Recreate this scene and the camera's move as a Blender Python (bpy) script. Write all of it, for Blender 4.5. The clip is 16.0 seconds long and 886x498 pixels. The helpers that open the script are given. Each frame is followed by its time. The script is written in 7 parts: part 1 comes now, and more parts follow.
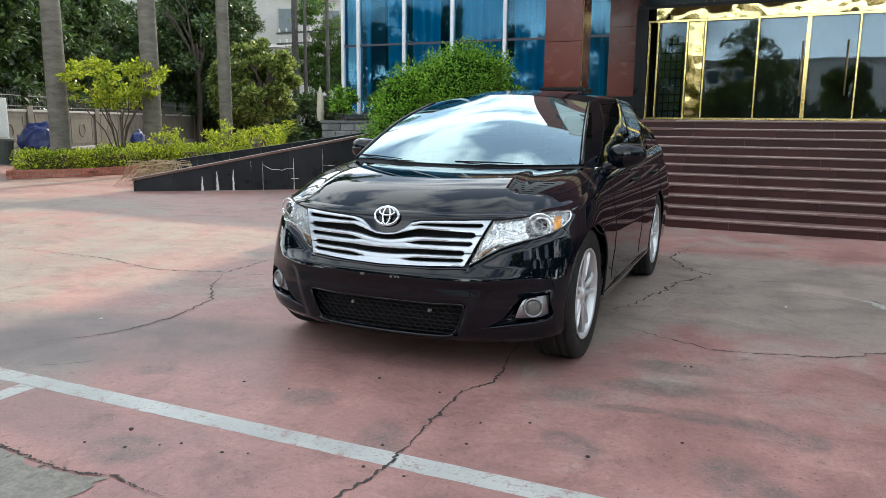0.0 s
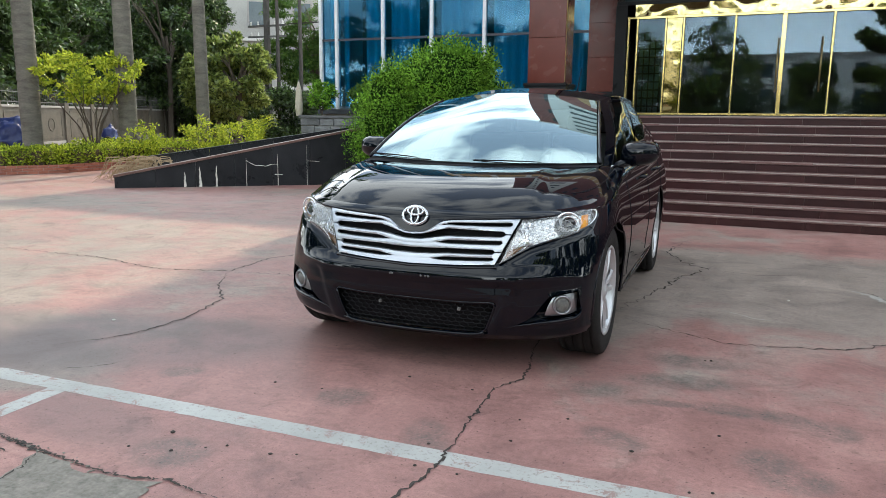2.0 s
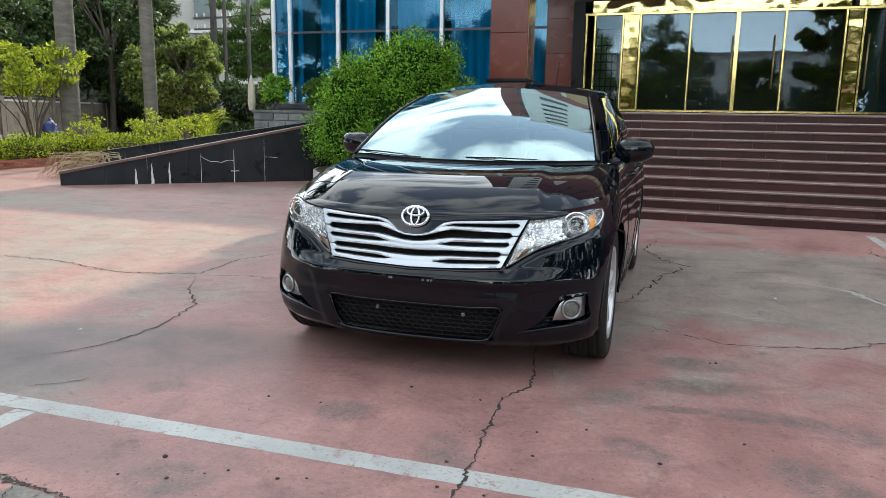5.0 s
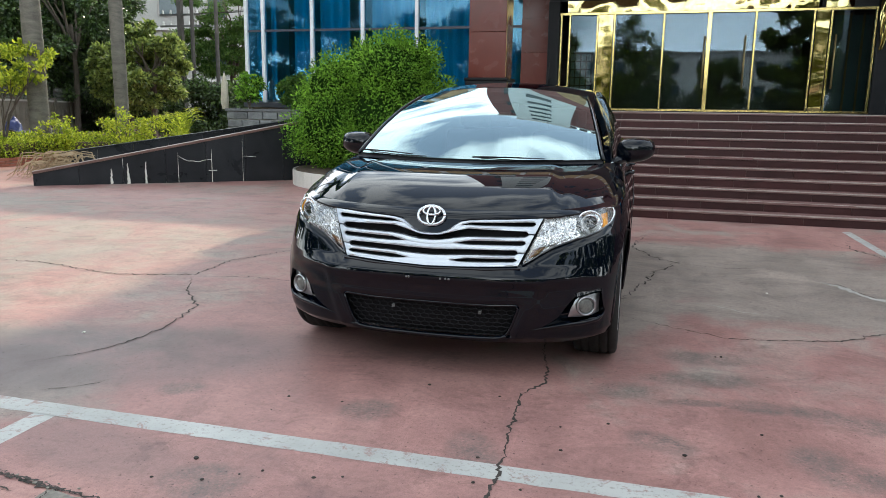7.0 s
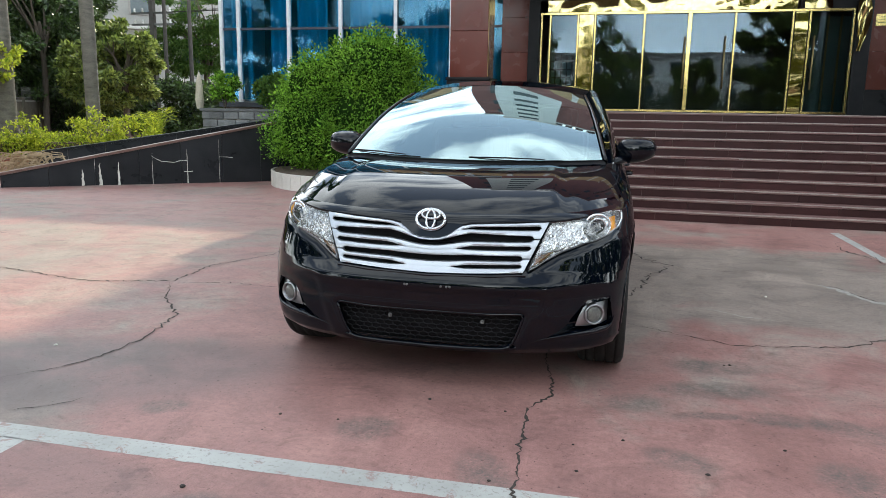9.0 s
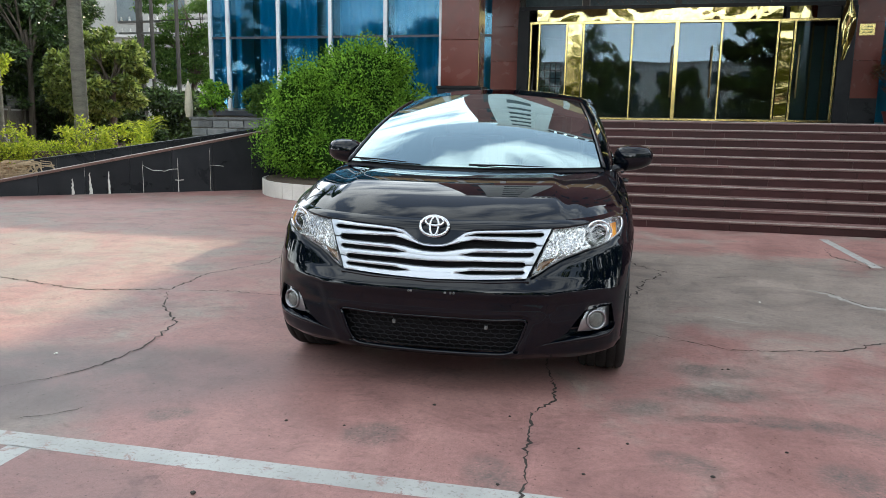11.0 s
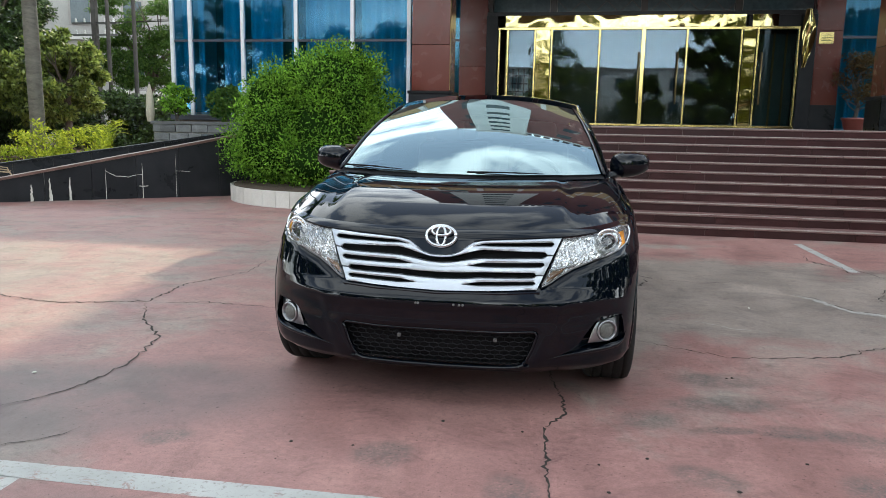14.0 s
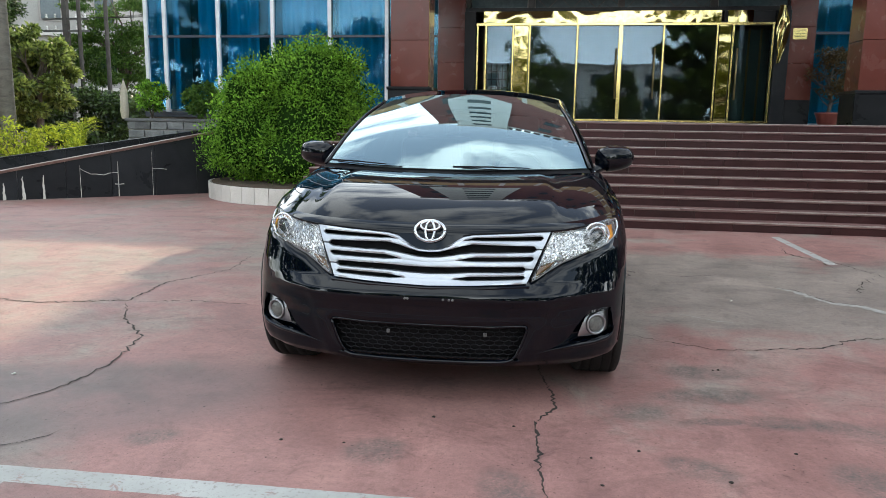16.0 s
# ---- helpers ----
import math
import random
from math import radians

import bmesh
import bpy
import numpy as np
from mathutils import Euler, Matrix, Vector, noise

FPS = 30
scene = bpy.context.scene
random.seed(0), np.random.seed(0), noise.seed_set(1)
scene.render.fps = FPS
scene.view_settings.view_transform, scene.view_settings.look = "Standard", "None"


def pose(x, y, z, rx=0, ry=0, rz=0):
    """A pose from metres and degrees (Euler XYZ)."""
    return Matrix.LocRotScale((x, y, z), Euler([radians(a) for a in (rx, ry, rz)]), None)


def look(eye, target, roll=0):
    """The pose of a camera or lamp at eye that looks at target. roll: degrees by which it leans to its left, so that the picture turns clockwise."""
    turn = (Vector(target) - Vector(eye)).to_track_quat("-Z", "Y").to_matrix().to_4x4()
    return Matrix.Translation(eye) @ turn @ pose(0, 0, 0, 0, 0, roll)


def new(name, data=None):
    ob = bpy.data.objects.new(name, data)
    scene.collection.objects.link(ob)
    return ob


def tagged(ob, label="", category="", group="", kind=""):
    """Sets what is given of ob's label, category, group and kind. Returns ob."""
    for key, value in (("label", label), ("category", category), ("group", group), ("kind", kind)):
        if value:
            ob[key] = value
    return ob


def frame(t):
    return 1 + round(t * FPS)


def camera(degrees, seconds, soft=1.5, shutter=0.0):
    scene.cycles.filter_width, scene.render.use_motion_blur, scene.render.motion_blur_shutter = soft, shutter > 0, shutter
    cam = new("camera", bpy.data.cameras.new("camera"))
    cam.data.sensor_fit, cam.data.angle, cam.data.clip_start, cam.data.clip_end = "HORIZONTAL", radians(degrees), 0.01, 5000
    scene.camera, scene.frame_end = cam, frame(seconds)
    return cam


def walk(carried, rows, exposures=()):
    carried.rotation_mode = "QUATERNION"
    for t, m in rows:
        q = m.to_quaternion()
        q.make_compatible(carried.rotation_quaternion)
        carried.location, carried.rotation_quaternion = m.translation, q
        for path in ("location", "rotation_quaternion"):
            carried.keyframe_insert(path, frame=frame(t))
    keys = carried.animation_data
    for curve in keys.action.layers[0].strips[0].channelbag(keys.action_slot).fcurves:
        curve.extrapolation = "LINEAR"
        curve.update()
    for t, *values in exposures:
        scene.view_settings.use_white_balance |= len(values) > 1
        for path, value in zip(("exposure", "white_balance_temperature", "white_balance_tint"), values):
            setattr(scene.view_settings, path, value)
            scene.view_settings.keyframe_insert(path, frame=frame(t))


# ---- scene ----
cam = camera(62.5, 16.0, 0.45)

# the camera's path
PATH = [
    (0, (0.235, 0.195, 1.334), (-0.604, 1.979, 0.994), 0.6),
    (0.5, (0.166, 0.173, 1.34), (-0.662, 1.961, 0.996), 0.6),
    (1, (0.062, 0.136, 1.341), (-0.745, 1.933, 0.993), 0.6),
    (1.5, (-0.007, 0.09, 1.349), (-0.79, 1.896, 0.998), 0.6),
    (2, (-0.04, 0.043, 1.362), (-0.802, 1.857, 1.007), 0.6),
    (2.5, (-0.06, 0.031, 1.365), (-0.807, 1.851, 1.006), 0.6),
    (3, (-0.119, 0.065, 1.349), (-0.853, 1.891, 0.989), 0.6),
    (3.5, (-0.22, 0.123, 1.35), (-0.935, 1.955, 0.987), 0.7),
    (4, (-0.286, 0.148, 1.356), (-0.974, 1.99, 0.991), 0.7),
    (4.5, (-0.325, 0.148, 1.357), (-0.983, 2.001, 0.992), 0.8),
    (7, (-0.599, 0.028, 1.362), (-1.145, 1.917, 0.994), 0.9),
    (7.5, (-0.631, 0.051, 1.363), (-1.161, 1.944, 0.995), 0.9),
    (8, (-0.681, 0.117, 1.361), (-1.194, 2.015, 0.993), 0.9),
    (8.5, (-0.743, 0.184, 1.353), (-1.24, 2.087, 0.987), 0.9),
    (9, (-0.772, 0.202, 1.346), (-1.254, 2.108, 0.981), 1.0),
    (11.5, (-0.875, 0.124, 1.342), (-1.313, 2.046, 1.007), 1.0),
    (12, (-0.919, 0.092, 1.353), (-1.34, 2.019, 1.023), 1.1),
    (12.5, (-0.955, 0.074, 1.352), (-1.358, 2.006, 1.024), 1.1),
    (13, (-0.992, 0.108, 1.344), (-1.379, 2.043, 1.018), 1.1),
    (13.5, (-1.041, 0.177, 1.351), (-1.409, 2.116, 1.023), 1.1),
    (14, (-1.082, 0.223, 1.346), (-1.428, 2.166, 1.018), 1.1),
    (14.5, (-1.115, 0.239, 1.339), (-1.437, 2.186, 1.01), 1.1),
    (15, (-1.125, 0.235, 1.339), (-1.429, 2.184, 1.009), 1.1),
    (15.5, (-1.13, 0.235, 1.331), (-1.421, 2.186, 0.999), 1.0),
    (16, (-1.136, 0.232, 1.334), (-1.422, 2.183, 0.998), 0.9),
]
walk(cam, [(t, look(e, g, r)) for t, e, g, r in PATH], exposures=[(0.0, 0.22, 6120, 3), (16.0, 0.22, 6120, 3)])


# ---- world, sun ----
world = bpy.data.worlds.new("world")
scene.world = world
world.use_nodes = True
wt = world.node_tree
wt.nodes.clear()
w_out = wt.nodes.new("ShaderNodeOutputWorld")
w_bg = wt.nodes.new("ShaderNodeBackground")
w_sky = wt.nodes.new("ShaderNodeTexSky")
w_sky.sky_type = "NISHITA"
w_sky.sun_disc = False
w_sky.sun_elevation = radians(43)
w_sky.sun_rotation = radians(-7.7)
w_sky.air_density, w_sky.dust_density, w_sky.ozone_density = 1.3, 0.3, 4.0
w_co = wt.nodes.new("ShaderNodeTexCoord")
w_map = wt.nodes.new("ShaderNodeMapping")
w_map.inputs["Scale"].default_value = (1.0, 1.0, 2.2)
w_n = wt.nodes.new("ShaderNodeTexNoise")
w_n.inputs["Scale"].default_value = 3.2
w_n.inputs["Detail"].default_value = 9
w_n.inputs["Roughness"].default_value = 0.55
w_n.inputs["Distortion"].default_value = 0.3
w_r = wt.nodes.new("ShaderNodeValToRGB")
w_r.color_ramp.elements[0].position = 0.43
w_r.color_ramp.elements[0].color = (0.20, 0.20, 0.20, 1)
w_r.color_ramp.elements[1].position = 0.55
w_r.color_ramp.elements[1].color = (1, 1, 1, 1)
w_mix = wt.nodes.new("ShaderNodeMixRGB")
w_bw = wt.nodes.new("ShaderNodeRGBToBW")
w_cl = wt.nodes.new("ShaderNodeMixRGB")
w_cl.blend_type = "ADD"
w_cl.inputs["Fac"].default_value = 1.0
w_cl.inputs["Color2"].default_value = (2.7, 2.75, 2.9, 1)
w_gain = wt.nodes.new("ShaderNodeMath")
w_gain.operation = "MULTIPLY"
w_gain.inputs[1].default_value = 6.5
wt.links.new(w_sky.outputs["Color"], w_bw.inputs["Color"])
wt.links.new(w_bw.outputs["Val"], w_gain.inputs[0])
wt.links.new(w_gain.outputs[0], w_cl.inputs["Color1"])
wt.links.new(w_cl.outputs["Color"], w_mix.inputs["Color2"])
wt.links.new(w_co.outputs["Generated"], w_map.inputs["Vector"])
wt.links.new(w_map.outputs["Vector"], w_n.inputs["Vector"])
wt.links.new(w_n.outputs["Fac"], w_r.inputs["Fac"])
wt.links.new(w_r.outputs["Color"], w_mix.inputs["Fac"])
wt.links.new(w_sky.outputs["Color"], w_mix.inputs["Color1"])
wt.links.new(w_mix.outputs["Color"], w_bg.inputs["Color"])
w_bg.inputs["Strength"].default_value = 0.15
wt.links.new(w_bg.outputs["Background"], w_out.inputs["Surface"])

sun = new("sun", bpy.data.lights.new("sun", "SUN"))
sun.data.energy = 3.7
sun.data.angle = radians(0.9)
sun.data.color = (1.0, 0.80, 0.56)
sun.matrix_world = look((-1.35, 10, 10 * math.tan(radians(43))), (0, 0, 0))


# ---- materials ----
def node_mat(name):
    m = bpy.data.materials.new(name)
    m.use_nodes = True
    nt = m.node_tree
    return m, nt, nt.nodes["Principled BSDF"]


def noise_node(nt, scale, detail=5, rough=0.55, distort=0.0, stretch=None, co=None):
    n = nt.nodes.new("ShaderNodeTexNoise")
    n.inputs["Scale"].default_value = scale
    n.inputs["Detail"].default_value = detail
    n.inputs["Roughness"].default_value = rough
    n.inputs["Distortion"].default_value = distort
    g = nt.nodes.new("ShaderNodeNewGeometry")
    src = g.outputs["Position"]
    if stretch:
        mp = nt.nodes.new("ShaderNodeMapping")
        mp.inputs["Scale"].default_value = stretch
        nt.links.new(src, mp.inputs["Vector"])
        src = mp.outputs["Vector"]
    nt.links.new(src, n.inputs["Vector"])
    return n.outputs["Fac"]


def ramp_node(nt, fac, stops):
    r = nt.nodes.new("ShaderNodeValToRGB")
    el = r.color_ramp.elements
    while len(el) < len(stops):
        el.new(0.5)
    for e, (p, c) in zip(el, stops):
        e.position = p
        e.color = (*c, 1) if len(c) == 3 else c
    nt.links.new(fac, r.inputs["Fac"])
    return r.outputs["Color"]


def mix_node(nt, fac, a, b, mode="MIX"):
    m = nt.nodes.new("ShaderNodeMixRGB")
    m.blend_type = mode
    for key, v in (("Fac", fac), ("Color1", a), ("Color2", b)):
        if isinstance(v, (int, float)):
            m.inputs[key].default_value = v
        elif isinstance(v, tuple):
            m.inputs[key].default_value = (*v, 1)
        else:
            nt.links.new(v, m.inputs[key])
    return m.outputs["Color"]


def bump_node(nt, bsdf, fac, strength, dist=0.01):
    b = nt.nodes.new("ShaderNodeBump")
    b.inputs["Strength"].default_value = strength
    b.inputs["Distance"].default_value = dist
    nt.links.new(fac, b.inputs["Height"])
    nt.links.new(b.outputs["Normal"], bsdf.inputs["Normal"])


def surface(name, c1, c2, scale=6, fine=60, rough=0.6, rough2=None, bump=0.2, dist=0.006, metal=0.0, coat=0.0, spec=0.5, per=0.0, stretch=None):
    """A surface whose colour wanders from c1 to c2, with fine grain, relief and uneven gloss; per: difference from piece to piece."""
    m, nt, b = node_mat(name)
    big = noise_node(nt, scale, 6, 0.6, 0.4, stretch)
    small = noise_node(nt, fine, 4, 0.6, 0.0, stretch)
    col = ramp_node(nt, big, [(0.3, c1), (0.7, c2)])
    col = mix_node(nt, 0.35, col, ramp_node(nt, small, [(0.25, tuple(v * 0.6 for v in c1)), (0.75, tuple(min(1, v * 1.3) for v in c2))]))
    if per:
        oi = nt.nodes.new("ShaderNodeObjectInfo")
        f = ramp_node(nt, oi.outputs["Random"], [(0, (1 - per,) * 3), (1, (1 + per,) * 3)])
        col = mix_node(nt, 1.0, col, f, "MULTIPLY")
    nt.links.new(col, b.inputs["Base Color"])
    r2 = rough if rough2 is None else rough2
    rr = ramp_node(nt, big, [(0.3, (rough,) * 3), (0.7, (r2,) * 3)])
    nt.links.new(rr, b.inputs["Roughness"])
    b.inputs["Metallic"].default_value = metal
    b.inputs["Specular IOR Level"].default_value = spec
    b.inputs["Coat Weight"].default_value = coat
    b.inputs["Coat Roughness"].default_value = 0.03
    if bump:
        bump_node(nt, b, small, bump, dist)
    return m


def leaf_mat(name, dark, light, trans=0.35, rough=0.45, spec=0.22):
    """Leaves: colour by piece, some light comes through."""
    m, nt, b = node_mat(name)
    g = nt.nodes.new("ShaderNodeNewGeometry")
    col = ramp_node(nt, g.outputs["Random Per Island"], [(0.0, dark), (0.75, light), (1.0, tuple(min(1, v * 1.35) for v in light))])
    big = noise_node(nt, 1.3, 3)
    col = mix_node(nt, 1.0, col, ramp_node(nt, big, [(0.3, (0.72, 0.76, 0.7)), (0.7, (1.15, 1.1, 1.0))]), "MULTIPLY")
    nt.links.new(col, b.inputs["Base Color"])
    b.inputs["Roughness"].default_value = rough + 0.15
    b.inputs["Specular IOR Level"].default_value = spec
    tr = nt.nodes.new("ShaderNodeBsdfTranslucent")
    nt.links.new(col, tr.inputs["Color"])
    mx = nt.nodes.new("ShaderNodeMixShader")
    mx.inputs[0].default_value = trans
    out = nt.nodes["Material Output"]
    nt.links.new(b.outputs[0], mx.inputs[1])
    nt.links.new(tr.outputs[0], mx.inputs[2])
    nt.links.new(mx.outputs[0], out.inputs["Surface"])
    return m


def glass_mat(name, tint, gloss, amount, wavy=0.0):
    """Coated plate glass: part mirror, part clear tinted pane."""
    m, nt, b = node_mat(name)
    nt.nodes.remove(b)
    gl = nt.nodes.new("ShaderNodeBsdfGlossy")
    gl.inputs["Color"].default_value = (*gloss, 1)
    gl.inputs["Roughness"].default_value = 0.015
    tp = nt.nodes.new("ShaderNodeBsdfTransparent")
    tp.inputs["Color"].default_value = (*tint, 1)
    fr = nt.nodes.new("ShaderNodeFresnel")
    fr.inputs["IOR"].default_value = 1.5
    add = nt.nodes.new("ShaderNodeMath")
    add.operation = "ADD"
    add.use_clamp = True
    nt.links.new(fr.outputs[0], add.inputs[0])
    add.inputs[1].default_value = amount
    if wavy:
        bump_node(nt, gl, noise_node(nt, 0.9, 2), wavy, 0.05)
    mx = nt.nodes.new("ShaderNodeMixShader")
    nt.links.new(add.outputs[0], mx.inputs[0])
    nt.links.new(tp.outputs[0], mx.inputs[1])
    nt.links.new(gl.outputs[0], mx.inputs[2])
    nt.links.new(mx.outputs[0], nt.nodes["Material Output"].inputs["Surface"])
    return m


def ground_mat():
    """Red floor paint on concrete, worn through to grey in blotches."""
    m, nt, b = node_mat("painted_concrete")
    big = noise_node(nt, 0.42, 7, 0.62, 0.7)
    mid = noise_node(nt, 1.7, 8, 0.68, 0.5)
    fine = noise_node(nt, 38, 5, 0.7)
    grit = noise_node(nt, 160, 3, 0.7)
    red = ramp_node(nt, mid, [(0.28, (0.212, 0.110, 0.099)), (0.5, (0.312, 0.166, 0.150)), (0.75, (0.42, 0.243, 0.212))])
    grey = ramp_node(nt, mid, [(0.3, (0.160, 0.140, 0.124)), (0.7, (0.300, 0.256, 0.220))])
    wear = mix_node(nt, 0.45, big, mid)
    geo = nt.nodes.new("ShaderNodeNewGeometry")

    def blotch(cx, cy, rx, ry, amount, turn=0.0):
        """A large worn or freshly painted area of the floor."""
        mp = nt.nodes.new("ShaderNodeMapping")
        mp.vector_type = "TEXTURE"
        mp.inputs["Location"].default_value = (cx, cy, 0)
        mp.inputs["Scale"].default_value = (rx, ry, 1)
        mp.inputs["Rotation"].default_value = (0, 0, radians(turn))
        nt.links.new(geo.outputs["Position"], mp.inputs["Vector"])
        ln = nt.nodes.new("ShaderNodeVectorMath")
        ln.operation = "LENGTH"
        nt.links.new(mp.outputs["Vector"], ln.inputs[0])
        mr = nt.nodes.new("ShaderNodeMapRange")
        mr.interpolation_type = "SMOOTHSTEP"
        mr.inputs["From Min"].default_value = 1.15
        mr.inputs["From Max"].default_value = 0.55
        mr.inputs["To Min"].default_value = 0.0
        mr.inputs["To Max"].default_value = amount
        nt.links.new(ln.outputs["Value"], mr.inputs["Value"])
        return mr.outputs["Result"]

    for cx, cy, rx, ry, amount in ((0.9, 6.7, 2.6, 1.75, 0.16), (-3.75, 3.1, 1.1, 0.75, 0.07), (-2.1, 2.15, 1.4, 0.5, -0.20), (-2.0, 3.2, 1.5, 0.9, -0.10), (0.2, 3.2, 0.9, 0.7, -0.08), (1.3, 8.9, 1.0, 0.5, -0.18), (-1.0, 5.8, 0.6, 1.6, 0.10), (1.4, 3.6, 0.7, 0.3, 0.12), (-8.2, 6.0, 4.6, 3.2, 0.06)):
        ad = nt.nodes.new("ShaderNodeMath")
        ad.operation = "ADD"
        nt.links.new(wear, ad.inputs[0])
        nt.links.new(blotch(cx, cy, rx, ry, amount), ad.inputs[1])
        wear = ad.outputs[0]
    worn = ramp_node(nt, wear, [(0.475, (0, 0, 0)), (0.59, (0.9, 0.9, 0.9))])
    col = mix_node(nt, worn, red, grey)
    col = mix_node(nt, 1.0, col, ramp_node(nt, fine, [(0.2, (0.74, 0.72, 0.72)), (0.55, (1.0, 1.0, 1.0)), (0.85, (1.18, 1.16, 1.14))]), "MULTIPLY")
    col = mix_node(nt, 1.0, col, ramp_node(nt, grit, [(0.25, (0.7, 0.7, 0.7)), (0.5, (1.0, 1.0, 1.0)), (0.8, (1.12, 1.12, 1.12))]), "MULTIPLY")
    spots = noise_node(nt, 5.5, 9, 0.75, 1.2)
    col = mix_node(nt, 1.0, col, ramp_node(nt, spots, [(0.30, (0.62, 0.62, 0.62)), (0.42, (0.93, 0.93, 0.93)), (0.60, (1.0, 1.0, 1.0)), (0.75, (1.12, 1.10, 1.08))]), "MULTIPLY")
    for st in ((7.0, 0.5, 1.0), (0.6, 5.0, 1.0)):
        sc = noise_node(nt, 1.6, 5, 0.6, 0.8, st)
        col = mix_node(nt, 1.0, col, ramp_node(nt, sc, [(0.625, (1.0, 1.0, 1.0)), (0.645, (1.11, 1.11, 1.10)), (0.665, (1.0, 1.0, 1.0))]), "MULTIPLY")
    stain = noise_node(nt, 1.5, 9, 0.72, 1.4, (0.8, 1.2, 1.0))
    col = mix_node(nt, 1.0, col, ramp_node(nt, stain, [(0.30, (1.10, 1.09, 1.08)), (0.52, (1.0, 1.0, 1.0)), (0.58, (0.88, 0.88, 0.88)), (0.66, (0.77, 0.78, 0.79))]), "MULTIPLY")
    dirt = noise_node(nt, 3.4, 10, 0.78, 0.9)
    col = mix_node(nt, 1.0, col, ramp_node(nt, dirt, [(0.55, (1.0, 1.0, 1.0)), (0.60, (0.87, 0.87, 0.87)), (0.68, (0.72, 0.73, 0.73))]), "MULTIPLY")
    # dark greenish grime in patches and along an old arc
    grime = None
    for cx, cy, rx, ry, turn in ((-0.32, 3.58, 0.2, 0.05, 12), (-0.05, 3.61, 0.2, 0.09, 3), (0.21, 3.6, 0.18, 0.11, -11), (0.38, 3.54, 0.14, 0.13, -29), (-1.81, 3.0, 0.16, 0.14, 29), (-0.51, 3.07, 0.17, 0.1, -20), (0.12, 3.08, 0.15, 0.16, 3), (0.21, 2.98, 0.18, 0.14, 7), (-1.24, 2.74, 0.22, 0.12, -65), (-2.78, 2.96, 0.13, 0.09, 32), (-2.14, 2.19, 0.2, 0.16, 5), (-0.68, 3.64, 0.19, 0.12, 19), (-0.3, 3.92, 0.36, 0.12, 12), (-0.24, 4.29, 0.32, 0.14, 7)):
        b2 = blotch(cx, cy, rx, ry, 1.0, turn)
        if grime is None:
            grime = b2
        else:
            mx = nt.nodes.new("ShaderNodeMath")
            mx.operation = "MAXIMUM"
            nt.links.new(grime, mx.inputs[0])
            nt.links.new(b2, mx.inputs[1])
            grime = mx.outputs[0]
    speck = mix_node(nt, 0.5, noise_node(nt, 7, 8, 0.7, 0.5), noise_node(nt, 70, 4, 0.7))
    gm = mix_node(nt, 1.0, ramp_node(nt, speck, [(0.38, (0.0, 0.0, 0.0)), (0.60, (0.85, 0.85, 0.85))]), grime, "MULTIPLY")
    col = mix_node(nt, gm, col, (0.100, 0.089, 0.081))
    # old oily soil ground into the paint; the last patch paints the car's shade
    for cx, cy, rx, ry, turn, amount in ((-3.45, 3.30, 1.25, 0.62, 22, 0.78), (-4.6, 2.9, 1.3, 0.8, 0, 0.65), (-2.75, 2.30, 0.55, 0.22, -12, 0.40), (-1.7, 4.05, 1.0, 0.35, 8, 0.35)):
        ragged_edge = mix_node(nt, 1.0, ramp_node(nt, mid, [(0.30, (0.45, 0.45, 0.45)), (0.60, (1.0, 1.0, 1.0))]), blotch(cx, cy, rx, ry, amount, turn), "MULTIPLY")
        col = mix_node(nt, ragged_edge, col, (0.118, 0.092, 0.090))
    pits = noise_node(nt, 55, 2, 0.5)
    col = mix_node(nt, 1.0, col, ramp_node(nt, pits, [(0.27, (0.45, 0.45, 0.45)), (0.34, (1.0, 1.0, 1.0))]), "MULTIPLY")
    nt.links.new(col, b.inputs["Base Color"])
    nt.links.new(ramp_node(nt, mid, [(0.3, (0.48,) * 3), (0.7, (0.72,) * 3)]), b.inputs["Roughness"])
    b.inputs["Specular IOR Level"].default_value = 0.35
    bump_node(nt, b, mix_node(nt, 0.5, fine, grit), 0.35, 0.006)
    return m


def worn_line_mat():
    m, nt, b = node_mat("worn_white_paint")
    chips = noise_node(nt, 9, 8, 0.75, 0.6)
    mid = noise_node(nt, 2.2, 6)
    white = ramp_node(nt, mid, [(0.3, (0.29, 0.29, 0.275)), (0.7, (0.43, 0.43, 0.41))])
    col = mix_node(nt, ramp_node(nt, chips, [(0.39, (1, 1, 1)), (0.435, (0, 0, 0))]), white, (0.27, 0.19, 0.17))
    col = mix_node(nt, ramp_node(nt, noise_node(nt, 48, 6, 0.7), [(0.34, (0.8, 0.8, 0.8)), (0.46, (0, 0, 0))]), col, (0.20, 0.175, 0.16))
    nt.links.new(col, b.inputs["Base Color"])
    b.inputs["Roughness"].default_value = 0.6
    bump_node(nt, b, chips, 0.3, 0.004)
    return m


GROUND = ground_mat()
LINE = worn_line_mat()
CRACK = surface("crack_dirt", (0.022, 0.018, 0.016), (0.055, 0.044, 0.037), 20, 90, 0.9)
CONCRETE = surface("bare_concrete", (0.27, 0.26, 0.24), (0.42, 0.40, 0.37), 3, 70, 0.85, bump=0.5)
GRANITE_RED = surface("red_granite", (0.105, 0.026, 0.020), (0.155, 0.042, 0.031), 2.5, 160, 0.16, 0.32, bump=0.02, per=0.16, spec=0.32)
# treads: dust, plus the sky's light from above painted as a paler granite
GRANITE_TREAD = surface("dusty_skylit_granite_tread", (0.10, 0.046, 0.043), (0.19, 0.105, 0.096), 3.5, 60, 0.5, 0.75, bump=0.08, per=0.14)
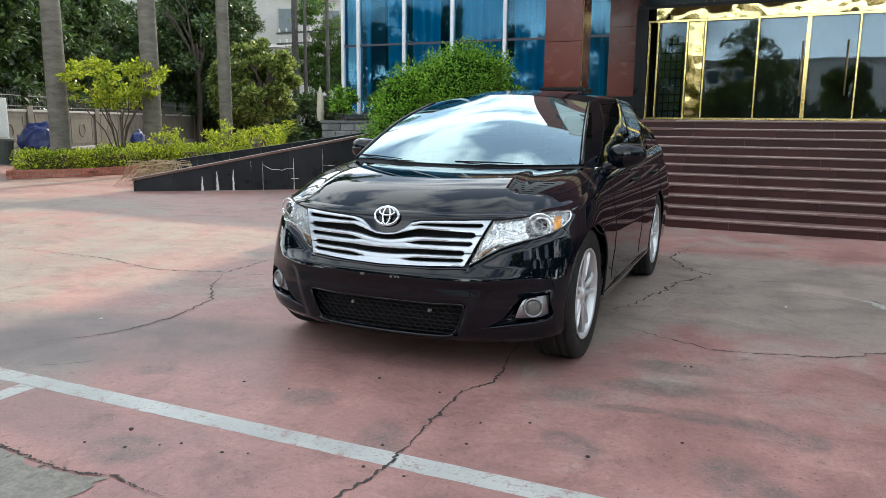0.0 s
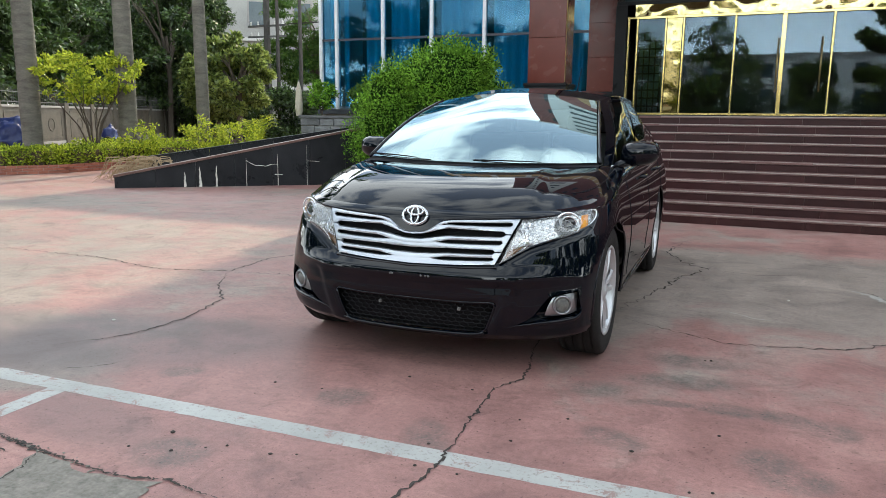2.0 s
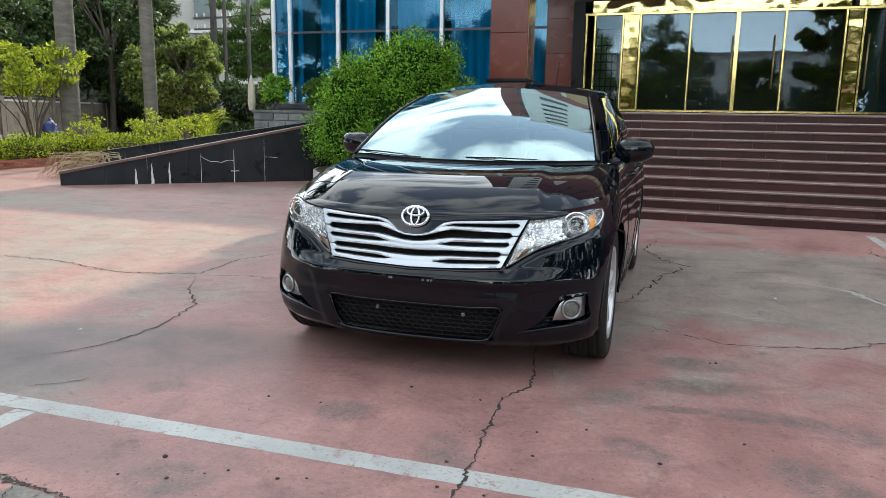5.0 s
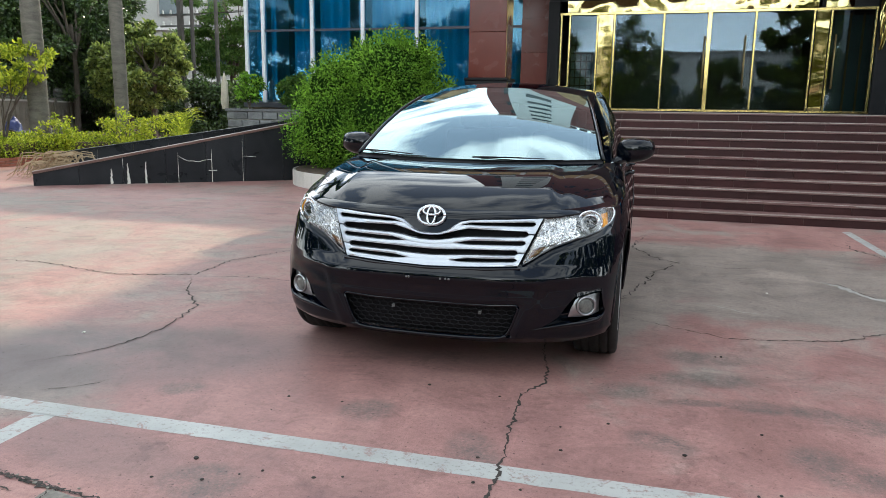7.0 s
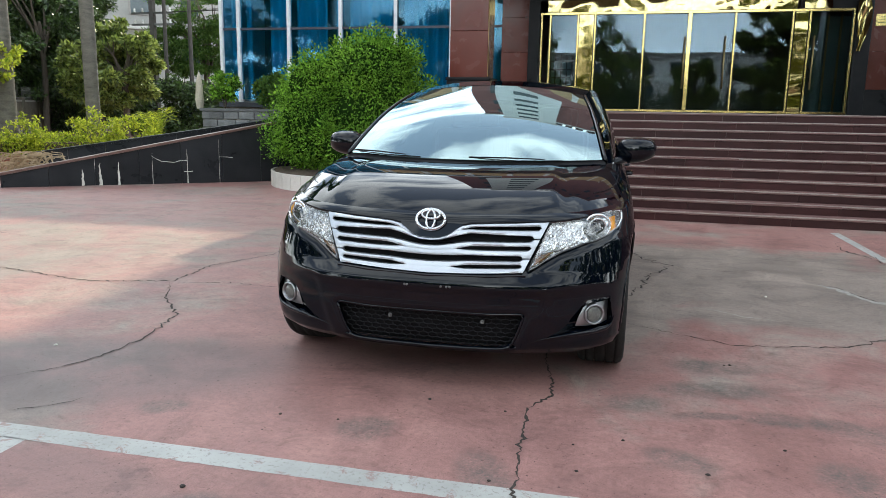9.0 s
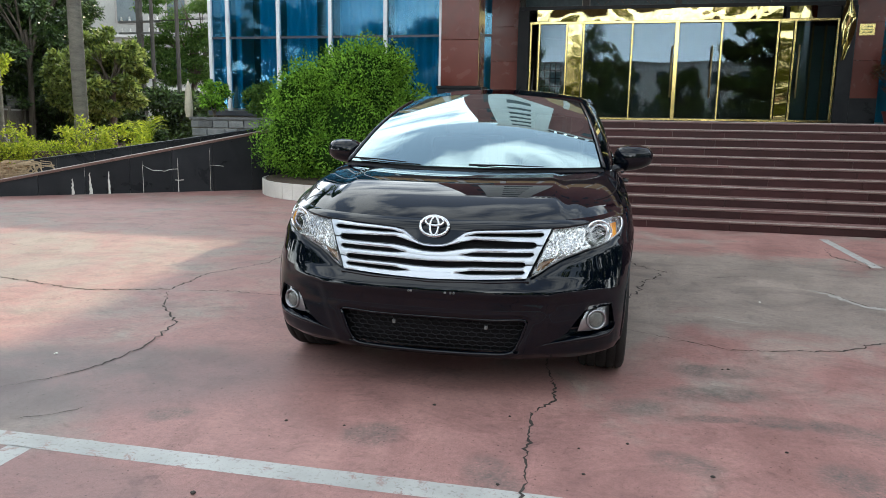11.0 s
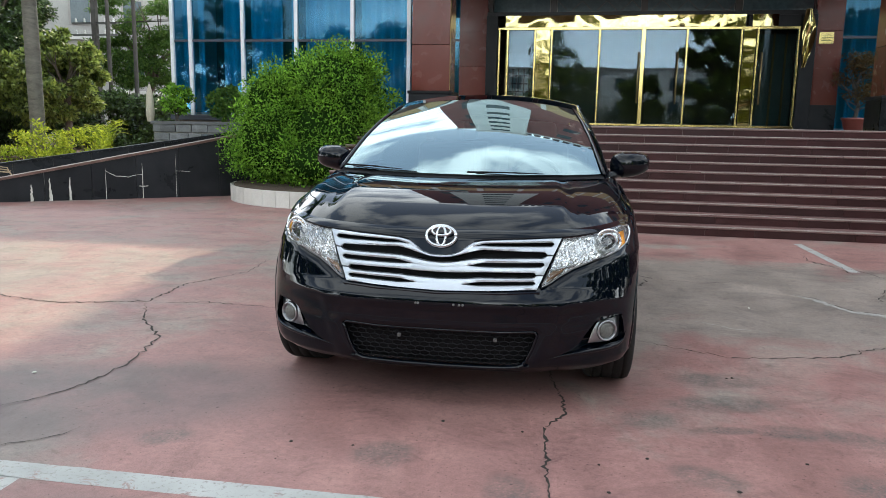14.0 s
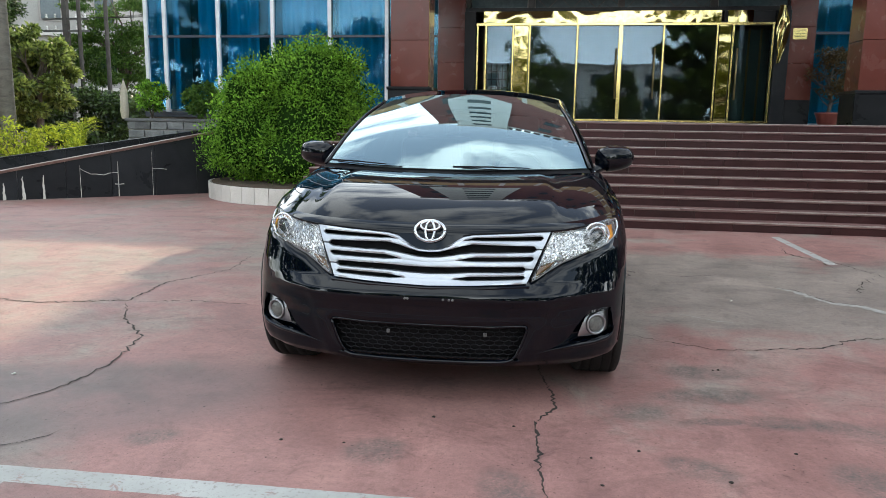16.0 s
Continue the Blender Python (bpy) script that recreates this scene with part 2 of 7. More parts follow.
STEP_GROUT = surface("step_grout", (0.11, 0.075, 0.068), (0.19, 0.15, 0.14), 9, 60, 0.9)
# risers: same granite with the shade of upright faces painted in
GRANITE_RISER = surface("shaded_granite_riser", (0.021, 0.0050, 0.0055), (0.050, 0.0140, 0.0140), 2.2, 90, 0.30, 0.55, bump=0.06, per=0.22, spec=0.3)
GRANITE_RED_DARK = surface("red_granite_steps", (0.046, 0.012, 0.012), (0.074, 0.021, 0.020), 1.5, 140, 0.28, 0.5, bump=0.05, per=0.14)
GRANITE_BLACK = surface("black_granite", (0.010, 0.011, 0.013), (0.026, 0.027, 0.030), 1.8, 150, 0.22, 0.45, bump=0.02, per=0.3, spec=0.16)
# pale for wear and for the painted glint along each step edge
NOSING = surface("worn_glinting_nosing", (0.19, 0.135, 0.125), (0.42, 0.36, 0.33), 5, 80, 0.4)
COPING = surface("brown_coping", (0.085, 0.040, 0.032), (0.17, 0.095, 0.075), 4, 80, 0.45)
DRIP = surface("lime_stain", (0.45, 0.43, 0.38), (0.70, 0.68, 0.62), 8, 70, 0.85)
WORN_MORTAR = surface("worn_mortar", (0.20, 0.19, 0.175), (0.42, 0.40, 0.37), 9, 60, 0.9, bump=0.4)
GOLD = surface("polished_brass", (0.27, 0.225, 0.092), (0.37, 0.312, 0.145), 1.2, 9, 0.03, 0.07, bump=0.02, dist=0.03, metal=1.0)
GOLD_TRIM = surface("brass_trim", (0.44, 0.34, 0.13), (0.58, 0.46, 0.19), 2, 30, 0.14, 0.25, bump=0.03, metal=1.0)
SATIN_BRASS = surface("satin_brass", (0.36, 0.26, 0.12), (0.62, 0.48, 0.24), 3, 40, 0.45, 0.55, bump=0.05, metal=0.85)
BLUE_GLASS = glass_mat("blue_coated_glass", (0.29, 0.64, 0.78), (0.42, 0.68, 0.82), 0.01, 0.03)
TEAL_PANEL = surface("teal_panel", (0.16, 0.26, 0.28), (0.26, 0.38, 0.39), 1.5, 30, 0.3, 0.5)
DOOR_GLASS = glass_mat("door_glass", (0.54, 0.59, 0.58), (0.30, 0.38, 0.46), 0.06, 0.02)
FAR_GLASS = surface("window_dark", (0.03, 0.05, 0.06), (0.07, 0.10, 0.11), 1, 12, 0.08, bump=0.0)
WHITE_METAL = surface("white_mullion", (0.62, 0.64, 0.67), (0.74, 0.76, 0.78), 2, 40, 0.4, bump=0.03)
DARK_BAR = surface("dark_transom", (0.015, 0.02, 0.035), (0.03, 0.04, 0.06), 3, 40, 0.35, bump=0.02)
CURTAIN = surface("pale_curtain", (0.55, 0.60, 0.62), (0.80, 0.84, 0.86), 1.5, 14, 0.9, stretch=(3, 3, 0.2))
DARK_WOOD = surface("dark_lattice", (0.012, 0.010, 0.010), (0.03, 0.025, 0.022), 4, 50, 0.4)
ROOM = surface("lobby_wall", (0.20, 0.19, 0.17), (0.30, 0.28, 0.25), 1, 20, 0.7)
TILE_WHITE = surface("cream_tile", (0.52, 0.49, 0.44), (0.68, 0.65, 0.60), 4, 60, 0.35, 0.5, per=0.08)
SOIL = surface("soil", (0.05, 0.035, 0.025), (0.11, 0.075, 0.05), 6, 60, 0.95, bump=0.7, dist=0.02)
PATCH = surface("patch_concrete", (0.105, 0.096, 0.082), (0.27, 0.245, 0.21), 14, 60, 0.9, bump=1.0)
BRICK = surface("red_brick", (0.25, 0.085, 0.055), (0.38, 0.15, 0.10), 5, 80, 0.8, bump=0.4, per=0.2)
STONE = surface("grey_stone", (0.09, 0.093, 0.096), (0.22, 0.225, 0.225), 4, 50, 0.8, bump=0.8, dist=0.012, per=0.35)
MORTAR = surface("mortar", (0.30, 0.29, 0.27), (0.40, 0.39, 0.36), 6, 70, 0.9)
WALL_CREAM = surface("weathered_cream_render", (0.075, 0.067, 0.053), (0.19, 0.17, 0.135), 1.3, 30, 0.85, bump=0.3)
# white render darkened: the far house's shade is in its colour
HOUSE_WHITE = surface("shaded_white_render", (0.33, 0.33, 0.31), (0.46, 0.46, 0.43), 0.5, 20, 0.85)
WALL_WHITE = surface("white_render", (0.60, 0.60, 0.57), (0.74, 0.74, 0.71), 0.6, 20, 0.8)
BROWN_FACADE = surface("brown_facade", (0.13, 0.045, 0.04), (0.19, 0.07, 0.06), 0.8, 18, 0.35, 0.5)
PALE_FACADE = surface("pale_facade", (0.52, 0.56, 0.56), (0.66, 0.69, 0.68), 0.6, 18, 0.6)
IRON = surface("fence_iron", (0.085, 0.085, 0.082), (0.18, 0.178, 0.17), 6, 60, 0.55)
BARK_PALM = surface("palm_trunk", (0.060, 0.054, 0.044), (0.20, 0.185, 0.155), 2.5, 26, 0.9, bump=0.6, dist=0.015, stretch=(1, 1, 3.5))
BARK = surface("bark", (0.055, 0.045, 0.034), (0.13, 0.105, 0.083), 5, 40, 0.95, bump=0.8, dist=0.012, stretch=(3, 3, 0.6))
POLE = surface("concrete_pole", (0.040, 0.037, 0.033), (0.10, 0.093, 0.085), 3, 40, 0.9)
TARP = surface("blue_tarp", (0.008, 0.016, 0.08), (0.02, 0.035, 0.16), 3, 30, 0.4, bump=0.3)
STRAW = surface("dry_fronds", (0.24, 0.17, 0.10), (0.45, 0.35, 0.22), 8, 50, 0.9)
POT = surface("terracotta_pot", (0.17, 0.045, 0.035), (0.25, 0.075, 0.06), 5, 60, 0.4)
LEAF_BUSH = leaf_mat("bush_leaves", (0.020, 0.070, 0.010), (0.27, 0.50, 0.06), 0.42, 0.45, 0.12)
LEAF_LIME = leaf_mat("lime_leaves", (0.15, 0.23, 0.02), (0.48, 0.54, 0.06), 0.45)
LEAF_HEDGE = leaf_mat("hedge_leaves", (0.07, 0.13, 0.012), (0.46, 0.54, 0.055), 0.4)
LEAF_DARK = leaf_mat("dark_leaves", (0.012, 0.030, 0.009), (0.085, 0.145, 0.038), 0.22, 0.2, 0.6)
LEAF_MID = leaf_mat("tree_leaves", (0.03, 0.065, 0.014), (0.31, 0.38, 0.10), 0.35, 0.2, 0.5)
LEAF_FERN = leaf_mat("feathery_leaves", (0.035, 0.09, 0.02), (0.11, 0.20, 0.04), 0.35, 0.45)
LEAF_SPARSE = leaf_mat("bonsai_leaves", (0.06, 0.05, 0.02), (0.16, 0.11, 0.05), 0.3, 0.5)


# ---- mesh helpers ----
def mesh_ob(name, bm, material, parent=None, label="", smooth=False):
    me = bpy.data.meshes.new(name)
    bm.to_mesh(me)
    bm.free()
    me.materials.append(material)
    if smooth:
        me.shade_smooth()
    ob = new(name, me)
    if parent is not None:
        ob.parent = parent
    if label:
        ob["label"] = label
    return ob


def part(name, bm, material, parent, label="", smooth=False):
    return mesh_ob(name, bm, material, parent, label, smooth)


def empty(name, at=(0, 0, 0), label="", category="", group="", kind=""):
    ob = new(name)
    ob.empty_display_size = 0.2
    ob.location = at
    return tagged(ob, label, category, group, kind)


def shared(name, me, parent, at=(0, 0, 0), rz=0.0):
    ob = new(name, me)
    ob.parent = parent
    ob.location = at
    ob.rotation_euler = (0, 0, rz)
    return ob


def mesh_only(name, bm, material):
    me = bpy.data.meshes.new(name)
    bm.to_mesh(me)
    bm.free()
    me.materials.append(material)
    return me


def box(bm, x0, x1, y0, y1, z0, z1, bevel=0.0, m=None):
    vs = [bm.verts.new((x, y, z)) for z in (z0, z1) for y in (y0, y1) for x in (x0, x1)]
    fs = [bm.faces.new([vs[i] for i in f]) for f in ((0, 2, 3, 1), (4, 5, 7, 6), (0, 1, 5, 4), (2, 6, 7, 3), (0, 4, 6, 2), (1, 3, 7, 5))]
    if bevel:
        es = list({e for f in fs for e in f.edges})
        r = bmesh.ops.bevel(bm, geom=es, offset=bevel, segments=2, profile=0.5, affect="EDGES")
        vs = list({v for f in r["faces"] for v in f.verts} | {v for v in vs if v.is_valid})
    if m is not None:
        bmesh.ops.transform(bm, matrix=m, verts=vs)
    return vs


def boxed(x0, x1, y0, y1, z0, z1, bevel=0.0, m=None):
    bm = bmesh.new()
    box(bm, x0, x1, y0, y1, z0, z1, bevel, m)
    return bm


def prism(pts, z0, z1):
    """An upright prism over a plan outline."""
    bm = bmesh.new()
    lo = [bm.verts.new((x, y, z0)) for x, y in pts]
    hi = [bm.verts.new((x, y, z1)) for x, y in pts]
    n = len(pts)
    bm.faces.new(lo[::-1])
    bm.faces.new(hi)
    for i in range(n):
        j = (i + 1) % n
        bm.faces.new((lo[i], lo[j], hi[j], hi[i]))
    bmesh.ops.recalc_face_normals(bm, faces=bm.faces)
    return bm


def lathe(bm, profile, n=24, at=(0, 0, 0), wob=0.0, rng=None):
    """Turns a profile of (radius, height) round the upright axis."""
    rings = []
    for r, z in profile:
        ring = []
        for i in range(n):
            a = math.tau * i / n
            rr = r * (1 + (rng.uniform(-wob, wob) if rng else 0))
            ring.append(bm.verts.new((at[0] + rr * math.cos(a), at[1] + rr * math.sin(a), at[2] + z)))
        rings.append(ring)
    for a, b in zip(rings, rings[1:]):
        for i in range(n):
            j = (i + 1) % n
            bm.faces.new((a[i], a[j], b[j], b[i]))
    bm.faces.new(rings[0][::-1])
    bm.faces.new(rings[-1])


def tube(bm, pts, radii, n=8):
    """A round, tapering tube along points."""
    pts = [Vector(p) for p in pts]
    rings = []
    for i, p in enumerate(pts):
        d = (pts[min(i + 1, len(pts) - 1)] - pts[max(i - 1, 0)]).normalized()
        u = d.orthogonal().normalized() if i == 0 else (rings[-1][1] - d * rings[-1][1].dot(d)).normalized()
        v = d.cross(u)
        r = radii[i] if not isinstance(radii, (int, float)) else radii
        rings.append(([bm.verts.new(p + r * (math.cos(math.tau * k / n) * u + math.sin(math.tau * k / n) * v)) for k in range(n)], u))
    for (a, _), (b, _) in zip(rings, rings[1:]):
        for k in range(n):
            j = (k + 1) % n
            bm.faces.new((a[k], a[j], b[j], b[k]))
    bm.faces.new(rings[0][0][::-1])
    bm.faces.new(rings[-1][0])


def leaf_cloud(name, lobes, count, size, material, parent, seed=1, shell=0.55, droop=0.3, slim=0.5, kind_tag="stuff"):
    """Many small folded leaves spread through egg-shaped lobes (centre, radii)."""
    rng = np.random.default_rng(seed)
    vol = np.array([r[0] * r[1] * r[2] for _, r in lobes]) ** 0.67
    pick = rng.choice(len(lobes), count, p=vol / vol.sum())
    c = np.array([l[0] for l in lobes], float)[pick]
    r = np.array([l[1] for l in lobes], float)[pick]
    d = rng.normal(size=(count, 3))
    d /= np.linalg.norm(d, axis=1)[:, None]
    rad = (1 - shell * rng.random(count) ** 1.6) * (1 + 0.10 * rng.normal(size=count))
    p = c + d * r * rad[:, None]
    out = d + 0.7 * rng.normal(size=(count, 3))
    out[:, 2] -= droop
    out /= np.linalg.norm(out, axis=1)[:, None]
    side = np.cross(out, rng.normal(size=(count, 3)))
    side /= np.linalg.norm(side, axis=1)[:, None]
    up = np.cross(side, out)
    s = size * (0.6 + 0.8 * rng.random(count))[:, None]
    v = np.empty((count, 4, 3))
    v[:, 0] = p
    v[:, 1] = p + out * s * 0.5 + side * s * slim * 0.5 + up * s * 0.12
    v[:, 2] = p + out * s
    v[:, 3] = p + out * s * 0.5 - side * s * slim * 0.5 + up * s * 0.12
    me = bpy.data.meshes.new(name)
    me.vertices.add(count * 4)
    me.vertices.foreach_set("co", v.reshape(-1))
    me.loops.add(count * 4)
    me.loops.foreach_set("vertex_index", np.arange(count * 4, dtype=np.int32))
    me.polygons.add(count)
    me.polygons.foreach_set("loop_start", np.arange(0, count * 4, 4, dtype=np.int32))
    me.polygons.foreach_set("loop_total", np.full(count, 4, dtype=np.int32))
    me.update(calc_edges=True)
    me.validate()
    me.materials.append(material)
    ob = new(name, me)
    if parent is not None:
        ob.parent = parent
    ob["kind"] = kind_tag
    return ob


def clumps(rng, n, centre, radii, size, flat=0.75):
    """Lobes scattered on and in an egg-shaped crown."""
    out = []
    for _ in range(n):
        d = Vector((rng.gauss(0, 1), rng.gauss(0, 1), rng.gauss(0, 1))).normalized()
        k = rng.uniform(0.35, 1.0) ** 0.6
        s = size * rng.uniform(0.6, 1.3)
        out.append((tuple(centre[i] + d[i] * radii[i] * k for i in range(3)), (s, s, s * flat)))
    return out


# ---- ground ----
def build_ground():
    bm = bmesh.new()
    xs = [-900, -120, -40] + [-30 + 2.5 * i for i in range(25)] + [40, 120, 900]
    ys = [-900, -120, -40] + [-30 + 2.5 * i for i in range(29)] + [60, 140, 900]
    vs = [[bm.verts.new((x, y, 0)) for x in xs] for y in ys]
    for j in range(len(ys) - 1):
        for i in range(len(xs) - 1):
            bm.faces.new((vs[j][i], vs[j][i + 1], vs[j + 1][i + 1], vs[j + 1][i]))
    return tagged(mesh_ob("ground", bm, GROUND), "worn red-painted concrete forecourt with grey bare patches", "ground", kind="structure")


ground = build_ground()
rnd = random.Random(7)


def jag(pts, step, amp, rng):
    """Breaks a rough line into short crooked pieces."""
    out = []
    for (x0, y0), (x1, y1) in zip(pts, pts[1:]):
        n = max(2, int(math.hypot(x1 - x0, y1 - y0) / step))
        for i in range(n):
            f = i / n
            k = 0 if i == 0 else amp
            out.append((x0 + (x1 - x0) * f + rng.gauss(0, k), y0 + (y1 - y0) * f + rng.gauss(0, k)))
    out.append(pts[-1])
    return out


def crack(pts, width, step=0.03, amp=0.011, z=0.003, material=None):
    bm = bmesh.new()
    line = jag(pts, step, amp, rnd)
    prev = None
    n = len(line)
    for i, (x, y) in enumerate(line):
        a, b = line[max(i - 1, 0)], line[min(i + 1, n - 1)]
        d = Vector((b[0] - a[0], b[1] - a[1])).normalized()
        taper = min(1, 4 * i / n + 0.1, 4 * (n - 1 - i) / n + 0.1)
        w = 0.64 * width * taper * rnd.uniform(0.25, 1.75)
        o = Vector((-d.y, d.x)) * w / 2
        cur = (bm.verts.new((x + o.x, y + o.y, z)), bm.verts.new((x - o.x, y - o.y, z)))
        if prev:
            bm.faces.new((prev[1], cur[1], cur[0], prev[0]))
        prev = cur
    part("crack" if material is None else "repair", bm, material or CRACK, ground, "" if material is None else "whitish mortar smeared along a crack")


crack([(-1.2, 4.6), (-1.15, 4.06), (-1.10, 3.86), (-1.07, 3.60), (-1.17, 3.42), (-1.15, 3.19), (-1.13, 2.90), (-1.10, 2.50), (-1.18, 2.0), (-1.1, 1.2)], 0.017, 0.02, 0.006)
crack([(-7.24, 5.08), (-5.77, 5.12), (-4.85, 4.95), (-4.23, 5.14), (-4.28, 5.76), (-4.0, 6.4), (-4.1, 7.2)], 0.020)
crack([(-10.5, 4.6), (-8.6, 5.1), (-7.24, 5.08)], 0.016)
crack([(-4.23, 5.13), (-3.9, 4.6), (-3.63, 4.33), (-3.50, 3.76), (-3.56, 3.35), (-3.8, 3.0)], 0.017, 0.035, 0.014)
crack([(-4.17, 5.11), (-3.81, 5.25), (-3.2, 5.2)], 0.012)
crack([(-0.65, 8.76), (-0.80, 7.88), (-0.57, 7.33), (-0.34, 7.09), (-0.57, 6.62), (-0.60, 6.31), (-0.78, 5.62), (-0.86, 5.21)], 0.022, 0.04, 0.02)
crack([(-0.34, 7.09), (0.1, 7.0), (0.5, 7.2)], 0.008)
crack([(-0.82, 5.06), (-0.49, 4.90), (-0.10, 4.72), (0.30, 4.83), (0.57, 4.89), (0.85, 5.15), (1.5, 5.3), (2.4, 5.2)], 0.016)
crack([(1.2, 8.9), (1.8, 8.0), (2.0, 7.2), (2.6, 6.7)], 0.012)
crack([(-3.4, 2.72), (-3.24, 2.86), (-3.2, 2.98)], 0.008)
crack([(-9.0, 6.2), (-7.6, 6.6), (-6.4, 6.4)], 0.007)


def strip(name, a, b, width, material, z=0.001, label=""):
    bm = bmesh.new()
    a, b = Vector(a), Vector(b)
    d = (b - a).normalized()
    o = Vector((-d.y, d.x))
    n = max(4, int((b - a).length / 0.06))
    prev = None
    for i in range(n + 1):
        p = a + (b - a) * (i / n)
        w0, w1 = width / 2 + rnd.gauss(0, 0.0014), width / 2 + rnd.gauss(0, 0.0014)
        cur = (bm.verts.new((*(p + o * w0), z)), bm.verts.new((*(p - o * w1), z)))
        if prev:
            bm.faces.new((prev[1], cur[1], cur[0], prev[0]))
        prev = cur
    return part(name, bm, material, ground, label)


strip("parking_line", (-3.95, 2.54), (2.6, 2.672), 0.120, LINE, label="chipped white parking line")
strip("parking_line", (-3.16, 2.50), (-3.13, -2.6), 0.115, LINE, label="chipped white parking line")
strip("parking_line", (1.68, 9.85), (1.71, 7.97), 0.10, LINE, label="faded white parking line")
crack([(0.75, 6.70), (0.91, 6.57), (0.97, 6.38), (1.07, 6.17), (1.24, 6.13), (1.36, 5.94), (1.6, 5.75)], 0.085, 0.04, 0.008, 0.0035, WORN_MORTAR)
crack([(0.72, 6.74), (0.93, 6.62), (1.01, 6.38), (1.10, 6.20), (1.26, 6.16), (1.40, 5.96)], 0.010, 0.04, 0.006)
crack([(-0.36, 5.62), (-0.11, 5.55), (0.05, 5.43), (0.28, 5.39)], 0.012, 0.03, 0.006, 0.0035, WORN_MORTAR)
crack([(1.40, 6.55), (1.63, 7.05), (1.87, 7.32)], 0.016, 0.05, 0.02)
crack([(1.48, 9.05), (1.45, 8.54), (1.63, 8.05), (1.64, 7.63)], 0.014, 0.05, 0.015)


def ragged(pts, z, material, name):
    bm = bmesh.new()
    line = jag(pts + [pts[0]], 0.05, 0.012, rnd)[:-1]
    bm.faces.new([bm.verts.new((x, y, z)) for x, y in line])
    bmesh.ops.triangulate(bm, faces=bm.faces)
    bmesh.ops.recalc_face_normals(bm, faces=bm.faces)
    return part(name, bm, material, ground)


ragged([(-2.63, 1.965), (-2.44, 1.958), (-2.25, 1.935), (-2.10, 1.945), (-1.985, 1.985), (-1.99, 1.92), (-1.985, 1.85), (-2.1, 1.4), (-2.5, 1.3), (-2.56, 1.74)], 0.0035, PATCH, "concrete_patch")
crack([(-3.1, 2.05), (-2.92, 2.025), (-2.644, 1.989), (-2.251, 1.95), (-2.10, 1.962), (-1.984, 2.003), (-1.84, 1.975), (-1.66, 1.965)], 0.015, 0.010, 0.005, 0.0055)
crack([(-2.95, 2.015), (-2.644, 1.980), (-2.52, 1.968)], 0.022, 0.008, 0.006, 0.0045)
crack([(-2.63, 1.97), (-2.58, 1.86), (-2.55, 1.72)], 0.010, 0.012, 0.005, 0.0050)
crack([(-3.0, 1.90), (-2.86, 1.93), (-2.74, 1.92)], 0.012, 0.012, 0.006, 0.0045)


def chip(x, y, s, seed):
    """A broken piece of old concrete."""
    rng = random.Random(seed)
    bm = bmesh.new()
    bmesh.ops.create_icosphere(bm, subdivisions=1, radius=1.0)
    for v in bm.verts:
        k = rng.uniform(0.7, 1.15)
        v.co = (v.co.x * s * k, v.co.y * s * k * 0.7, max(0.0, v.co.z * s * k * 0.45 + s * 0.2))
    ob = mesh_ob("chip", bm, PATCH, None)
    ob.location, ob.rotation_euler = (x, y, 0.002), (0, 0, rng.uniform(0, 6.28))
    tagged(ob, "broken concrete chip beside the cracked slab edge", "rubble", "chips along the cracked edge")


for q in range(20):
    f = rnd.random()
    chip(-3.0 + 0.8 * f, 2.03 - 0.09 * f + rnd.gauss(0, 0.018), rnd.uniform(0.004, 0.012), q)


def pebble(x, y, s, material=CRACK):
    bm = bmesh.new()
    lathe(bm, [(s * 0.6, 0.0), (s, s * 0.25), (s * 0.7, s * 0.6), (s * 0.2, s * 0.75)], 7, (0, 0, 0), 0.25, rnd)
    ob = mesh_ob("pebble", bm, material, None)
    ob.location = (x, y, 0)
    tagged(ob, "small dark pebble lying on the concrete", "pebble", "pebbles on the forecourt")


for px, py, ps in [(-2.27, 2.34, 0.0168), (-2.34, 2.16, 0.0095), (-2.15, 2.2, 0.0116), (-1.97, 2.33, 0.0105), (-1.76, 2.34, 0.0116), (-1.66, 2.38, 0.0084), (-1.63, 3.39, 0.0126), (-2.23, 3.03, 0.0116), (-1.96, 3.05, 0.0084), (-2.04, 2.28, 0.0073), (-0.73, 3.19, 0.0105), (-0.93, 3.09, 0.0084), (-0.9, 2.86, 0.0105), (-0.41, 2.97, 0.0137), (-0.08, 3.28, 0.0105), (-1.26, 3.35, 0.0095), (-1.21, 2.69, 0.0105), (-1.18, 2.49, 0.0116), (-1.0, 2.49, 0.0095), (-0.17, 4.34, 0.0126), (-0.2, 4.33, 0.0084), (-0.16, 2.71, 0.0095), (-0.08, 2.74, 0.0105), (-2.23, 2.86, 0.0053)]:
    pebble(px, py, ps * 0.75)
for px, py in [(-3.9, 3.55), (0.3, 6.1)]:
    pebble(px, py, 0.012, DRIP)

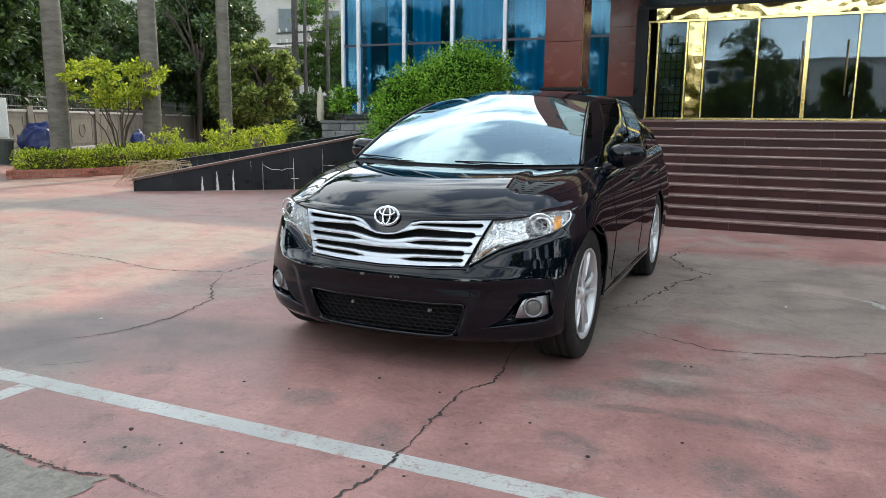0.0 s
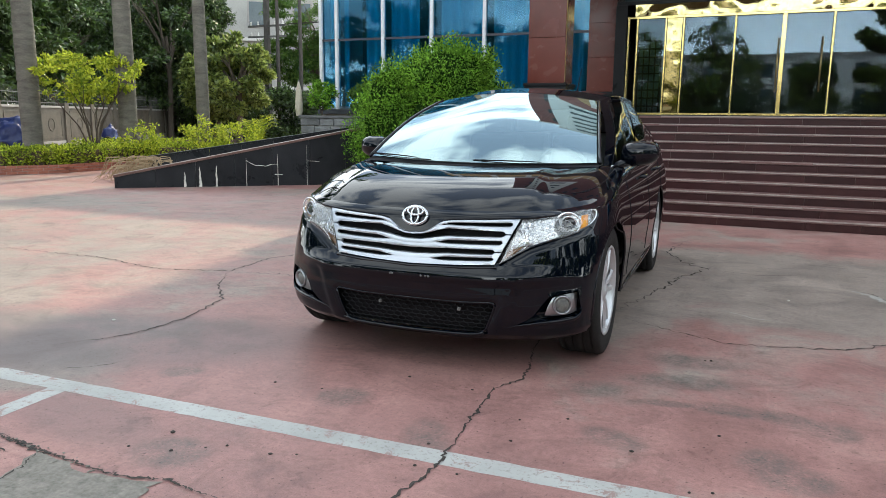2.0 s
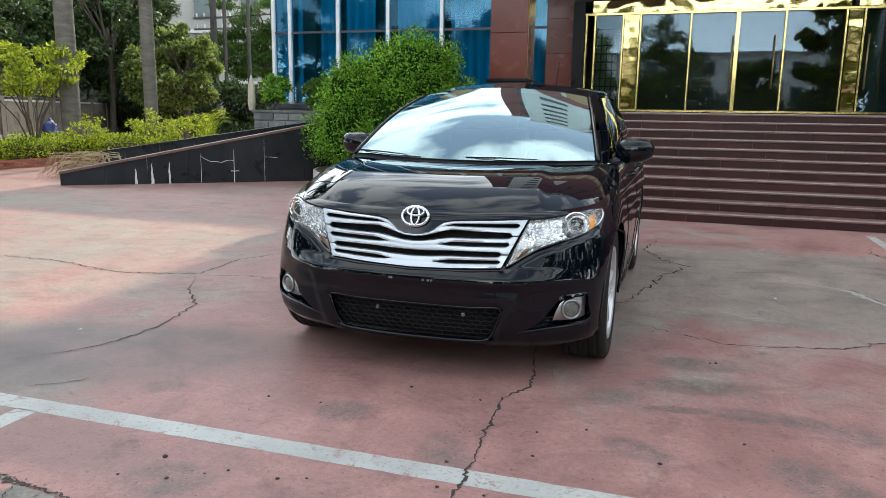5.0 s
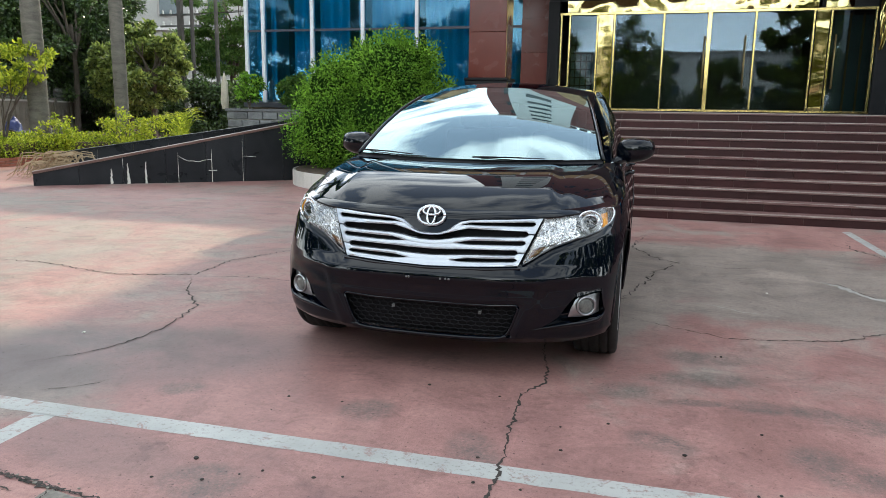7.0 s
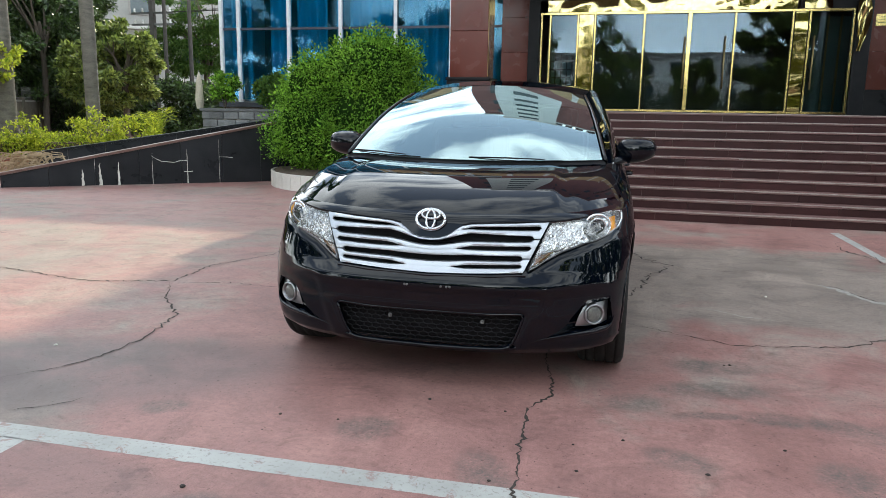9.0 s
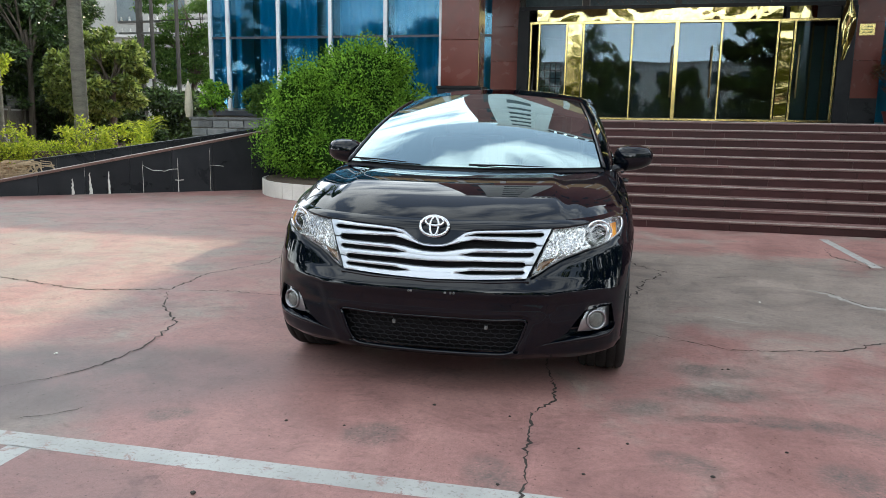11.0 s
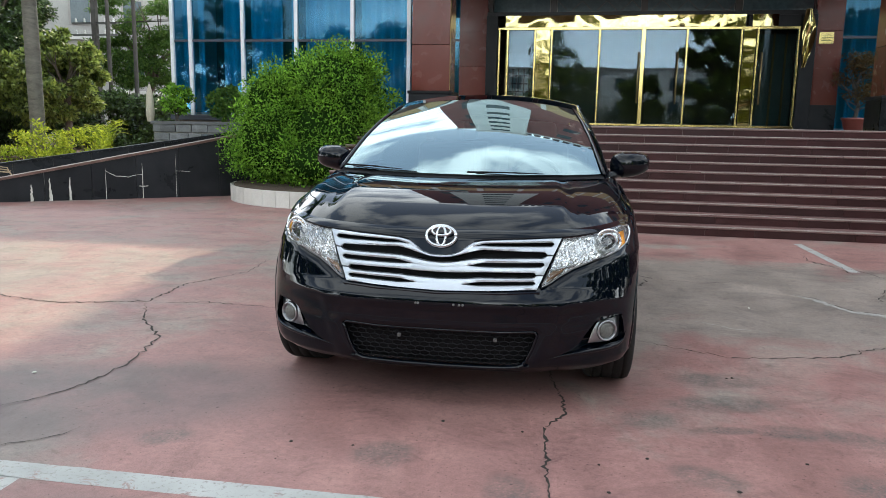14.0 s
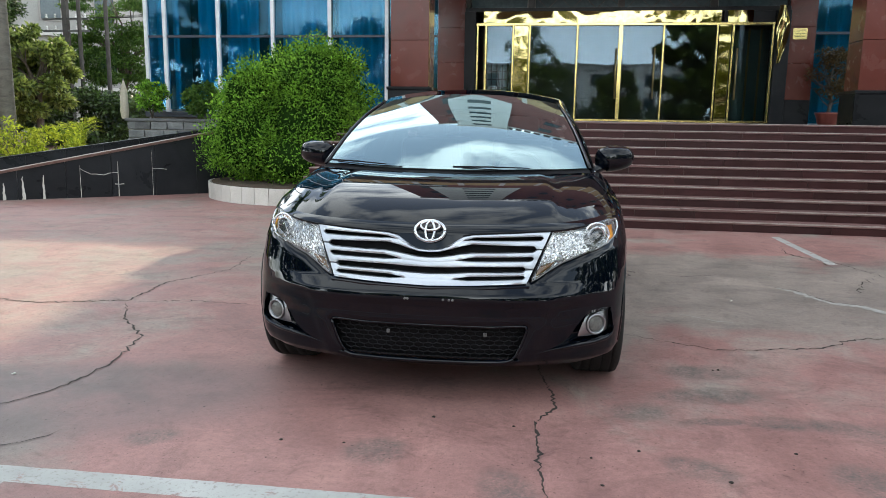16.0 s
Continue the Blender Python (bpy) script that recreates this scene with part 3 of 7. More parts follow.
# ---- steps and terrace ----
SY, RISE, RUN, NSTEP = 10.22, 0.1295, 0.268, 11
TOP = RISE * NSTEP
X0, X1 = -4.9, 9.5
stairs = empty("stairs", (0, 0, 0), "broad flight of polished dark red granite steps", "stairs", kind="structure")
slab_mesh, nose_mesh, riser_mesh = {}, {}, {}
rnd_step = random.Random(61)
for k in range(NSTEP):
    y0 = SY + k * RUN
    part("step", boxed(X0, X1, y0 + 0.022, 13.6, k * RISE, (k + 1) * RISE - 0.032), STEP_GROUT, stairs)
    x = X0
    i = 0
    while x < X1 - 0.01:
        w = min((1.15, 0.95, 1.30)[(i * 2 + k) % 3], X1 - x)
        key = round(w, 3)
        if key not in slab_mesh:
            slab_mesh[key] = mesh_only("tread", boxed(0.0015, w - 0.0015, 0, RUN + 0.03, -0.032, 0, 0.004), GRANITE_TREAD)
            nose_mesh[key] = mesh_only("nosing", boxed(0.0015, w - 0.0015, -0.0025, 0.020, -0.013, 0.0025, 0.0), NOSING)
        dz = rnd_step.gauss(0, 0.0012)
        shared("tread", slab_mesh[key], stairs, (x, y0 - 0.012 + rnd_step.gauss(0, 0.002), (k + 1) * RISE + dz))
        shared("nosing", nose_mesh[key], stairs, (x, y0 - 0.012, (k + 1) * RISE + dz))
        x += w
        i += 1
    x = X0
    i = 0
    while x < X1 - 0.01:
        w = min((0.80, 1.05, 0.62, 1.22)[(i + 3 * k) % 4], X1 - x)
        key = round(w, 3)
        if key not in riser_mesh:
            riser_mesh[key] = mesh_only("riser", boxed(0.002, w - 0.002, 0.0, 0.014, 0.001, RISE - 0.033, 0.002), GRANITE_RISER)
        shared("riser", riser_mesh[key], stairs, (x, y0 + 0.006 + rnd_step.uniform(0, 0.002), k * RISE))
        x += w
        i += 1

terrace = tagged(mesh_ob("terrace", boxed(-5.6, 14.0, 12.95, 21.0, 0, TOP - 0.003), GRANITE_RED_DARK), "raised granite terrace at the hotel entrance", "terrace", kind="structure")

# ---- ramp ----
RA, RD = Vector((-10.93, 10.17)), Vector((0.765, 0.644))
RN = Vector((-RD.y, RD.x))
RL = 7.0


def ramp_z(s):
    return 0.20 + 0.193 * s


ramp = empty("ramp", (0, 0, 0), "drive-up ramp with black granite side walls", "ramp", kind="structure")


def ramp_wall(off, s0, s1, thick, z_top, with_cope):
    s = s0
    while s < s1 - 0.01:
        e = min(s + 0.72, s1)
        pts = []
        bm = bmesh.new()
        for z_of in (lambda q: 0.0, z_top):
            for q, o in ((s + 0.003, 0), (e - 0.003, 0), (e - 0.003, thick), (s + 0.003, thick)):
                p = RA + RD * q + RN * (off + o)
                pts.append(bm.verts.new((p.x, p.y, z_of(q))))
        for f in ((3, 2, 1, 0), (4, 5, 6, 7), (0, 1, 5, 4), (1, 2, 6, 5), (2, 3, 7, 6), (3, 0, 4, 7)):
            bm.faces.new([pts[i] for i in f])
        part("wall_panel", bm, GRANITE_BLACK, ramp)
        s = e
    bm = bmesh.new()
    pts = []
    for dz in (0.002, 0.045):
        for q, o in ((s0 - 0.01, -0.025), (s1, -0.025), (s1, thick + 0.02), (s0 - 0.01, thick + 0.02)):
            p = RA + RD * q + RN * (off + o)
            pts.append(bm.verts.new((p.x, p.y, z_top(q) + dz)))
    for f in ((3, 2, 1, 0), (4, 5, 6, 7), (0, 1, 5, 4), (1, 2, 6, 5), (2, 3, 7, 6), (3, 0, 4, 7)):
        bm.faces.new([pts[i] for i in f])
    part("coping", bm, COPING if with_cope else GRANITE_BLACK, ramp, "worn brown stone coping" if with_cope else "")


ramp_wall(0.0, 0.0, RL, 0.22, ramp_z, True)
ramp_wall(3.0, 0.25, RL - 1.0, 0.2, lambda q: 0.33 + 0.147 * q, False)
bm = bmesh.new()
pts = [RA + RD * 0.2 + RN * 0.22, RA + RD * RL + RN * 0.22, RA + RD * RL + RN * 3.0, RA + RD * 0.2 + RN * 3.0]
zs = [0.02, ramp_z(RL) - 0.2, ramp_z(RL) - 0.2, 0.02]
hi = [bm.verts.new((p.x, p.y, z)) for p, z in zip(pts, zs)]
lo = [bm.verts.new((p.x, p.y, -0.1)) for p in pts]
bm.faces.new(hi)
for i in range(4):
    j = (i + 1) % 4
    bm.faces.new((lo[i], lo[j], hi[j], hi[i]))
part("ramp_deck", bm, CONCRETE, ramp, "plain concrete ramp surface")


def drip(s, z0, z1, w, lean=0.0):
    """A lime run down the black granite."""
    bm = bmesh.new()
    n = 9
    prev = None
    for i in range(n + 1):
        f = i / n
        half = 0.5 * w * (0.15 + 0.85 * (1 - f) ** 0.8) * rnd.uniform(0.75, 1.25)
        z = z0 + (z1 - z0) * f
        c = s + lean * f + rnd.gauss(0, w * 0.08)
        cur = []
        for q in (c - half, c + half):
            p = RA + RD * q - RN * 0.003
            cur.append(bm.verts.new((p.x, p.y, z)))
        if prev:
            bm.faces.new((prev[0], prev[1], cur[1], cur[0]))
        prev = cur
    part("lime_stain", bm, DRIP, ramp, "whitish lime run")


for ds, dz, dw in [(1.24, 0.28, 0.05), (1.52, 0.38, 0.05), (1.82, 0.40, 0.045), (2.98, 0.62, 0.018), (2.38, 0.56, 0.010), (3.55, 0.80, 0.008)]:
    drip(ds, 0.0, dz, dw)


def seam(pts, w):
    bm = bmesh.new()
    prev = None
    for s, z in jag(pts, 0.06, 0.008, rnd):
        p = RA + RD * s - RN * 0.0035
        h = w * rnd.uniform(0.5, 1.3)
        cur = (bm.verts.new((p.x, p.y, z - h)), bm.verts.new((p.x, p.y, z + h)))
        if prev:
            bm.faces.new((prev[0], cur[0], cur[1], prev[1]))
        prev = cur
    part("lime_stain", bm, DRIP, ramp, "whitish lime seam")


seam([(2.38, 0.50), (2.55, 0.40), (2.75, 0.38), (2.98, 0.42)], 0.005)
seam([(3.55, 0.48), (3.8, 0.46)], 0.004)
seam([(2.92, 0.22), (3.07, 0.22)], 0.006)

# ---- round planter with the clipped bush ----
PC, PR = (-5.35, 13.45), 2.05
planter = empty("planter", (PC[0], PC[1], 0), "low round planter faced with cream tiles", "planter")
bm = bmesh.new()
lathe(bm, [(PR - 0.02, 0), (PR - 0.02, 0.26)], 48)
part("body", bm, MORTAR, planter)
ring = math.tau * PR
bm = boxed(0.002 - 0.1325, 0.1325 - 0.002, -0.012, 0.012, 0.0, 0.275, 0.003)
tile = mesh_only("tile", bm, TILE_WHITE)
for i in range(48):
    a = math.tau * (i + 0.5) / 48
    shared("tile", tile, planter, (PR * math.cos(a), PR * math.sin(a), 0), a + math.pi / 2)
bm = bmesh.new()
lathe(bm, [(PR - 0.05, 0.2), (PR - 0.05, 0.285), (0.4, 0.33)], 40, wob=0.003, rng=rnd)
part("soil", bm, SOIL, planter, "dark reddish soil")

bush = empty("bush", (PC[0], PC[1], 0.285), "dense clipped bright green bush in the round planter", "bush")
LB = [((-0.95, -0.75, 0.85), (0.85, 0.75, 0.85)), ((-1.02, -0.7, 1.50), (0.60, 0.66, 0.58)), ((0.0, -0.85, 0.95), (0.78, 0.80, 0.95)), ((0.0, -0.8, 1.72), (0.68, 0.72, 0.68)),
      ((0.26, -0.7, 1.40), (0.46, 0.7, 0.80)), ((-0.42, 0.2, 1.15), (1.05, 1.0, 1.05)), ((-0.40, -0.75, 1.85), (0.42, 0.5, 0.40)), ((0.30, -0.6, 1.92), (0.38, 0.5, 0.42)), ((-1.35, -0.5, 0.55), (0.5, 0.6, 0.5)), ((-0.05, -1.2, 0.45), (0.75, 0.6, 0.45))]
leaf_cloud("crown", LB, 27000, 0.056, LEAF_BUSH, bush, 3, 0.20, 0.1, 0.5)
rb = random.Random(15)
tufts = []
for c, r in LB:
    for i in range(int(30 * r[0] * r[2]) + 8):
        d = Vector((rb.gauss(0, 1), rb.gauss(0, 1), rb.gauss(0, 1))).normalized()
        s = rb.choice((0.11, 0.16, 0.22, 0.32))
        tufts.append(((c[0] + d.x * r[0] * 0.97, c[1] + d.y * r[1] * 0.97, max(0.12, c[2] + d.z * r[2] * 0.97)), (s, s, s * 1.1)))
leaf_cloud("outer_foliage", tufts, 44000, 0.056, LEAF_BUSH, bush, 16, 0.75, -0.25, 0.45)
tips = clumps(random.Random(5), 46, (-0.2, -0.6, 1.3), (1.35, 0.9, 1.2), 0.20)
leaf_cloud("young_foliage", [l for l in tips if l[0][2] > 1.0], 9000, 0.064, LEAF_BUSH, bush, 4, 0.8, -0.4, 0.45)
# solid dark cores paint the shade seen between the leaves
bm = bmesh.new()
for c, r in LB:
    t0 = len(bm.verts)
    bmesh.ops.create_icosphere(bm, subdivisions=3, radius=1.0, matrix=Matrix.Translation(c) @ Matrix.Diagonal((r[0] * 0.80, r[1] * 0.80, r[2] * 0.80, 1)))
part("shade_core", bm, surface("shade_core", (0.008, 0.020, 0.004), (0.02, 0.045, 0.009), 8, 60, 0.95, spec=0.0), bush, "dark solid core in place of the shade between the leaves")

# ---- building ----
GY = 19.70
facade = empty("facade", (0, 0, 0), "blue glass hotel front with white mullions", "facade", kind="structure")
MX = [-12.37, -11.82, -10.26, -8.71, -7.12, -5.57, -4.15]
WTOP = 11.0
TZ = [1.62, 3.61, 5.6, 7.6, 9.6, WTOP]


def glazing(xs, zs, y, name="window_bay"):
    for i, (a, b) in enumerate(zip(xs, xs[1:])):
        for z0, z1 in zip(zs, zs[1:]):
            part("pane", boxed(a + 0.03, b - 0.03, y + 0.02, y + 0.03, z0 + 0.03, z1 - 0.03), BLUE_GLASS, facade, "blue coated glass pane")
    for x in xs:
        part("mullion", boxed(x - 0.05, x + 0.05, y - 0.06, y + 0.06, zs[0] - 0.05, zs[-1], 0.008), WHITE_METAL, facade, "white metal mullion")
    for z in zs[1:]:
        part("transom", boxed(xs[0] + 0.05, xs[-1] - 0.05, y - 0.02, y + 0.05, z - 0.03, z + 0.03), DARK_BAR, facade, "dark metal transom")


glazing(MX, TZ, GY)


def curtain(x0, x1, z0, z1, y, seed):
    """A hanging curtain in soft folds."""
    rng = random.Random(seed)
    bm = bmesh.new()
    n = int((x1 - x0) / 0.035)
    ph = 0
    prev = None
    for i in range(n + 1):
        ph += rng.uniform(0.5, 1.1)
        x = x0 + (x1 - x0) * i / n
        cur = (bm.verts.new((x, y + 0.11 * math.sin(ph), z0)), bm.verts.new((x, y + 0.09 * math.sin(ph + 0.2), z1)))
        if prev:
            bm.faces.new((prev[0], cur[0], cur[1], prev[1]))
        prev = cur
    ob = mesh_ob("curtain", bm, CURTAIN, None, smooth=True)
    tagged(ob, "pale curtain hanging in folds behind the blue glass", "curtain", "curtains behind the glass")


for i, (a, b) in enumerate(((-12.3, -11.85), (-11.8, -11.56), (-11.05, -10.3), (-10.2, -9.2), (-9.0, -8.75), (-8.6, -7.2), (-7.0, -5.6), (-5.5, -4.2))):
    curtain(a, b, 1.60, 6.4, GY + 0.35, i)
tagged(mesh_ob("floor_wing", boxed(-12.3, -4.25, GY + 0.1, GY + 2.5, 1.2, 1.60), ROOM), "plain floor behind the glazing", "floor", kind="structure")
facade_back = tagged(mesh_ob("wall_back", boxed(-12.4, -4.2, GY + 2.5, GY + 2.7, 0, WTOP), ROOM), "plain inner wall behind the glazing", "wall", kind="structure")
tagged(mesh_ob("wall_side", boxed(-12.45, -12.33, GY + 0.08, GY + 9, 0, WTOP), PALE_FACADE), "pale side wall of the hotel wing", "wall", kind="structure")
tagged(mesh_ob("roof_wing", boxed(-12.5, -4.2, GY - 0.1, GY + 9, WTOP + 0.01, WTOP + 0.35, 0.02), PALE_FACADE), "flat roof edge of the glazed wing", "roof", kind="structure")
tagged(mesh_ob("wall_sill", boxed(-12.45, -4.2, GY - 0.15, GY + 0.3, TOP, 1.57, 0.01), DARK_BAR), "dark sill under the glazing", "sill", kind="structure")

# stone plinth wall under the glass corner
stone_wall = empty("wall_stone", (0, 0, 0), "low wall of rough grey stone blocks", "wall", kind="structure")
part("mortar_bed", boxed(-12.1, -8.0, 18.13, 18.6, 0, 1.30), MORTAR, stone_wall)
part("cap", boxed(-12.16, -8.0, 18.06, 18.66, 1.30, 1.38, 0.012), STONE, stone_wall, "grey stone cap")
stone_mesh = {}
for row in range(6):
    x = -12.1 - (0.2 if row % 2 else 0)
    while x < -8.0:
        w = rnd.choice((0.38, 0.46, 0.54))
        if w not in stone_mesh:
            stone_mesh[w] = mesh_only("stone", boxed(0.012, w - 0.012, -0.05, 0.05, 0.01, 0.205, 0.02), STONE)
        if x > -12.35:
            shared("stone", stone_mesh[w], stone_wall, (max(x, -12.12), 18.13 - rnd.uniform(0, 0.012), row * 0.217))
        x += w


# ---- porch: columns, piers, doors, canopy ----
def column(x0, x1, y0, y1, wide):
    e = empty("column", ((x0 + x1) / 2, (y0 + y1) / 2, TOP), "square red granite porch column on a black plinth", "column", "porch columns")
    hx, hy = (x1 - x0) / 2, (y1 - y0) / 2
    z = 0.62
    while z < 3.9:
        part("slab", boxed(-hx, hx, -hy, hy, z + 0.002, z + 0.868, 0.008), GRANITE_RED, e)
        z += 0.87
    part("plinth", boxed(-hx - wide, hx + wide, -hy - wide, hy + wide, 0, 0.56, 0.012), GRANITE_BLACK, e, "polished black granite plinth")
    part("plinth_cap", boxed(-hx - wide - 0.02, hx + wide + 0.02, -hy - wide - 0.02, hy + wide + 0.02, 0.56, 0.62, 0.012), GRANITE_BLACK, e)
    part("trim", boxed(hx - 0.012, hx + 0.006, -hy + 0.03, -hy + 0.075, 0.64, 3.9), SATIN_BRASS, e, "tarnished brass corner strip")
    return e


column(-4.29, -3.55, 14.40, 15.05, 0.05)
column(4.17, 4.92, 14.40, 15.05, 0.05)


def pier(x0, x1, y0):
    e = empty("pier", ((x0 + x1) / 2, y0 + 0.3, TOP), "flat red granite wall pier with a black base", "pier", "door piers")
    h = (x1 - x0) / 2
    part("base", boxed(-h, h, -0.32, 0.3, 0, 0.62, 0.006), GRANITE_BLACK, e, "black granite base")
    for i in range(4):
        part("slab", boxed(-h, h, -0.3, 0.3, 0.622 + i * 0.85, 0.62 + (i + 1) * 0.85, 0.005), GRANITE_RED, e)
    return e


pier(-4.12, -3.43, 19.15)
pier(4.28, 4.90, 19.15)
glazing([4.96, 6.00, 7.6, 9.2], [TOP + 0.05, 3.66, 5.6], GY)
curtain(5.2, 9.1, TOP, 5.4, GY + 0.35, 77)
tagged(mesh_ob("wall_back", boxed(5.1, 9.2, GY + 1.5, GY + 1.7, TOP, 5.6), ROOM), "plain inner wall behind the glazing", "wall", kind="structure")

# entrance screen
DY = 19.0
entrance = empty("entrance", (0, DY, TOP + 0.05), "mirror-brass framed glass entrance doors of the hotel", "entrance", kind="structure")
HB, HT = 2.30, 2.63
part("threshold", boxed(-3.42, 4.28, -0.12, 0.45, -0.05, 0.0, 0.006), GRANITE_BLACK, entrance, "low black granite threshold")
part("surround", boxed(-3.42, -3.14, -0.05, 0.45, 0.002, HT, 0.01), GRANITE_BLACK, entrance, "black granite jamb")
part("surround", boxed(3.95, 4.27, -0.05, 0.45, 0.002, HT, 0.01), GRANITE_BLACK, entrance, "black granite jamb")
part("head", boxed(-3.42, 4.27, 0.04, 0.45, HT + 0.002, HT + 0.10, 0.01), GRANITE_BLACK, entrance, "black granite head")
part("head_panel", boxed(2.78, 3.94, 0.045, 0.10, HB + 0.06, HT, 0.004), GRANITE_BLACK, entrance, "dark head panel")


def brass_sheet(x0, x1, z0, z1, seed, wave):
    """A thin brass sheet with the dents that make its mirror swim."""
    rng = random.Random(seed)
    bm = bmesh.new()
    nx, nz = max(3, int((x1 - x0) / 0.07)), max(3, int((z1 - z0) / 0.07))
    for side in (0, 1):
        g = []
        for j in range(nz + 1):
            row = []
            for i in range(nx + 1):
                x, z = x0 + (x1 - x0) * i / nx, z0 + (z1 - z0) * j / nz
                y = 0.03 if side else -0.03 - wave * noise.noise((x * 2.1 + seed, z * 3.5, seed)) - wave * 0.4 * noise.noise((x * 6 + seed, z * 6, seed))
                row.append(bm.verts.new((x, y, z)))
            g.append(row)
        for j in range(nz):
            for i in range(nx):
                q = (g[j][i], g[j][i + 1], g[j + 1][i + 1], g[j + 1][i])
                bm.faces.new(q if side == 0 else q[::-1])
    return bm


part("fascia", brass_sheet(-2.95, 2.70, HB + 0.05, HT, 1, 0.013), GOLD, entrance, "dented polished brass fascia", True)
part("fascia", brass_sheet(2.85, 3.42, HB + 0.06, HT, 2, 0.03), GOLD, entrance, "crumpled polished brass sheet", True)
part("pilaster", brass_sheet(-2.18, -1.84, 0.03, HB + 0.04, 3, 0.009), GOLD, entrance, "dented polished brass pilaster", True)
part("pilaster", brass_sheet(2.68, 2.95, 0.03, HB + 0.04, 4, 0.008), GOLD, entrance, "dented polished brass pilaster", True)


def peeled():
    """A strip of brass sheet that has come loose and hangs over the jamb."""
    bm = bmesh.new()
    g = []
    for j in range(25):
        v = j / 24
        z = HT + 0.10 - 1.32 * v
        half = 0.15 * (1 - 0.8 * max(0, v - 0.45) / 0.55) * min(1, 0.45 + v * 2)
        row = []
        for i in range(9):
            u = -1 + i / 4
            x = 4.05 + 0.03 * math.sin(v * 4) + u * half
            row.append(bm.verts.new((x, -0.10 - 0.05 * math.cos(u * 2.6 + v * 5) - 0.03 * noise.noise((u * 2, v * 5, 0.3)), z)))
        g.append(row)
    for j in range(24):
        for i in range(8):
            bm.faces.new((g[j][i], g[j + 1][i], g[j + 1][i + 1], g[j][i + 1]))
    return bm


part("loose_sheet", peeled(), GOLD, entrance, "loose hanging strip of brass sheet", True)
for x in (-3.09, -2.88, -2.21, -1.80, -0.645, 0.39, 1.40, 2.63, 2.99, 3.89):
    w = 0.048 if x == 0.39 else 0.021
    part("post", boxed(x - w, x + w, -0.06, 0.03, 0.03, HB + 0.05, 0.008), GOLD_TRIM, entrance, "brass post")
part("rail", boxed(-3.13, 3.93, -0.055, 0.03, HB - 0.01, HB + 0.05, 0.006), GOLD_TRIM, entrance, "brass rail")
part("rail", boxed(-3.13, 3.93, -0.055, 0.03, 0.0, 0.055, 0.006), GOLD_TRIM, entrance, "brass rail")
for a, b in ((-2.85, -2.24), (-1.77, -0.675), (-0.615, 0.36), (0.42, 1.37), (1.43, 2.60), (3.02, 3.86)):
    pane_ob = part("door_pane", boxed(a, b, -0.012, 0.0, 0.06, HB - 0.02), DOOR_GLASS, entrance, "clear reflecting glass pane")
for x in (0.30, 1.20, 3.10):
    bm = bmesh.new()
    tube(bm, [(x, -0.10, 0.55), (x, -0.10, 1.75)], 0.019, 10)
    for z in (0.7, 1.6):
        tube(bm, [(x, -0.10, z), (x, -0.012, z)], 0.012, 8)
    part("pull_handle", bm, SATIN_BRASS, entrance, "long brass pull handle", True)
# inner draught screen behind the end doors
for x in (-2.98, 3.52, 3.80, 4.12):
    part("inner_post", boxed(x - 0.022, x + 0.022, 0.62, 0.67, 0.0, HB, 0.006), SATIN_BRASS, entrance, "dull brass post of the inner screen")
for a, b in ((-2.95, -2.30), (3.10, 3.49), (3.55, 3.77), (3.83, 4.09)):
    part("inner_panel", boxed(a, b, 0.64, 0.655, 0.05, HB - 0.04, 0.003), TEAL_PANEL, entrance, "dusty blue-green inner panel")
# lobby behind the doors
tagged(mesh_ob("floor_lobby", boxed(-4.2, 5.1, GY + 0.1, 27, TOP - 0.2, TOP + 0.002), GRANITE_RED_DARK), "dark polished lobby floor", "floor", kind="structure")
tagged(mesh_ob("wall_lobby", boxed(-4.4, 5.3, 27, 27.2, TOP - 0.2, 6), ROOM), "plain back wall of the lobby", "wall", kind="structure")
tagged(mesh_ob("wall_lobby_side", boxed(-4.3, -4.2, GY + 0.4, 27, TOP, 6), ROOM), "plain side wall of the lobby", "wall", kind="structure")
tagged(mesh_ob("wall_lobby_side", boxed(5.15, 5.25, GY + 1.8, 27, TOP, 6), ROOM), "plain side wall of the lobby", "wall", kind="structure")
tagged(mesh_ob("ceiling_lobby", boxed(-4.4, 5.3, GY + 0.1, 27.2, 6.01, 6.2), ROOM), "plain lobby ceiling", "ceiling", kind="structure")

# lattice screen inside
screen = empty("lattice_screen", (-2.62, DY + 0.40, TOP + 0.05), "dark carved lattice screen behind the glass", "screen")
part("frame", boxed(-0.30, -0.25, 0, 0.04, 0, 2.0), DARK_WOOD, screen)
part("frame", boxed(0.25, 0.30, 0, 0.04, 0, 2.0), DARK_WOOD, screen)
for i in range(11):
    part("rail", boxed(-0.25, 0.25, 0.005, 0.035, 0.2 * i, 0.2 * i + 0.035), DARK_WOOD, screen)
for i in range(3):
    part("bar", boxed(-0.16 + 0.14 * i, -0.13 + 0.14 * i, 0.01, 0.03, 0.0, 2.0), DARK_WOOD, screen)

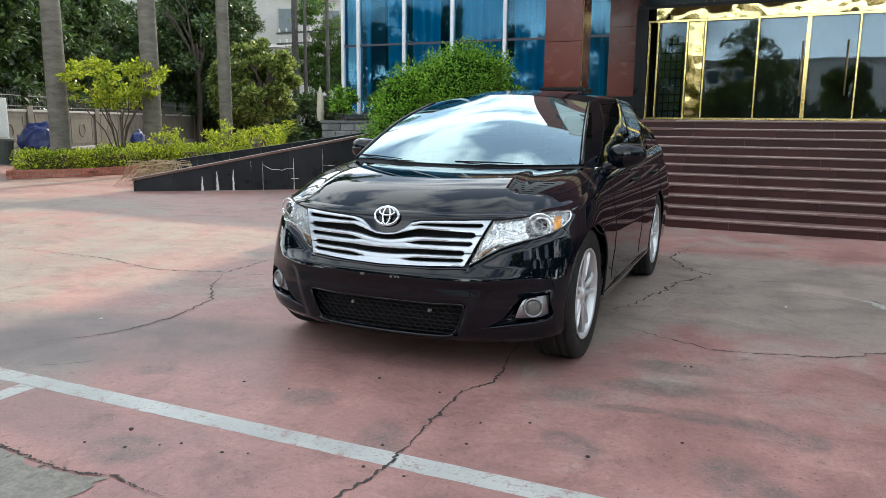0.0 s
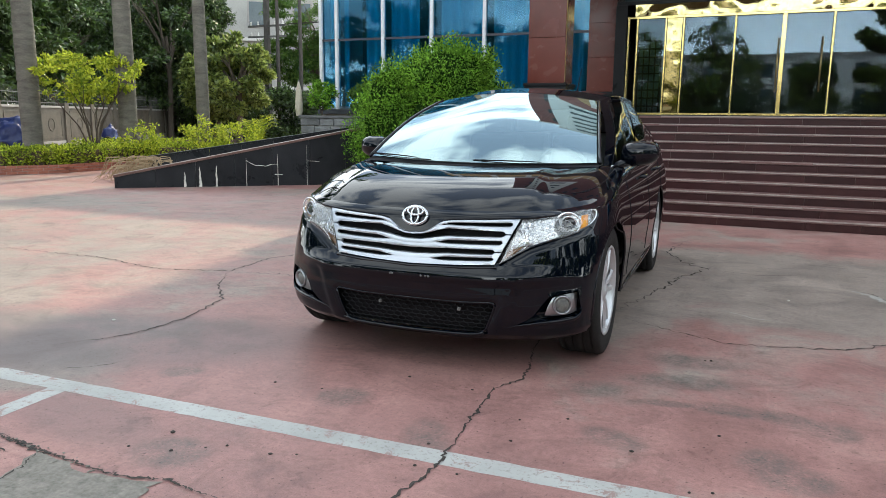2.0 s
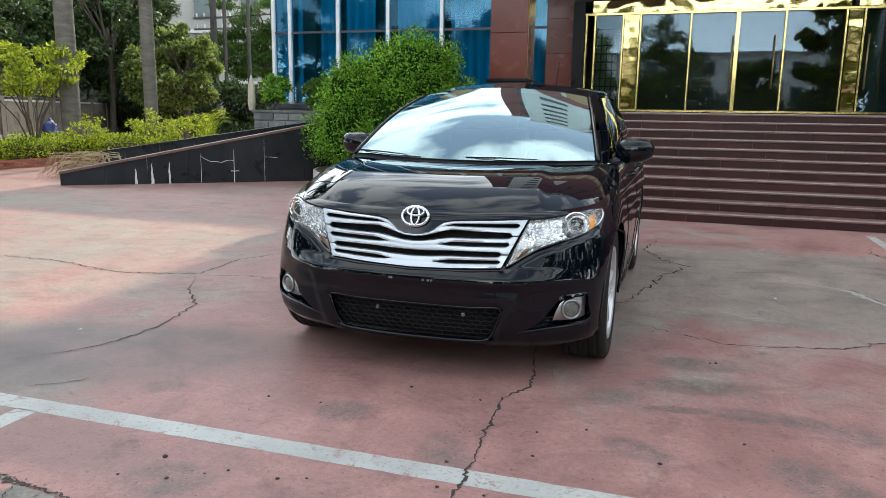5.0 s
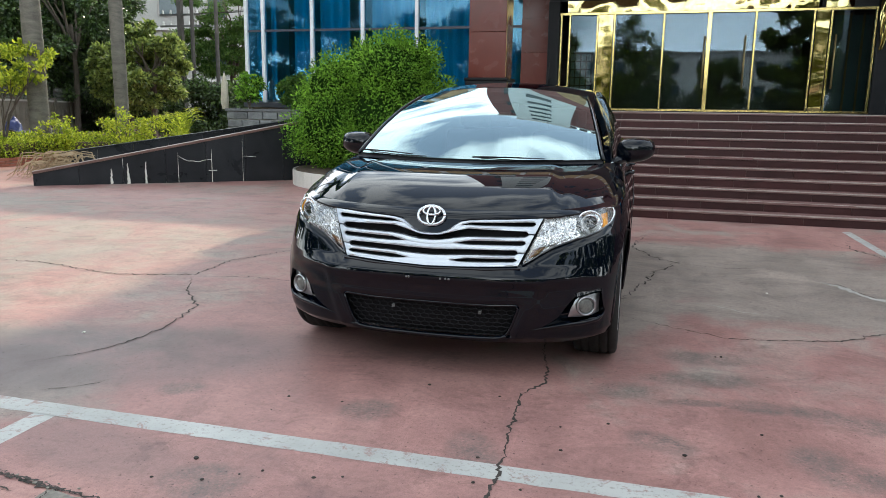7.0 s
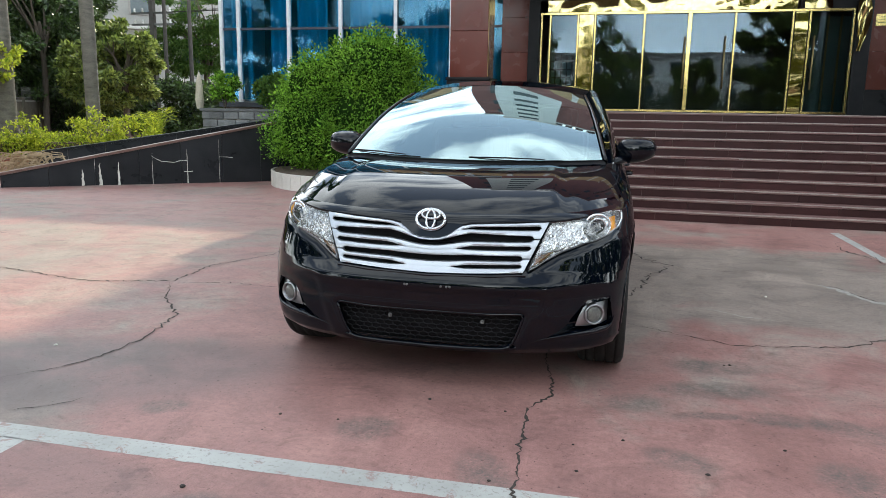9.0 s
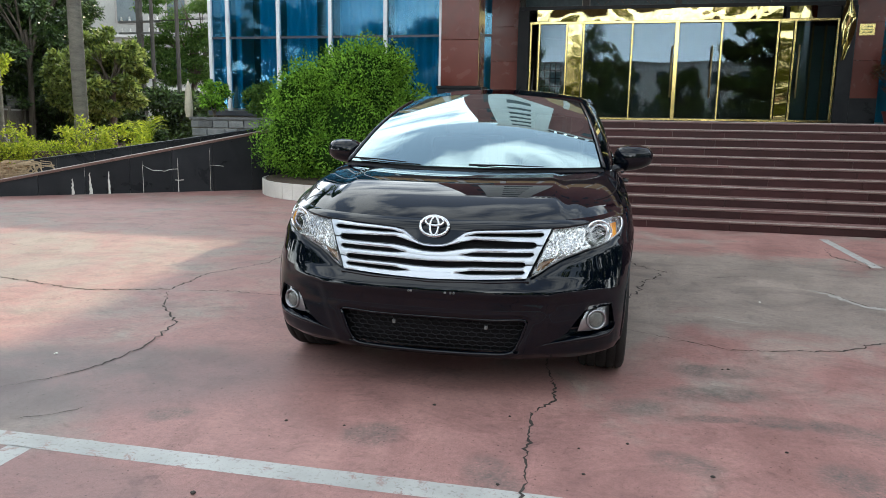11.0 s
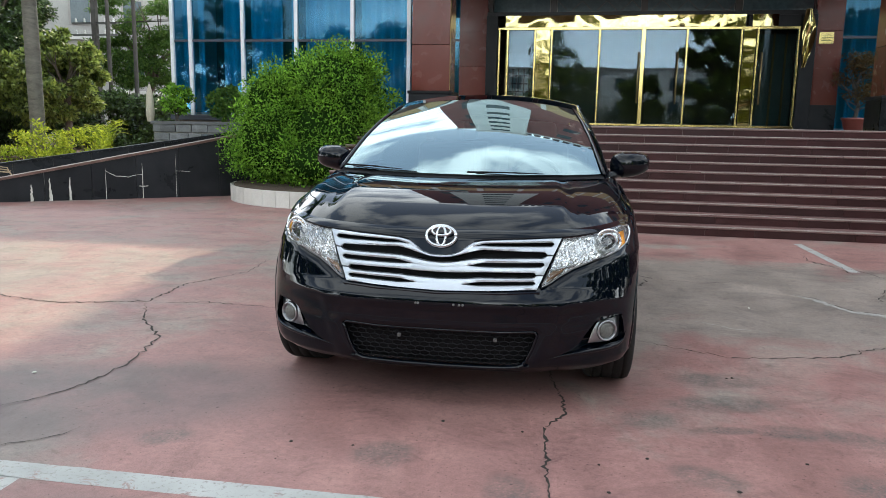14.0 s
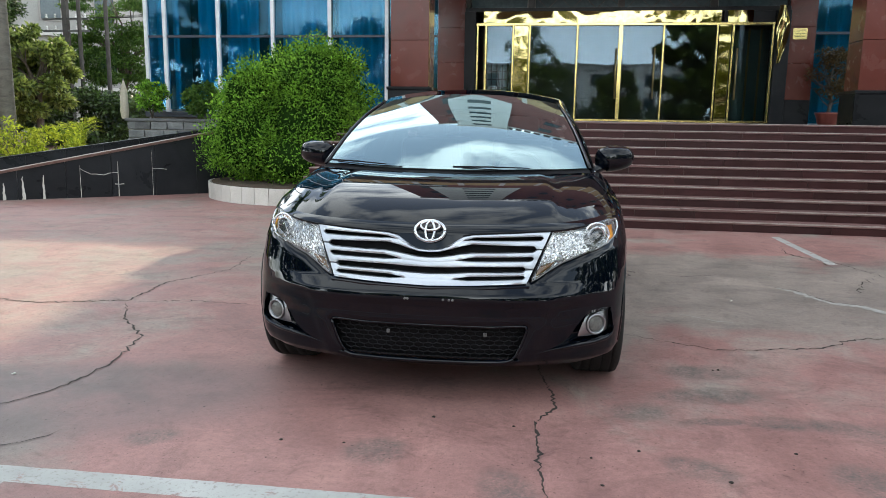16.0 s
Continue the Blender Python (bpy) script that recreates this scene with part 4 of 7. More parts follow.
# transom lights over the doors
over = empty("window_over_doors", (0, DY + 0.42, TOP), "dark transom windows with carved lattice over the doors", "window", kind="structure")
for a, b in ((-3.3, -1.9), (-1.7, 0.35), (0.45, 2.5), (2.7, 4.3)):
    part("pane", boxed(a, b, 0.02, 0.03, HT + 0.16, HT + 1.3), FAR_GLASS, over, "dark glass pane")
    part("sill", boxed(a - 0.06, b + 0.06, -0.04, 0.08, HT + 0.122, HT + 0.16), PALE_FACADE if a < -1 else DARK_WOOD, over)
for x in (-3.4, -1.8, 0.40, 2.6, 4.36):
    part("mullion", boxed(x - 0.08, x + 0.08, -0.03, 0.08, HT + 0.162, HT + 1.3), DARK_WOOD, over)
for i in range(14):
    x = -1.55 + i * 0.30 + (0.12 if i > 6 else 0)
    part("lattice_bar", boxed(-0.008, 0.008, -0.008, 0.008, -0.2, 0.2, 0, pose(x, -0.01, HT + 0.32, 0, 45 if i % 2 else -45, 0)), DARK_WOOD, over)
part("wall_over", boxed(-4.2, 5.15, 0.1, 0.4, HT + 1.3, 12), BROWN_FACADE, over)

# canopy
canopy = empty("canopy", (0, 0, 0), "flat porch canopy with a gilded fascia", "canopy", kind="structure")
CZ = 5.35
part("slab", boxed(-5.6, 6.3, 12.7, DY + 0.3, CZ, CZ + 0.25, 0.02), WALL_WHITE, canopy, "white canopy slab")
part("fascia", boxed(-5.66, 6.36, 12.55, 12.70, CZ - 0.12, CZ + 0.85, 0.02), surface("gilt_fascia", (0.36, 0.235, 0.10), (0.48, 0.34, 0.17), 1.2, 20, 0.3, bump=0.05), canopy, "ochre gilded fascia")
for i in range(14):
    x = -5.4 + i * 0.885
    part("bracket", boxed(x - 0.06, x + 0.06, 12.40, 12.55, CZ - 0.1, CZ + 0.85, 0.01), WALL_WHITE, canopy, "pale bracket")
for x0, x1 in ((-4.2, -3.66), (4.23, 4.82)):
    part("head_block", boxed(x0, x1, 14.5, 14.95, TOP + 3.9 + 0.2, CZ, 0.01), GRANITE_RED, canopy)


# upper storeys above and behind the canopy
def upper_block(name, x0, x1, y0, y1, z0, z1, material, label, cols, rows, wide):
    e = empty(name, (x0, y0, z0), label, "building", kind="structure")
    part("wall", boxed(0, x1 - x0, 0, y1 - y0, 0, z1 - z0), material, e)
    part("parapet", boxed(-0.15, x1 - x0 + 0.15, -0.15, 0.25, z1 - z0, z1 - z0 + 0.5, 0.02), PALE_FACADE, e, "pale parapet")
    dx, dz = (x1 - x0) / cols, (z1 - z0) / rows
    for j in range(rows):
        for i in range(cols):
            wx, wz = i * dx + dx * (0.5 - wide / 2), j * dz + dz * 0.28
            w = part("window", boxed(wx, wx + dx * wide, -0.05, -0.004, wz, wz + dz * 0.45, 0.01), material, e, "recessed window")
            part("pane", boxed(wx + 0.07, wx + dx * wide - 0.07, -0.07, -0.054, wz + 0.07, wz + dz * 0.45 - 0.07), FAR_GLASS, w)
    return e


upper_block("tower_brown", -6.6, 9.0, 20.6, 32, 11.4, 23.4, BROWN_FACADE, "red-brown upper storeys of the hotel", 5, 3, 0.3)
upper_block("tower_bay", -4.9, -1.2, 19.5, 20.55, 12.2, 23.3, PALE_FACADE, "pale projecting central bay of the hotel", 1, 6, 0.42)
upper_block("wing_east", 9.3, 26, 19.8, 32, 0.0, 15.0, BROWN_FACADE, "red-brown side wing of the hotel", 5, 4, 0.5)
tagged(mesh_ob("wall_upper", boxed(-4.1, 9.2, 20.3, 20.55, 6.3, 12.0), BROWN_FACADE), "red-brown wall above the porch", "wall", kind="structure")
tagged(mesh_ob("roof_link", boxed(-6.6, 9.2, 20.5, 32, 11.02, 11.38), PALE_FACADE), "flat roof under the upper storeys", "roof", kind="structure")
sign = empty("roof_sign", (-0.6, 20.5, 23.9), "row of dark block letters on the roof edge", "sign")
for i, x in enumerate((-3.0, -1.9, -0.6, 0.05, 0.7, 1.35, 2.0, 2.65, 3.5, 3.95, 4.4, 4.85, 5.3)):
    tall = 1.0 if i < 8 else 0.7
    part("letter_bar", boxed(x, x + 0.45 * tall, -0.06, 0.06, 0.0, tall, 0.01), DARK_WOOD, sign)

# plaque, pot plant
plq = empty("plaque", (4.54, 19.141, 3.58), "small square brass plaque on the red granite pier", "plaque")
part("plate", boxed(-0.16, 0.16, -0.008, 0.008, -0.13, 0.13, 0.003), GOLD_TRIM, plq)
for i in range(3):
    part("text_bar", boxed(-0.11, 0.11, -0.0105, -0.0082, 0.05 - i * 0.06, 0.075 - i * 0.06), GOLD, plq)
pot = empty("potted_tree", (5.15, 18.6, TOP), "small sparse tree in a round terracotta pot", "plant")
bm = bmesh.new()
lathe(bm, [(0.17, 0), (0.22, 0.10), (0.26, 0.26), (0.28, 0.28), (0.28, 0.32), (0.24, 0.32), (0.23, 0.27)], 28)
part("pot", bm, POT, pot, "terracotta pot", True)
bm = bmesh.new()
rt = random.Random(11)
tube(bm, [(0, 0, 0.27), (0.05, 0, 0.6), (-0.04, 0.02, 0.95), (0.02, 0, 1.3)], [0.05, 0.04, 0.032, 0.02], 8)
for i in range(16):
    z = rt.uniform(0.45, 1.3)
    a = rt.uniform(0, math.tau)
    l = rt.uniform(0.3, 0.62)
    tube(bm, [(0, 0, z), (l * 0.5 * math.cos(a), l * 0.5 * math.sin(a), z + 0.12), (l * math.cos(a), l * math.sin(a), z + 0.35)], [0.018, 0.011, 0.004], 5)
part("branchwork", bm, POLE, pot, "thin bare branchwork")
leaf_cloud("foliage", clumps(rt, 22, (0, 0, 1.15), (0.58, 0.5, 0.6), 0.18), 4200, 0.055, LEAF_SPARSE, pot, 9, 0.9)


# ---- car ----
def paint_mat():
    m, nt, b = node_mat("black_car_paint")
    b.inputs["Base Color"].default_value = (0.0007, 0.0018, 0.0050, 1)
    b.inputs["Roughness"].default_value = 0.6
    b.inputs["Specular IOR Level"].default_value = 0.0
    b.inputs["Coat Weight"].default_value = 1.0
    b.inputs["Coat IOR"].default_value = 1.42
    b.inputs["Coat Roughness"].default_value = 0.012
    return m


PAINT = paint_mat()


def metal_mat(name, colour, rough, metal=1.0):
    m, nt, b = node_mat(name)
    n = noise_node(nt, 35, 4)
    nt.links.new(ramp_node(nt, n, [(0.3, tuple(v * 0.95 for v in colour)), (0.7, colour)]), b.inputs["Base Color"])
    nt.links.new(ramp_node(nt, n, [(0.3, (rough,) * 3), (0.7, (rough * 1.25,) * 3)]), b.inputs["Roughness"])
    b.inputs["Metallic"].default_value = metal
    return m


CHROME = metal_mat("satin_chrome", (0.52, 0.55, 0.60), 0.32, 0.85)
BRIGHT = metal_mat("bright_chrome", (0.60, 0.61, 0.63), 0.12)
REFLECTOR = metal_mat("lamp_reflector", (0.80, 0.80, 0.79), 0.13, 0.85)
BEZEL = metal_mat("satin_bezel", (0.36, 0.37, 0.39), 0.32)
SILVER = metal_mat("silvered_plastic", (0.84, 0.85, 0.87), 0.22, 0.75)
PLASTIC = surface("black_plastic", (0.006, 0.006, 0.007), (0.014, 0.014, 0.016), 10, 120, 0.5, 0.65, bump=0.1, spec=0.10)
GLOSS_BLACK = surface("gloss_black", (0.006, 0.006, 0.007), (0.010, 0.010, 0.012), 10, 120, 0.08, 0.12, bump=0.0, coat=1.0)
RUBBER = surface("tyre_rubber", (0.010, 0.010, 0.010), (0.022, 0.021, 0.020), 9, 90, 0.7, 0.85, bump=0.3, spec=0.25)
ALLOY = metal_mat("silver_alloy", (0.60, 0.61, 0.63), 0.30, 0.55)
AMBER = surface("amber_lens", (0.92, 0.34, 0.03), (1.0, 0.48, 0.07), 30, 120, 0.15, 0.25, bump=0.3)
MARKER = surface("smoky_amber", (0.16, 0.075, 0.035), (0.34, 0.17, 0.08), 60, 160, 0.2, 0.3, bump=0.3, coat=1.0)
FOG_GLASS = surface("frosted_lens", (0.07, 0.07, 0.066), (0.17, 0.17, 0.16), 30, 80, 0.12, 0.25, bump=0.1)
SEAT_CLOTH = surface("grey_seat", (0.10, 0.10, 0.10), (0.17, 0.165, 0.16), 8, 90, 0.9)
DASH = surface("dashboard_grey", (0.09, 0.09, 0.09), (0.14, 0.14, 0.135), 6, 90, 0.8)
LENS = glass_mat("clear_lens", (0.95, 0.96, 0.97), (0.95, 0.95, 0.95), 0.03)
SCREEN = glass_mat("windscreen_glass", (0.50, 0.58, 0.57), (0.74, 0.95, 1.0), 0.26)
SIDE_GLASS = glass_mat("side_glass", (0.22, 0.26, 0.25), (0.93, 0.96, 0.97), 0.04)

car = empty("car", (-1.686, 3.47, 0), "glossy black crossover car with a silver slatted grille", "car")
car.rotation_euler = (0, 0, radians(1.3))
PE, YS = 2.4, 0.99


def corner_depth(z):
    return float(np.interp(z, [0.42, 0.60, 0.85], [0.46, 0.58, 0.73]))


def skin_y(c, z):
    """The plan curve of the front: c runs from 1 at the nose to 0 where the flank begins."""
    k = max(0.0, min(1.0, (c - 0.70) / 0.22))
    k = k * k * (3 - 2 * k)
    n, d = nose_at(z) * k + nose_soft(z) * (1 - k), corner_depth(z)
    return n + d * (1 - c) + (YS - d - n) * (1 - c) ** 5



def nose_at(z):
    return float(np.interp(z, [0.17, 0.20, 0.235, 0.30, 0.40, 0.45, 0.50, 0.535, 0.56, 0.585, 0.61, 0.66, 0.75, 0.84, 0.90], [0.17, 0.09, 0.045, 0.032, 0.022, 0.024, 0.016, 0.0, 0.004, 0.03, 0.055, 0.07, 0.088, 0.115, 0.14]))


def nose_soft(z):
    return float(np.interp(z, [0.17, 0.20, 0.235, 0.30, 0.45, 0.60, 0.75, 0.84, 0.90], [0.17, 0.09, 0.05, 0.035, 0.030, 0.036, 0.056, 0.092, 0.14]))


def width_at(z):
    return float(np.interp(z, [0.17, 0.20, 0.235, 0.27, 0.35, 0.45, 0.55, 0.65, 0.75, 0.85, 0.9, 1.0, 1.15], [0.875, 0.915, 0.943, 0.958, 0.967, 0.973, 0.984, 0.987, 0.982, 0.967, 0.957, 0.925, 0.89]))


def front_y(x, z):
    """How far behind the nose the front skin lies at a place across and up."""
    k = min(abs(x) / width_at(z), 0.9995)
    th = math.asin(k ** (PE / 2))
    return skin_y(math.cos(th) ** (2 / PE), z)


def shoulder_at(y):
    return float(np.interp(y, [0, 0.10, 0.30, 0.55, 0.75, 0.95, 1.25, 2.5, 4.2, 4.8], [0.868, 0.870, 0.882, 0.905, 0.945, 0.985, 1.035, 1.085, 1.14, 1.11]))


def side_x(y, z):
    return width_at(z) * (1 - 0.035 * max(0.0, (y - 2.6) / 2.2) ** 2)


WY1, WY2, WZ, WR = 0.765, 3.38, 0.372, 0.402


def inside(poly, x, z):
    hit = False
    n = len(poly)
    for i in range(n):
        (x0, z0), (x1, z1) = poly[i], poly[(i + 1) % n]
        if (z0 > z) != (z1 > z) and x < (x1 - x0) * (z - z0) / (z1 - z0) + x0:
            hit = not hit
    return hit


HL_TOP = [(0.568, 0.841), (0.633, 0.846), (0.711, 0.856), (0.781, 0.869), (0.85, 0.880), (0.890, 0.880), (0.900, 0.868)]
HL_LOW = [(0.475, 0.615), (0.518, 0.639), (0.555, 0.665), (0.618, 0.701), (0.694, 0.730), (0.784, 0.757), (0.836, 0.775), (0.888, 0.808), (0.903, 0.840)]
HEADLIGHT = HL_TOP + HL_LOW[::-1]
INTAKE = [(-0.470, 0.402), (-0.455, 0.412), (-0.3, 0.405), (0, 0.405), (0.3, 0.405), (0.455, 0.412), (0.470, 0.402), (0.440, 0.310), (0.415, 0.255), (0.385, 0.236), (0.34, 0.229), (0.2, 0.225), (0, 0.223), (-0.2, 0.225), (-0.34, 0.229), (-0.385, 0.236), (-0.415, 0.255), (-0.440, 0.310)]
FOG_UP = [(0.560, 0.286), (0.626, 0.322), (0.664, 0.352), (0.701, 0.408), (0.737, 0.452), (0.80, 0.468), (0.866, 0.478)]
FOG_DOWN = [(0.560, 0.284), (0.62, 0.304), (0.70, 0.318), (0.79, 0.327), (0.85, 0.337), (0.878, 0.352), (0.884, 0.375)]
FOGHOLE = FOG_UP + FOG_DOWN[::-1]


def edge_gap(poly, x, z):
    """The nearest point of an outline and how far off it is."""
    best = (9.0, x, z)
    for i in range(len(poly)):
        (x0, z0), (x1, z1) = poly[i], poly[(i + 1) % len(poly)]
        dx, dz = x1 - x0, z1 - z0
        f = max(0.0, min(1.0, ((x - x0) * dx + (z - z0) * dz) / (dx * dx + dz * dz)))
        qx, qz = x0 + f * dx, z0 + f * dz
        d = math.hypot(x - qx, z - qz)
        if d < best[0]:
            best = (d, qx, qz)
    return best


def ease(v):
    v = max(0.0, min(1.0, v))
    return v * v * (3 - 2 * v)


LOW_X, LOW_Z = zip(*HL_LOW)


def relief(x, z):
    """How far the bumper's shape lies behind the plain front skin: the channel under the lamps, the set-back cheeks and the edges of the openings."""
    ax = abs(x)
    out = 0.0
    if 0.44 < ax < 0.93:
        dz = float(np.interp(ax, LOW_X, LOW_Z)) - z
        if dz > -0.03:
            out += 0.016 * max(0.0, 1 - max(dz, 0.0) / 0.048) ** 2 * ease((ax - 0.44) / 0.05) * ease((0.93 - ax) / 0.04)
    cheek = 0.495 + 0.30 * (z - 0.30)
    out += 0.014 * ease((ax - cheek) / 0.06) * ease((0.56 - z) / 0.08) * ease((0.90 - ax) / 0.10)
    if z < 0.47 and ax < 0.56:
        d = edge_gap(INTAKE, x, z)[0]
        if d < 0.035:
            out += 0.016 * (1 - d / 0.035) ** 2
        if d < 0.026 and z < 0.25:
            out += 0.024 * (1 - d / 0.026)
    return out


def grille_half(z):
    return 0.46 + (z - 0.612) / 0.231 * 0.105


TOP_EDGE = ([0, 0.05, 0.085, 0.12, 0.155, 0.20, 0.565], [0.757, 0.760, 0.772, 0.796, 0.818, 0.827, 0.843])
GRILLE = [(s * x, z) for s, seq in ((-1, list(zip(*TOP_EDGE))[::-1]), (1, list(zip(*TOP_EDGE))[1:])) for x, z in seq] + [(0.46, 0.608), (0.2, 0.598), (0, 0.594), (-0.2, 0.598), (-0.46, 0.608)]


def body_shell():
    bm = bmesh.new()
    cols = []
    n_th = 120
    for i in range(n_th):
        cols.append(("f", math.pi / 2 * (i / n_th) ** 0.9))
    y = YS
    while y < 4.05:
        cols.append(("s", y))
        y += 0.022
    for i in range(1, 15):
        cols.append(("r", math.pi / 2 * i / 14))
    nz = 92
    for sx in (1, -1):
        grid = []
        for kind, q in cols:
            col = []
            for j in range(nz + 1):
                v = j / nz
                for rep in range(3):
                    if kind == "f":
                        s_, c_ = math.sin(q) ** (2 / PE), math.cos(q) ** (2 / PE)
                        if rep == 0:
                            top = shoulder_at(0.13 + 0.78 * (1 - c_))
                        low = 0.175 + 0.06 * min(1, q / 1.2) ** 2
                        z = low + (top - low) * v
                        x, yy = width_at(z) * s_, skin_y(c_, z)
                        nx, ny = s_, -c_
                    elif kind == "s":
                        top = shoulder_at(q)
                        low = 0.235
                        z = low + (top - low) * v
                        x, yy, nx, ny = side_x(q, z), q, 1.0, 0.0
                    else:
                        top = shoulder_at(4.05 + 0.7 * math.sin(q))
                        low = 0.25
                        z = low + (top - low) * v
                        x, yy = side_x(4.05, z) * math.cos(q) ** 0.7, 4.05 + 0.72 * math.sin(q)
                        nx, ny = math.cos(q), math.sin(q)
                d = 0.86 * max(0.0, 1 - (top - z) / 0.045)
                inset = 0.0613 * (1 - math.sqrt(1 - d * d))
                ln = math.hypot(nx, ny) or 1
                if kind == "f":
                    yy += relief(x, z)
                col.append(bm.verts.new((sx * (x - nx / ln * inset), yy - ny / ln * inset, z)))
            grid.append(col)
        for a, b in zip(grid, grid[1:]):
            for j in range(nz):
                q = (a[j], b[j], b[j + 1], a[j + 1])
                bm.faces.new(q if sx > 0 else q[::-1])
    bmesh.ops.remove_doubles(bm, verts=bm.verts, dist=0.0004)
    # openings for lamps, grille, intake and wheels
    gone = []
    for f in bm.faces:
        c = f.calc_center_median()
        ax = abs(c.x)
        if c.y < 0.78 and (inside(HEADLIGHT, ax, c.z) or inside(FOGHOLE, ax, c.z) or inside(INTAKE, c.x, c.z) or inside(GRILLE, c.x, c.z)):
            gone.append(f)
        elif ax > 0.7 and any(math.hypot(c.y - wy, c.z - WZ) < WR for wy in (WY1, WY2)):
            gone.append(f)
    bmesh.ops.delete(bm, geom=gone, context="FACES")
    for v in bm.verts:
        if v.is_boundary and v.co.y < 0.78:
            for poly, both in ((HEADLIGHT, True), (FOGHOLE, True), (INTAKE, False), (GRILLE, False)):
                ax = abs(v.co.x) if both else v.co.x
                d, qx, qz = edge_gap(poly, ax, v.co.z)
                if d < 0.014:
                    sg = -1 if both and v.co.x < 0 else 1
                    v.co = (sg * qx, front_y(qx, qz) + relief(qx, qz), qz)
                    break
    for v in bm.verts:
        if abs(v.co.x) > 0.7 and v.is_boundary:
            for wy in (WY1, WY2):
                d = math.hypot(v.co.y - wy, v.co.z - WZ)
                if abs(d - WR) < 0.035 and v.co.z > 0.24:
                    v.co.y = wy + (v.co.y - wy) * WR / d
                    v.co.z = WZ + (v.co.z - WZ) * WR / d
    return bm


part("body", body_shell(), PAINT, car, "glossy black painted body", True)


def ws_base(s):
    return Vector((0.80 * s, 1.04 + 0.10 * s * s, 1.066 + 0.020 * s * s))


def hood():
    bm = bmesh.new()
    half = []
    n_th = 64
    for i in range(n_th + 1):
        q = math.pi / 2 * (i / n_th) ** 0.9
        s_, c_ = math.sin(q) ** (2 / PE), math.cos(q) ** (2 / PE)
        z = shoulder_at(0.13 + 0.78 * (1 - c_))
        ln = math.hypot(s_, c_)
        half.append(Vector((width_at(z) * s_ - 0.030 * s_ / ln, skin_y(c_, z) + 0.030 * c_ / ln, z)))
    for y in np.linspace(1.01, 1.24, 12):
        z = shoulder_at(y)
        half.append(Vector((side_x(y, z) - 0.030, y, z)))
    arc = [0.0]
    for a, b in zip(half, half[1:]):
        arc.append(arc[-1] + (b - a).length)
    nt = 44
    lines = []
    for sx in (1, -1):
        grid = []
        for e, l in zip(half, arc):
            f = l / arc[-1]
            b = ws_base(f ** 0.72)
            b.y -= 0.02
            b.z -= 0.012
            line = []
            for j in range(nt + 1):
                t = j / nt
                p = e.lerp(b, t)
                rise = 0.10 * t + 0.90 * (1 - (1 - t) ** 3.5)
                z = e.z + (b.z - e.z) * rise
                # raised centre panel between two soft creases
                edge = 0.66 - 0.14 * (p.y / 1.1)
                k = max(0.0, min(1.0, (edge - abs(p.x)) / 0.09 + 0.5))
                z += 0.016 * (k * k * (3 - 2 * k)) * math.sin(math.pi * min(1, t * 1.0)) ** 0.6
                line.append(bm.verts.new((sx * p.x, p.y, z)))
            grid.append(line)
            if sx > 0:
                lines.append([v.co.copy() for v in line])
        for a, b in zip(grid, grid[1:]):
            for j in range(nt):
                q = (a[j], b[j], b[j + 1], a[j + 1])
                bm.faces.new(q if sx > 0 else q[::-1])
    bmesh.ops.remove_doubles(bm, verts=bm.verts, dist=0.0004)
    bmesh.ops.recalc_face_normals(bm, faces=bm.faces)
    return bm, half, arc, lines


hood_bm, hood_edge, hood_arc, hood_lines = hood()
part("bonnet", hood_bm, PAINT, car, "long curved black bonnet", True)


for sgn in (1, -1):
    bm = bmesh.new()
    gap = [Vector((sgn * l[6].x, l[6].y, l[6].z + 0.0008)) for l in hood_lines[38:]]
    tube(bm, gap, 0.0024, 6)
    part("bonnet_gap", bm, PLASTIC, car)


def on_front(pts, off, n=None):
    return [(x, front_y(x, z) - off, z) for x, z in pts]


def resample(pts, n):
    ls = [0.0]
    for a, b in zip(pts, pts[1:]):
        ls.append(ls[-1] + math.dist(a, b))
    out = []
    for i in range(n + 1):
        t = ls[-1] * i / n
        out.append(tuple(float(np.interp(t, ls, [p[k] for p in pts])) for k in range(len(pts[0]))))
    return out


def ruled(top, low, nu, nv, off, bulge=0.0):
    """A skin between an upper and a lower line, laid on the car's front."""
    bm = bmesh.new()
    T, B = resample(top, nu), resample(low, nu)
    g = []
    for j in range(nv + 1):
        f = j / nv
        row = []
        for i in range(nu + 1):
            x = T[i][0] * (1 - f) + B[i][0] * f
            z = T[i][1] * (1 - f) + B[i][1] * f
            o = off(x, z) if callable(off) else off
            o += bulge * math.sin(math.pi * f) * math.sin(math.pi * i / nu)
            row.append(bm.verts.new((x, front_y(x, z) - o, z)))
        g.append(row)
    for j in range(nv):
        for i in range(nu):
            bm.faces.new((g[j][i], g[j + 1][i], g[j + 1][i + 1], g[j][i + 1]))
    return bm


def rim_tube(pts, off, r, closed=True, n=6):
    bm = bmesh.new()
    p = on_front(pts + ([pts[0]] if closed else []), off)
    tube(bm, resample(p, max(12, len(pts) * 5)), r, n)
    return bm


def flip(bm):
    bmesh.ops.scale(bm, vec=(-1, 1, 1), verts=bm.verts)
    bmesh.ops.reverse_faces(bm, faces=bm.faces)
    return bm


